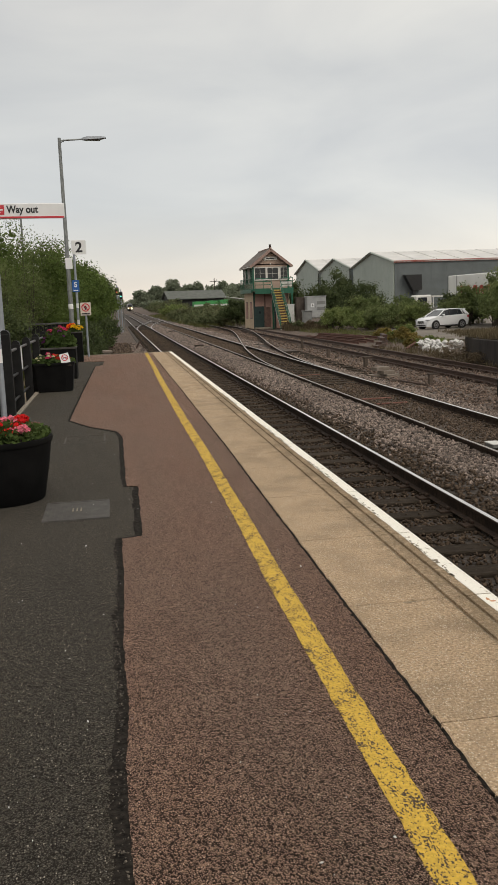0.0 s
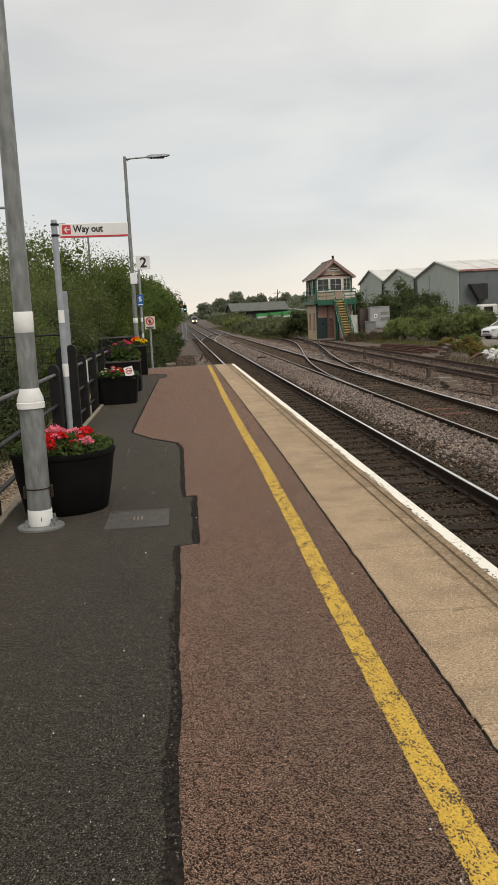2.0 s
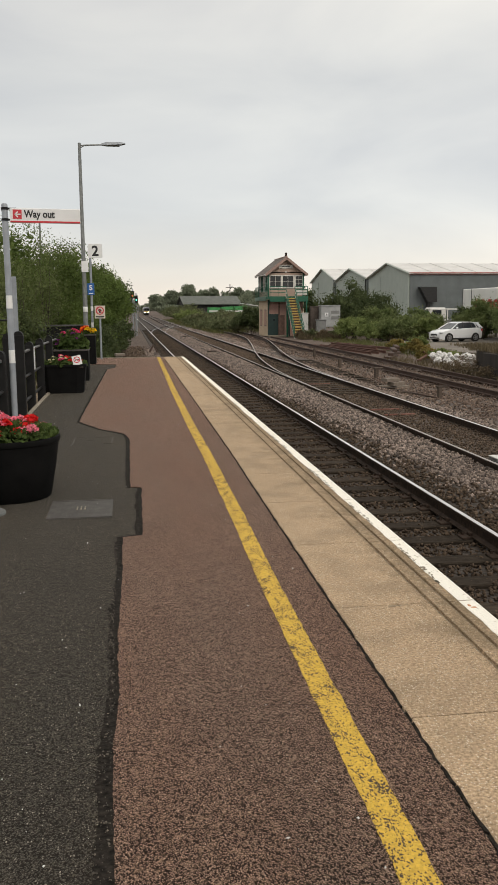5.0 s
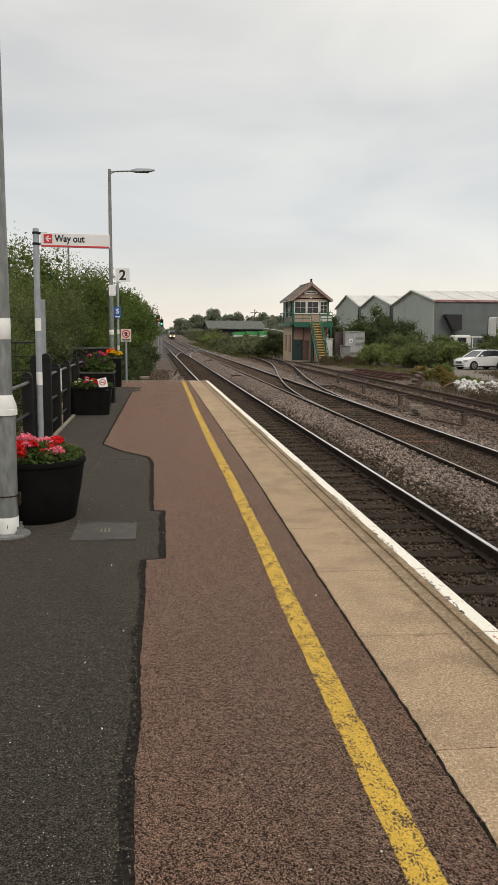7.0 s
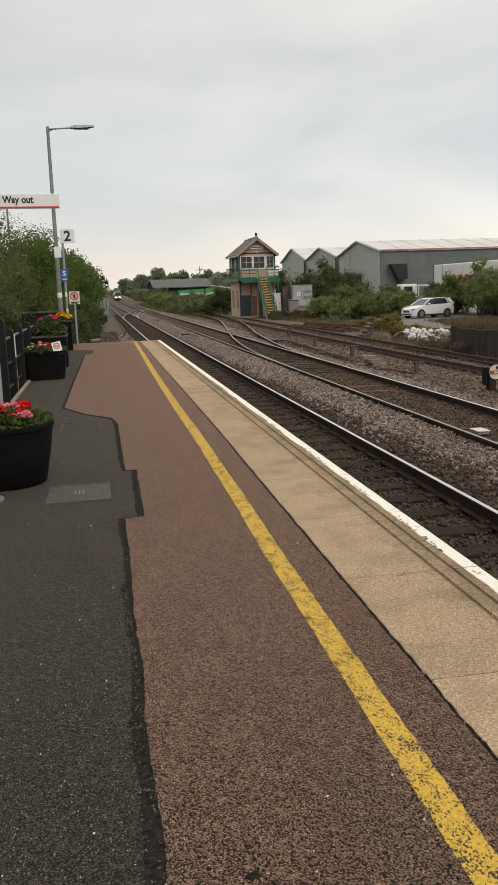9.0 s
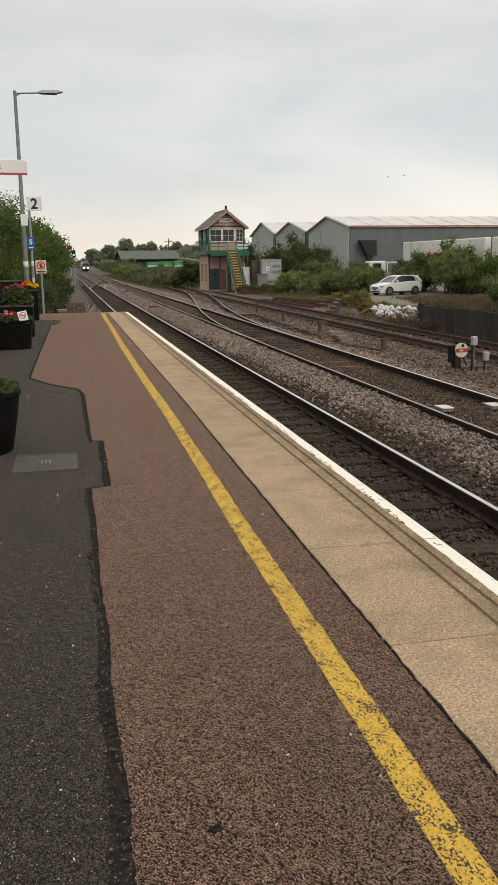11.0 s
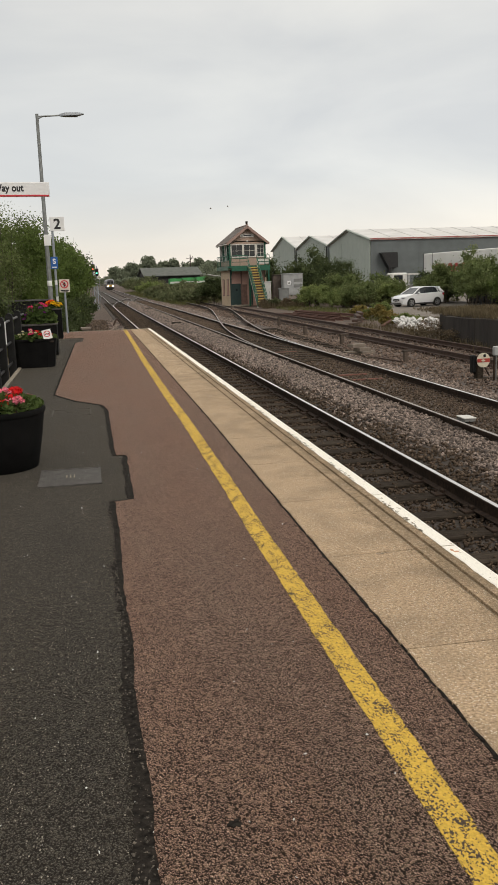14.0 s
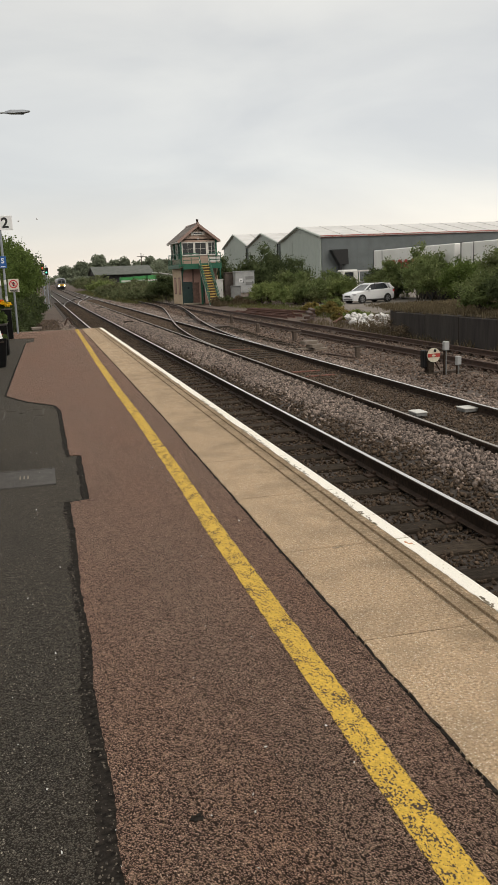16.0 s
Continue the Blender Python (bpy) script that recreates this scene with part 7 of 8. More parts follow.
# ---- trees and bushes ----
LEFT = [  # x, y, height above ground, radius, leaves, leaf size, material
    # dense low growth behind the fence, its darker leaves partly painted self-shade
    (-2.7, 5.6, 1.5, 0.7, 5000, 0.024, LEAF_DARK), (-2.75, 7.0, 1.6, 0.7, 5000, 0.024, LEAF_DARK), (-2.7, 8.4, 1.5, 0.7, 5000, 0.026, LEAF_DARK), (-2.6, 9.8, 1.7, 0.7, 5000, 0.026, LEAF_DARK), (-2.75, 11.3, 2.0, 0.8, 6000, 0.028, LEAF_DARK),
    (-2.5, 12.9, 1.7, 0.7, 5000, 0.028, LEAF_DARK), (-3.6, 12.4, 2.6, 1.0, 7000, 0.032, LEAF_TREE), (-2.75, 14.8, 2.5, 0.9, 7500, 0.03, LEAF_DARK), (-3.9, 16.0, 2.9, 1.2, 8500, 0.034, LEAF_TREE), (-4.9, 18.0, 3.0, 1.4, 8500, 0.036, LEAF_DARK),
    (-3.1, 18.2, 2.6, 1.0, 8000, 0.034, LEAF_TREE), (-3.6, 21.0, 2.9, 1.2, 8500, 0.038, LEAF_TREE), (-2.9, 23.6, 2.7, 1.1, 8500, 0.038, LEAF_DARK), (-5.2, 23.0, 3.1, 1.6, 8500, 0.042, LEAF_DARK), (-7.5, 21, 3.2, 1.9, 8000, 0.045, LEAF_DARK),
    # the wood beyond the platform end
    (-3.5, 27.8, 5.5, 1.5, 17000, 0.042, LEAF_TREE), (-2.2, 28.4, 3.3, 1.0, 10000, 0.04, LEAF_TREE), (-2.75, 31.0, 5.5, 1.5, 20000, 0.044, LEAF_TREE), (-5.2, 31.5, 6.0, 1.9, 13000, 0.05, LEAF_TREE), (-2.1, 36.0, 4.8, 1.4, 15000, 0.05, LEAF_TREE),
    (-1.78, 31.4, 5.25, 0.62, 9000, 0.042, LEAF_TREE), (-2.0, 29.6, 4.7, 0.8, 10000, 0.042, LEAF_TREE),
    (-1.5, 31.5, 2.2, 0.9, 8000, 0.042, LEAF_DARK), (-1.1, 33.5, 1.8, 0.9, 8000, 0.042, LEAF_DARK), (-1.2, 36.2, 1.9, 0.9, 8000, 0.045, LEAF_DARK), (-1.2, 39.2, 1.9, 0.9, 7500, 0.048, LEAF_DARK), (-1.3, 43.0, 1.8, 1.0, 7000, 0.05, LEAF_DARK),
    (-2.0, 42, 4.8, 1.7, 13000, 0.065, LEAF_TREE), (-1.9, 50, 5.0, 1.8, 12000, 0.08, LEAF_TREE), (-1.7, 59, 5.4, 2.0, 11000, 0.095, LEAF_TREE), (-1.6, 69, 5.7, 2.2, 10000, 0.11, LEAF_TREE), (-1.7, 80, 5.7, 2.1, 9000, 0.12, LEAF_DARK), (-1.8, 92, 6.0, 2.2, 9000, 0.14, LEAF_DARK),
    (-0.9, 48, 1.9, 1.1, 5500, 0.065, LEAF_DARK), (-0.35, 54, 2.0, 1.0, 5500, 0.07, LEAF_DARK), (-0.7, 63, 2.1, 1.2, 5000, 0.08, LEAF_DARK), (-5.5, 48, 5.5, 2.6, 8000, 0.1, LEAF_TREE), (-8.5, 34, 5.6, 2.4, 8000, 0.07, LEAF_DARK),
]
for k, (x, y, h, r, n, size, mt) in enumerate(LEFT):
    woody("tree" if h > 4 else "shrub", x, y, -1.15 if y > 27 else -0.85, r, r, h * 1.03, int(n * 0.78), size * 0.94, mt, "dense bushy green tree beside the line" if h > 4 else "dense dark green shrub behind the platform", "tree" if h > 4 else "shrub", 100 + k, 60, 0.03, 7, "trees and shrubs beside the platform", 0.22)
SAPLINGS = [  # x, y, height above ground, radius, leaves
    (-2.75, 14.2, 3.3, 0.5, 560), (-3.5, 15.2, 4.1, 0.75, 1500), (-4.3, 16.2, 4.5, 0.85, 1800), (-3.3, 17.6, 4.1, 0.7, 1500), (-4.9, 18.5, 4.9, 0.9, 1900), (-3.1, 20.0, 4.1, 0.7, 1500), (-4.2, 21.0, 4.6, 0.9, 1900),
    (-3.2, 22.8, 4.6, 0.7, 1900), (-5.6, 22.0, 5.3, 1.0, 2000), (-2.75, 25.0, 4.7, 0.7, 2000), (-4.3, 25.0, 5.3, 1.0, 2300), (-6.6, 19.0, 5.0, 1.0, 1700), (-6.0, 26.0, 5.6, 1.1, 2000), (-2.35, 27.0, 4.8, 0.55, 1900), (-1.9, 30.2, 5.1, 0.5, 1900), (-3.0, 29.0, 5.2, 0.8, 2200),
]
for k, (x, y, h, r, n) in enumerate(SAPLINGS):
    woody("birch_sapling", x, y, -0.85, r, r, h, int(n * 1.7), 0.033, LEAF_PALE, "thin birch sapling with small sparse leaves behind the platform fence", "tree", 400 + k, 34, 0.016, 9, "birch saplings", 0.26, 0.0)
BUSHES = [
    (13.0, 89.5, 3.0, 1.8, 5000, 0.14, LEAF_DARK), (11.6, 92, 1.6, 1.6, 4000, 0.13, LEAF_SCRUB), (11.0, 98, 1.3, 1.7, 4000, 0.14, LEAF_SCRUB), (11.4, 112, 1.4, 2.0, 3500, 0.16, LEAF_SCRUB), (11.0, 135, 1.7, 2.2, 3000, 0.2, LEAF_SCRUB),
    (11.2, 160, 2.6, 2.8, 2600, 0.24, LEAF_BRIGHT), (18.0, 86, 4.7, 2.0, 5000, 0.14, LEAF_DARK), (20.3, 80, 4.4, 2.2, 6000, 0.14, LEAF_DARK), (22.5, 84, 5.5, 2.6, 6500, 0.15, LEAF_DARK), (25.0, 83, 4.2, 2.4, 6000, 0.15, LEAF_DARK),
    (27.4, 77, 2.2, 2.0, 5000, 0.14, LEAF_BUSH), (22.4, 67.6, 2.0, 1.3, 5000, 0.12, LEAF_BUSH), (24.0, 66.6, 1.9, 1.2, 5000, 0.12, LEAF_BRIGHT), (20.9, 66.4, 1.8, 1.2, 5000, 0.11, LEAF_BUSH), (22.4, 74, 2.7, 2.2, 6500, 0.13, LEAF_BUSH), (25.0, 71.5, 2.6, 2.0, 6000, 0.13, LEAF_BUSH), (19.3, 71.5, 1.9, 1.5, 5500, 0.11, LEAF_BRIGHT), (20.9, 69, 1.7, 1.4, 5500, 0.11, LEAF_BRIGHT),
    (27.7, 64.4, 3.5, 1.5, 5500, 0.12, LEAF_BUSH), (28.5, 61.3, 3.5, 1.3, 5500, 0.12, LEAF_DARK), (28.2, 68.0, 3.0, 1.5, 5500, 0.12, LEAF_DARK), (28.3, 57.5, 3.7, 1.2, 5500, 0.12, LEAF_BUSH), (27.9, 66.6, 1.9, 1.3, 5000, 0.12, LEAF_BUSH), (29.4, 67.5, 2.0, 1.4, 5000, 0.12, LEAF_DARK), (25.6, 69.5, 2.0, 1.5, 5000, 0.13, LEAF_BUSH), (17.9, 68.5, 1.95, 1.25, 4500, 0.09, LEAF_BRIGHT), (19.0, 66.0, 1.3, 1.0, 3500, 0.09, LEAF_BRIGHT),
    # over the dock and behind the car
    (26.9, 65.5, 2.3, 1.2, 5000, 0.12, LEAF_BUSH), (26.9, 57.5, 4.4, 1.2, 6000, 0.11, LEAF_BUSH), (26.2, 54, 3.6, 1.5, 7000, 0.11, LEAF_BUSH), (26.5, 50, 3.4, 1.6, 7500, 0.1, LEAF_TREE), (27.2, 46, 3.8, 1.7, 7500, 0.1, LEAF_BUSH),
    (26.0, 43, 3.7, 1.9, 8500, 0.1, LEAF_BUSH), (23.5, 38.5, 2.6, 1.8, 8500, 0.09, LEAF_BUSH), (21.5, 33.5, 2.6, 1.8, 9000, 0.085, LEAF_BUSH), (19.6, 30.5, 2.6, 1.5, 9000, 0.08, LEAF_TREE), (17.0, 28.2, 2.3, 1.2, 8000, 0.075, LEAF_BUSH), (15.6, 26.2, 2.3, 1.1, 8000, 0.07, LEAF_BUSH), (15.4, 23.4, 2.6, 1.2, 9000, 0.07, LEAF_BUSH), (13.8, 23.2, 1.5, 0.8, 7000, 0.06, LEAF_DARK), (14.0, 25.2, 1.2, 0.7, 6000, 0.06, LEAF_BUSH), (18.2, 25, 2.9, 1.5, 9000, 0.075, LEAF_BUSH), (24.6, 52, 3.4, 1.4, 6500, 0.1, LEAF_BUSH), (24.9, 47.5, 3.3, 1.4, 7000, 0.1, LEAF_TREE), (23.5, 28, 3.2, 2.0, 7000, 0.09, LEAF_BUSH), (18.6, 32.0, 1.5, 1.2, 6000, 0.075, LEAF_BUSH), (20.6, 36.6, 2.0, 1.4, 6000, 0.085, LEAF_DARK), (22.6, 41.0, 2.2, 1.5, 6000, 0.09, LEAF_BUSH), (13.9, 21.2, 1.2, 0.8, 5000, 0.05, LEAF_DARK),
]
for k, (x, y, h, r, n, size, mt) in enumerate(BUSHES):
    on_dock = x > 13.1 and y < 34
    woody("bush", x, y, -0.14 if on_dock else -1.15, r, r, h, int(n * 0.92), size * 0.61, mt, "dense green bush growing over the old dock" if on_dock else "dense green bush of buddleia and bramble", "bush", 200 + k, 60, 0.03, 7, "trackside bushes", 0.24)


def far_wood(name, spots, leaves, size, material, seed, label):
    """A distant belt of trees as one piece: many clumps of leaves on an uneven skyline."""
    rs_ = np.random.default_rng(seed)
    cl = []
    for x, y, h, r in spots:
        cl += clumps_for(x, y, -1.1, r, r, h, 34, rs_, 0.3)
    p_ = crown_points(cl, leaves, rs_, 0.4, 0.05)
    p_[:, 2] = np.maximum(p_[:, 2], -1.0)
    return tagged(quads(name, leaves_at(p_, size, rs_), material), label, kind="stuff")


# leaf colour lightened and greyed to carry the haze of distance
LEAF_HAZED = leafy("haze_paled_leaves", (0.155, 0.18, 0.125), (0.25, 0.275, 0.19), 0.5)
rs = np.random.default_rng(77)
FAR = [(14.2, 400, 9.6, 5.0), (19.7, 398, 10.4, 4.8), (27, 400, 13.4, 6.7), (32, 404, 8.8, 4.2), (35.6, 402, 10.6, 4.3), (39.5, 402, 12.0, 4.6), (46.2, 402, 11.2, 4.1), (52.4, 402, 11.6, 4.8), (57.8, 402, 10.9, 5.0), (64, 405, 9.5, 6.0), (72, 405, 10, 7.2), (84, 405, 11, 8.4), (96, 405, 10, 9.6), (22, 396, 6, 6.0), (43, 400, 7, 6.0)]
FAR += [(110 + 14 * k, 400 + 8 * rs.random(), 8 + 5 * rs.random(), 8) for k in range(14)]
FAR += [(-8 - 9 * k, 380 + 20 * rs.random(), 9 + 6 * rs.random(), 8) for k in range(14)]
far_wood("far_wood", FAR[:15] + [(16.5 + 6 * k, 372, 4.2, 5) for k in range(9)], 80000, 0.7, LEAF_HAZED, 5, "dark belt of distant trees on the horizon")
far_wood("far_wood", FAR[15:], 18000, 0.9, LEAF_HAZED, 9, "distant trees beyond the fields")
NEARER = [(-3.5 - 1.2 * rs.random(), 108 + 12 * k, 5.0 + 1.2 * rs.random(), 3.0) for k in range(16)] + [(12.8 + 0.012 * (12 * k), 172 + 12 * k, 2.6 + 0.9 * rs.random(), 2.6) for k in range(14)]
far_wood("lineside_hedge", NEARER, 34000, 0.27, LEAF_SCRUB, 6, "overgrown hedges along the line into the distance")
SCRUB = [(10.2 + 0.03 * (y - 96) + 5.5 * rs.random(), y, 0.7 + 0.9 * rs.random(), 2.2 + rs.random()) for y in range(98, 260, 5)] + [(14 + 8 * rs.random(), y, 1.0 + 1.3 * rs.random(), 3.0) for y in range(100, 200, 6)]
far_wood("lineside_scrub", SCRUB, 45000, 0.23, LEAF_SCRUB, 12, "low green scrub and bramble beside the far line")
SKY_EAST = [(30 + 8 * k, 230 + 10 * rs.random(), 5 + 2.5 * rs.random(), 6) for k in range(16)]
far_wood("far_wood", [(-60 + 9 * k, 880, 7 + 5 * rs.random(), 8) for k in range(16)], 9000, 1.1, LEAF_HAZED, 18, "hazy belt of trees where the line meets the horizon")
far_wood("far_wood", SKY_EAST, 14000, 0.5, LEAF_HAZED, 8, "dark belt of trees behind the sheds")

tufts("trackside_grass", 15.4, 18.6, 44, 70, -1.19, 5000, 0.32, GRASS, 31, "rough green and straw grass by the sidings")
tufts("trackside_grass", 9.4, 12.6, 88, 130, -1.19, 3000, 0.5, GRASS, 32, "rough grass beyond the points")
tufts("trackside_grass", 8.6, 16, 92, 210, -1.19, 14000, 0.6, GRASS, 42, "rough green grass along the far line")
tufts("dry_weeds", 12.45, 14.6, 20, 42, -1.19, 2600, 0.36, DRY_GRASS, 33, "dead brown weeds along the siding")
tufts("dry_weeds", 14.8, 18.6, 71.5, 74.6, -1.19, 2600, 0.62, DRY_GRASS, 47, "tall dead weeds in front of the grey cabinets")
for k, (x, y, h, r, mt) in enumerate(((15.0, 73.6, 0.75, 0.7, DRY_BRAMBLE), (15.9, 72.8, 0.9, 0.8, LEAF_SCRUB), (16.9, 72.4, 0.8, 0.7, DRY_BRAMBLE), (17.9, 73.0, 0.9, 0.8, LEAF_SCRUB))):
    woody("weed_clump", x, y, -1.19, r, r, h, 1500, 0.07, mt, "brown and green weeds in front of the grey cabinets", "weed", 350 + k, 30, 0.012, 9, "weeds by the signal box", 0.26, 0.0)
tufts("dry_weeds", 12.2, 12.9, 12, 31, -1.19, 700, 0.4, DRY_GRASS, 45, "tall dead weeds against the dock wall")
tufts("dry_grass", 12.9, 13.5, 10, 31, -0.16, 5200, 0.26, DRY_GRASS, 46, "dry brown grass hanging over the edge of the dock")
for k, (x, y, h, r) in enumerate(((12.75, 30.3, 0.95, 0.6), (12.9, 31.9, 0.6, 0.6), (12.6, 28.6, 0.6, 0.45))):
    woody("bramble", x, y, -1.19, r, r, h, 1000, 0.03, DRY_BRAMBLE, "tangled brown bramble at the end of the dock wall", "bramble", 330 + k, 30, 0.009, 16, "brambles by the dock", 0.3, 0.0)
tufts("dry_grass", 13.3, 19.0, 18, 34, -0.12, 24000, 0.17, DRY_GRASS, 34, "dry brown grass on top of the dock")
for k, (x, y, h, r) in enumerate(((16.6, 48.0, 0.8, 0.8), (17.5, 50.2, 0.9, 0.9), (16.9, 51.8, 0.7, 0.8), (15.2, 39.5, 0.7, 0.7), (14.9, 41.2, 0.6, 0.6))):
    woody("ragwort", x, y, -1.19, r, r, h, 3500, 0.06, RAGWORT if k % 2 == 0 else LEAF_BRIGHT, "yellow flowering weed clump beside the sidings", "weed", 300 + k, 30, 0.012, 5, "flowering weeds", 0.25)
tufts("bank_grass", -3.4, -2.0, 9, 26, -0.5, 3500, 0.3, GRASS, 37, "rough grass behind the platform fence")
tufts("cess_grass", -2.6, -0.7, 27, 75, -1.18, 7000, 0.3, GRASS, 38, "rough grass beyond the platform end")
tufts("yard_edge_grass", 20, 30, 66, 72, -1.05, 4000, 0.5, GRASS, 39, "rough grass at the back of the yard")
GRAVEL = surface("tan_gravel", (0.16, 0.12, 0.08), (0.34, 0.27, 0.19), 30.0, 0.95, bump=0.9, specks=(45.0, (0.42, 0.36, 0.28), 0.4))
setting("gravel_bank", Shape().add([(-1.28, -14, -0.10), (-1.28, 26.2, -0.10), (-2.0, 26.2, -0.36), (-2.0, -14, -0.36), (-4.6, -14, -0.88), (-4.6, 26.2, -0.88), (-1.28, 26.2, -1.3), (-1.28, -14, -1.3)],
                                   [(0, 1, 2, 3), (3, 2, 5, 4), (0, 7, 6, 1)]), GRAVEL, "tan gravel bank behind the platform")
ballast("loose_gravel", -1.95, -1.29, 2, 14, 3500, 0.03, surface("tan_stone", (0.2, 0.15, 0.1), (0.42, 0.34, 0.25), 40.0, 0.9, island=0.35, bump=0.2), 9, "loose tan gravel at the foot of the fence", -0.20, 0.0)
# small litter and pale chips on the platform
rs = np.random.default_rng(15)
n = 260
cxy = np.column_stack([-1.15 + 2.2 * rs.random(n), 1.6 + 12 * rs.random(n) ** 1.5, np.full(n, 0.008)])
tagged(solids("pale_chips", cxy, 0.003 + 0.006 * rs.random(n) ** 3, WHITE_BAND, rs, 0.5), "loose pale stone chips on the platform", kind="stuff")
ns = 700
ys_ = 1.5 + 3.8 * rs.random(ns) ** 1.6
sxy = np.column_stack([np.interp(ys_, (1.9, 2.35, 2.75, 3.4, 3.95), (0.08, 0.088, 0.072, 0.086, 0.064)) - 0.006 - 0.055 * rs.random(ns) * np.clip(3.6 - ys_, 0.5, 1), ys_, np.full(ns, 0.004)])
tagged(solids("seam_chips", sxy, 0.003 + 0.006 * rs.random(ns) ** 2, surface("grey_chip", (0.03, 0.026, 0.021), (0.16, 0.135, 0.105), 40.0, 0.9, island=0.6), rs, 0.6), "loose grey chips stuck in the tar seam", kind="stuff")
t = thing("tar_spot", pose(0.292, 2.04, 0.0062), "small black tar spot on the red surfacing", "stain")
part("spot", Shape().prism([(0.018 * math.cos(a) * k, 0.018 * math.sin(a) * k) for a, k in zip(np.linspace(0, 2 * math.pi, 14)[:-1], (1, 0.7, 1.2, 0.9, 0.6, 1.1, 1, 1.4, 0.8, 1, 0.6, 1.2, 0.9))], -0.004, 0.003), TAR, t)


# ---- the approaching train ----
TRAIN_PALE = surface("pale_train_paint", (0.10, 0.105, 0.115), (0.14, 0.145, 0.155), 1.0, 0.35, bump=0, coat=0.3)
TRAIN_YELLOW = surface("yellow_train_front", (0.36, 0.22, 0.03), (0.42, 0.26, 0.035), 2.0, 0.4, bump=0)
TRAIN_DARK = surface("dark_underframe", (0.015, 0.014, 0.013), (0.03, 0.028, 0.026), 3.0, 0.8)
HEADLAMP = glowing("headlamp", (1.0, 0.86, 0.58), 9.0)


def diesel_train():
    t = thing("diesel_train", pose(0, 0, 0), "pale diesel multiple unit with lit headlamps approaching along the line", "train")
    for k in range(3):
        y = 21.0 * k
        s = Shape()
        sec = [(-1.30, 0.85), (-1.38, 1.2), (-1.40, 2.3), (-1.28, 3.2), (-0.85, 3.68), (0.85, 3.68), (1.28, 3.2), (1.40, 2.3), (1.38, 1.2), (1.30, 0.85)]
        vs = []
        for yy, sc, dz in ((y, 0.86, -0.12), (y + 0.5, 0.97, -0.02), (y + 1.1, 1.0, 0), (y + 19.9, 1.0, 0), (y + 20.4, 0.97, 0)):
            vs += [(a * sc, yy, b * (1 if b < 2 else sc ** 0.3) + dz * (b > 2)) for a, b in sec]
        n_ = len(sec)
        s.add(vs, [(j * n_ + i, j * n_ + (i + 1) % n_, (j + 1) * n_ + (i + 1) % n_, (j + 1) * n_ + i) for j in range(4) for i in range(n_)] + [tuple(range(n_)), tuple(range(4 * n_, 5 * n_))[::-1]])
        part("car_body", s, TRAIN_PALE, t, smooth=True)
        for side in (-1, 1):
            part("window_band", Shape().box((side * 1.395, y + 10.3, 2.25), (0.03, 17.5, 0.85), bevel=0.01), PANE, t)
            part("door", Shape().box((side * 1.40, y + 5.5, 1.95), (0.03, 1.3, 2.0), bevel=0.01).box((side * 1.40, y + 15, 1.95), (0.03, 1.3, 2.0), bevel=0.01), TRAIN_DARK, t)
        for yy in (y + 3.2, y + 17.2):
            part("bogie", Shape().box((0, yy, 0.55), (2.2, 3.4, 0.5), bevel=0.05).tube((-0.8, yy - 1.2, 0.42), (0.8, yy - 1.2, 0.42), 0.42, n=14).tube((-0.8, yy + 1.2, 0.42), (0.8, yy + 1.2, 0.42), 0.42, n=14), TRAIN_DARK, t)
        part("underframe", Shape().box((0, y + 10.2, 0.6), (2.4, 9, 0.5), bevel=0.05), TRAIN_DARK, t)
    part("yellow_front", Shape().box((0, -0.03, 1.42), (2.2, 0.1, 0.6), bevel=0.04), TRAIN_YELLOW, t, "yellow warning panel")
    part("windscreen", Shape().box((-0.55, 0.02, 2.5), (0.95, 0.1, 0.85), bevel=0.04).box((0.55, 0.02, 2.5), (0.95, 0.1, 0.85), bevel=0.04), PANE, t)
    part("destination_blind", Shape().box((0, 0.05, 3.2), (0.9, 0.1, 0.25)), TRAIN_DARK, t)
    for s_ in (-1, 1):
        part("headlamp", Shape().tube((0.82 * s_, -0.13, 1.25), (0.82 * s_, -0.05, 1.25), 0.22, n=16), HEADLAMP, t, "bright headlamp")
    part("buffer_beam", Shape().box((0, -0.1, 0.85), (2.3, 0.3, 0.28), bevel=0.03).tube((0, -0.6, 0.85), (0, 0, 0.85), 0.14, n=10), TRAIN_DARK, t)
    part("skirt", Shape().box((0, -0.05, 0.5), (2.2, 0.15, 0.5), bevel=0.03), TRAIN_DARK, t)
    return t


train = diesel_train()


BIRD_GREY = surface("grey_plumage", (0.55, 0.54, 0.52), (0.72, 0.71, 0.69), 30.0, 0.8, bump=0.1)


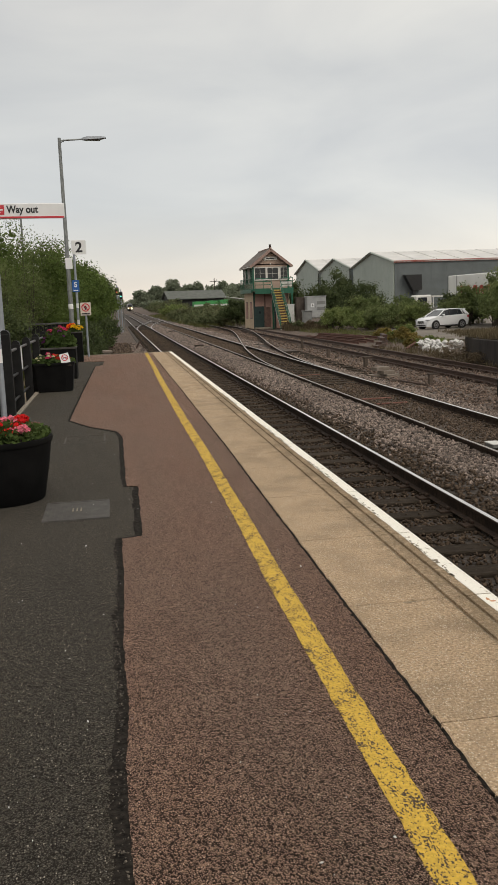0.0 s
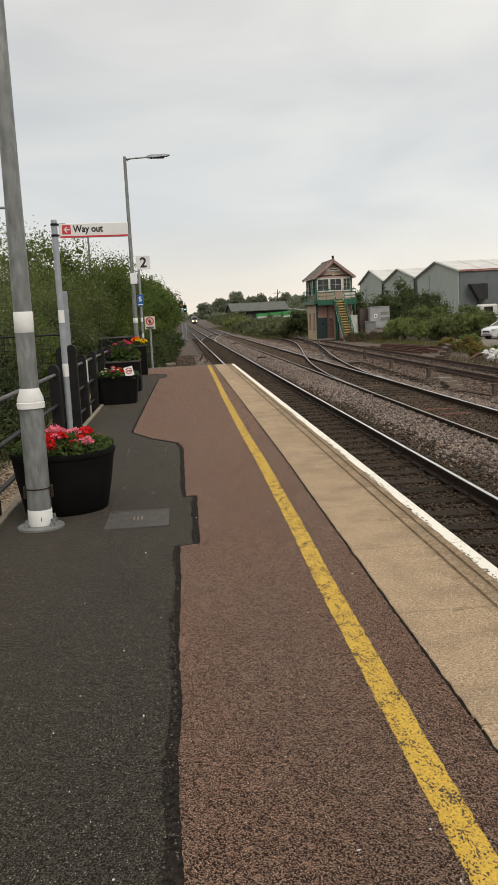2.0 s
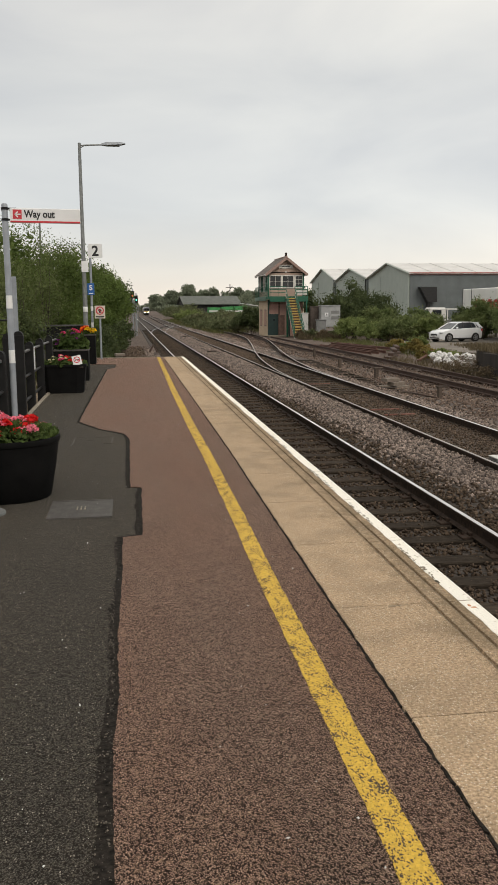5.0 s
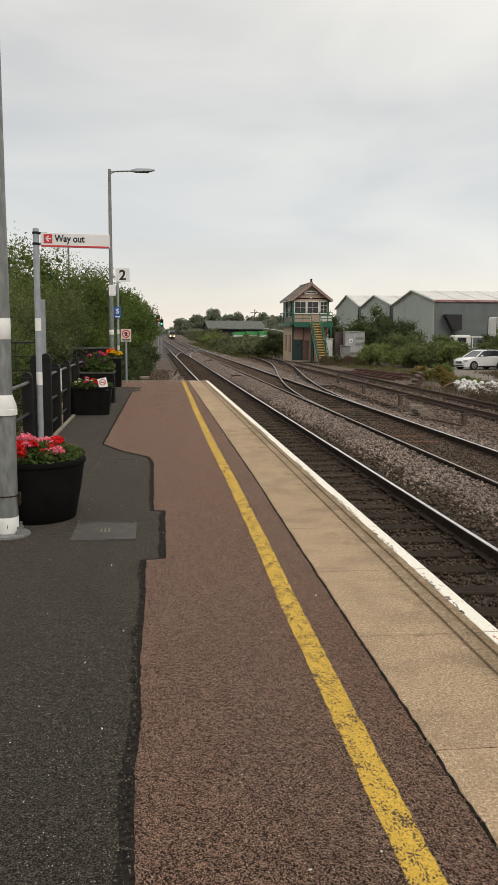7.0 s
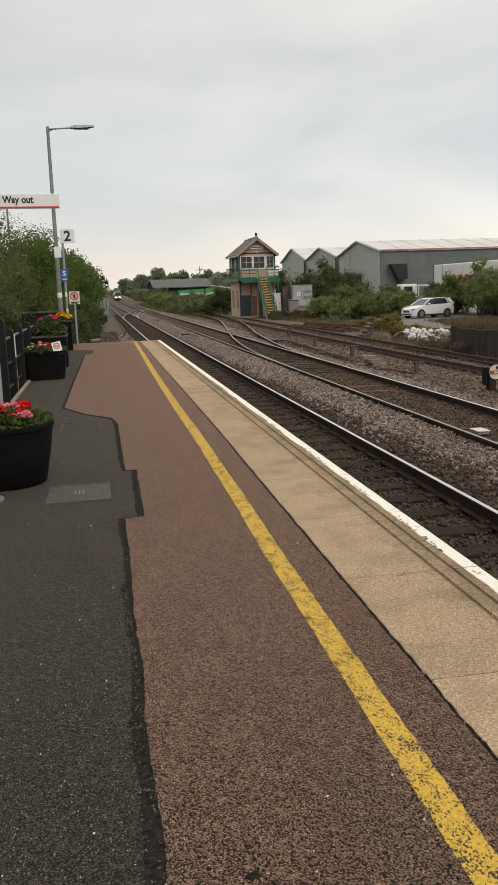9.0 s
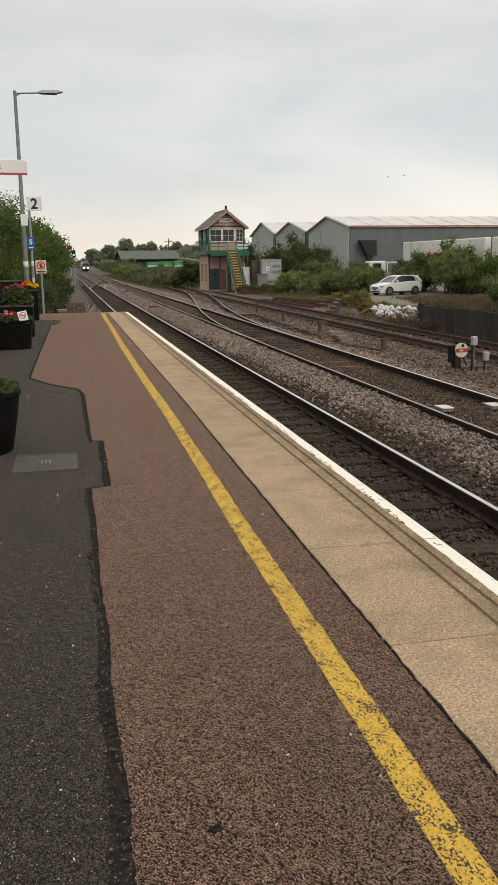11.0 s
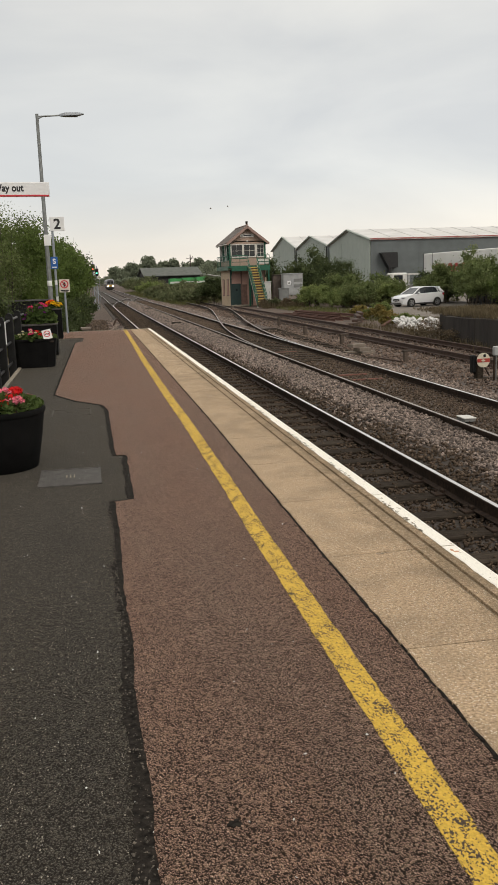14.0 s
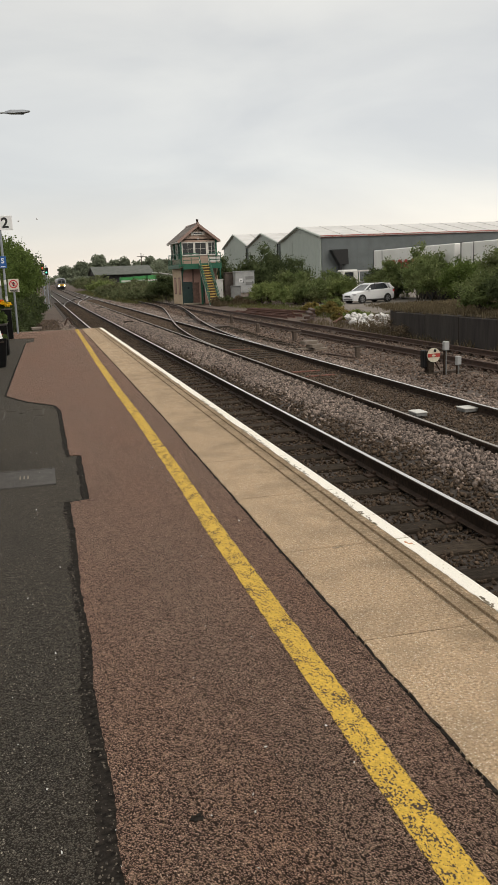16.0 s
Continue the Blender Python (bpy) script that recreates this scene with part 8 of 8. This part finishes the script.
def small_bird():
    t = thing("bird", pose(0, 0, 0), "small pale grey bird flying across the sky", "bird")
    part("body", Shape().lathe((0, 0, 0), [(0.004, -0.09), (0.022, -0.05), (0.028, 0.0), (0.02, 0.05), (0.006, 0.08)], 10), BIRD_GREY, t, smooth=True).matrix_basis = pose(0, 0, 0, 0, 90, 0)
    for s_ in (-1, 1):
        part("wing", Shape().add([(-0.03, 0, 0.01), (0.03, 0, 0.01), (0.05, s_ * 0.15, 0.06), (0.02, s_ * 0.16, 0.06), (-0.03, 0, 0.0), (0.03, 0, 0.0), (0.05, s_ * 0.15, 0.055), (0.02, s_ * 0.16, 0.055)],
                                 [(0, 1, 2, 3), (7, 6, 5, 4), (0, 4, 5, 1), (1, 5, 6, 2), (2, 6, 7, 3), (3, 7, 4, 0)]), BIRD_GREY, t)
    return t


bird = small_bird()
mate = small_bird()


def flying_insect():
    t = thing("insect", pose(-7, 3.6, 3.2), "tiny pale grey insect darting across the sky", "insect")
    part("body", Shape().lathe((0, 0, 0), [(0.001, -0.011), (0.0035, -0.006), (0.004, 0.0), (0.0035, 0.006), (0.001, 0.009)], 8), BIRD_GREY, t, smooth=True).matrix_basis = pose(0, 0, 0, 0, 90, 0)
    for s_ in (-1, 1):
        part("wing", Shape().prism([(-0.006, 0.002 * s_), (0.005, 0.002 * s_), (0.001, 0.013 * s_), (-0.006, 0.011 * s_)][::s_], 0.003, 0.0036), BIRD_GREY, t)
    return t


insect = flying_insect()


def motions():
    rows = []
    for t_ in range(0, 17, 2):
        y = 455 - 10.5 * t_
        rows.append((t_, pose(far_line(y), y, RAIL, 0, 0, -0.43)))
    walk(train, rows)
    walk(bird, [(t_, pose(75.65 - 4.78 * t_, 60, 11.39 - 0.368 * t_, 0, 12 * math.sin(t_ * 2.1), 180)) for t_ in range(0, 17)])
    walk(mate, [(t_, pose(76.85 - 4.78 * t_, 60, 11.5 - 0.368 * t_, 0, 12 * math.sin(t_ * 1.7 + 1), 180)) for t_ in range(0, 17)])
    # it darts past from the fence towards the line, then away over the tracks
    dart = [(0, -6.0, 3.1), (3, -6.2, 3.2), (5.6, -5.2, 3.1), (6.1, -2.35, 2.66), (6.3, -0.98, 2.47), (6.4, -0.45, 2.42), (6.5, 0.03, 2.408), (6.6, 0.507, 2.42), (6.7, 1.165, 2.465), (6.8, 1.85, 2.52), (7.0, 3.1, 2.7), (8, 6.5, 3.3), (11, 9.0, 4.0), (16, 10.0, 4.4)]
    walk(insect, [(t_, pose(x, 3.6, z)) for t_, x, z in dart])


motions()
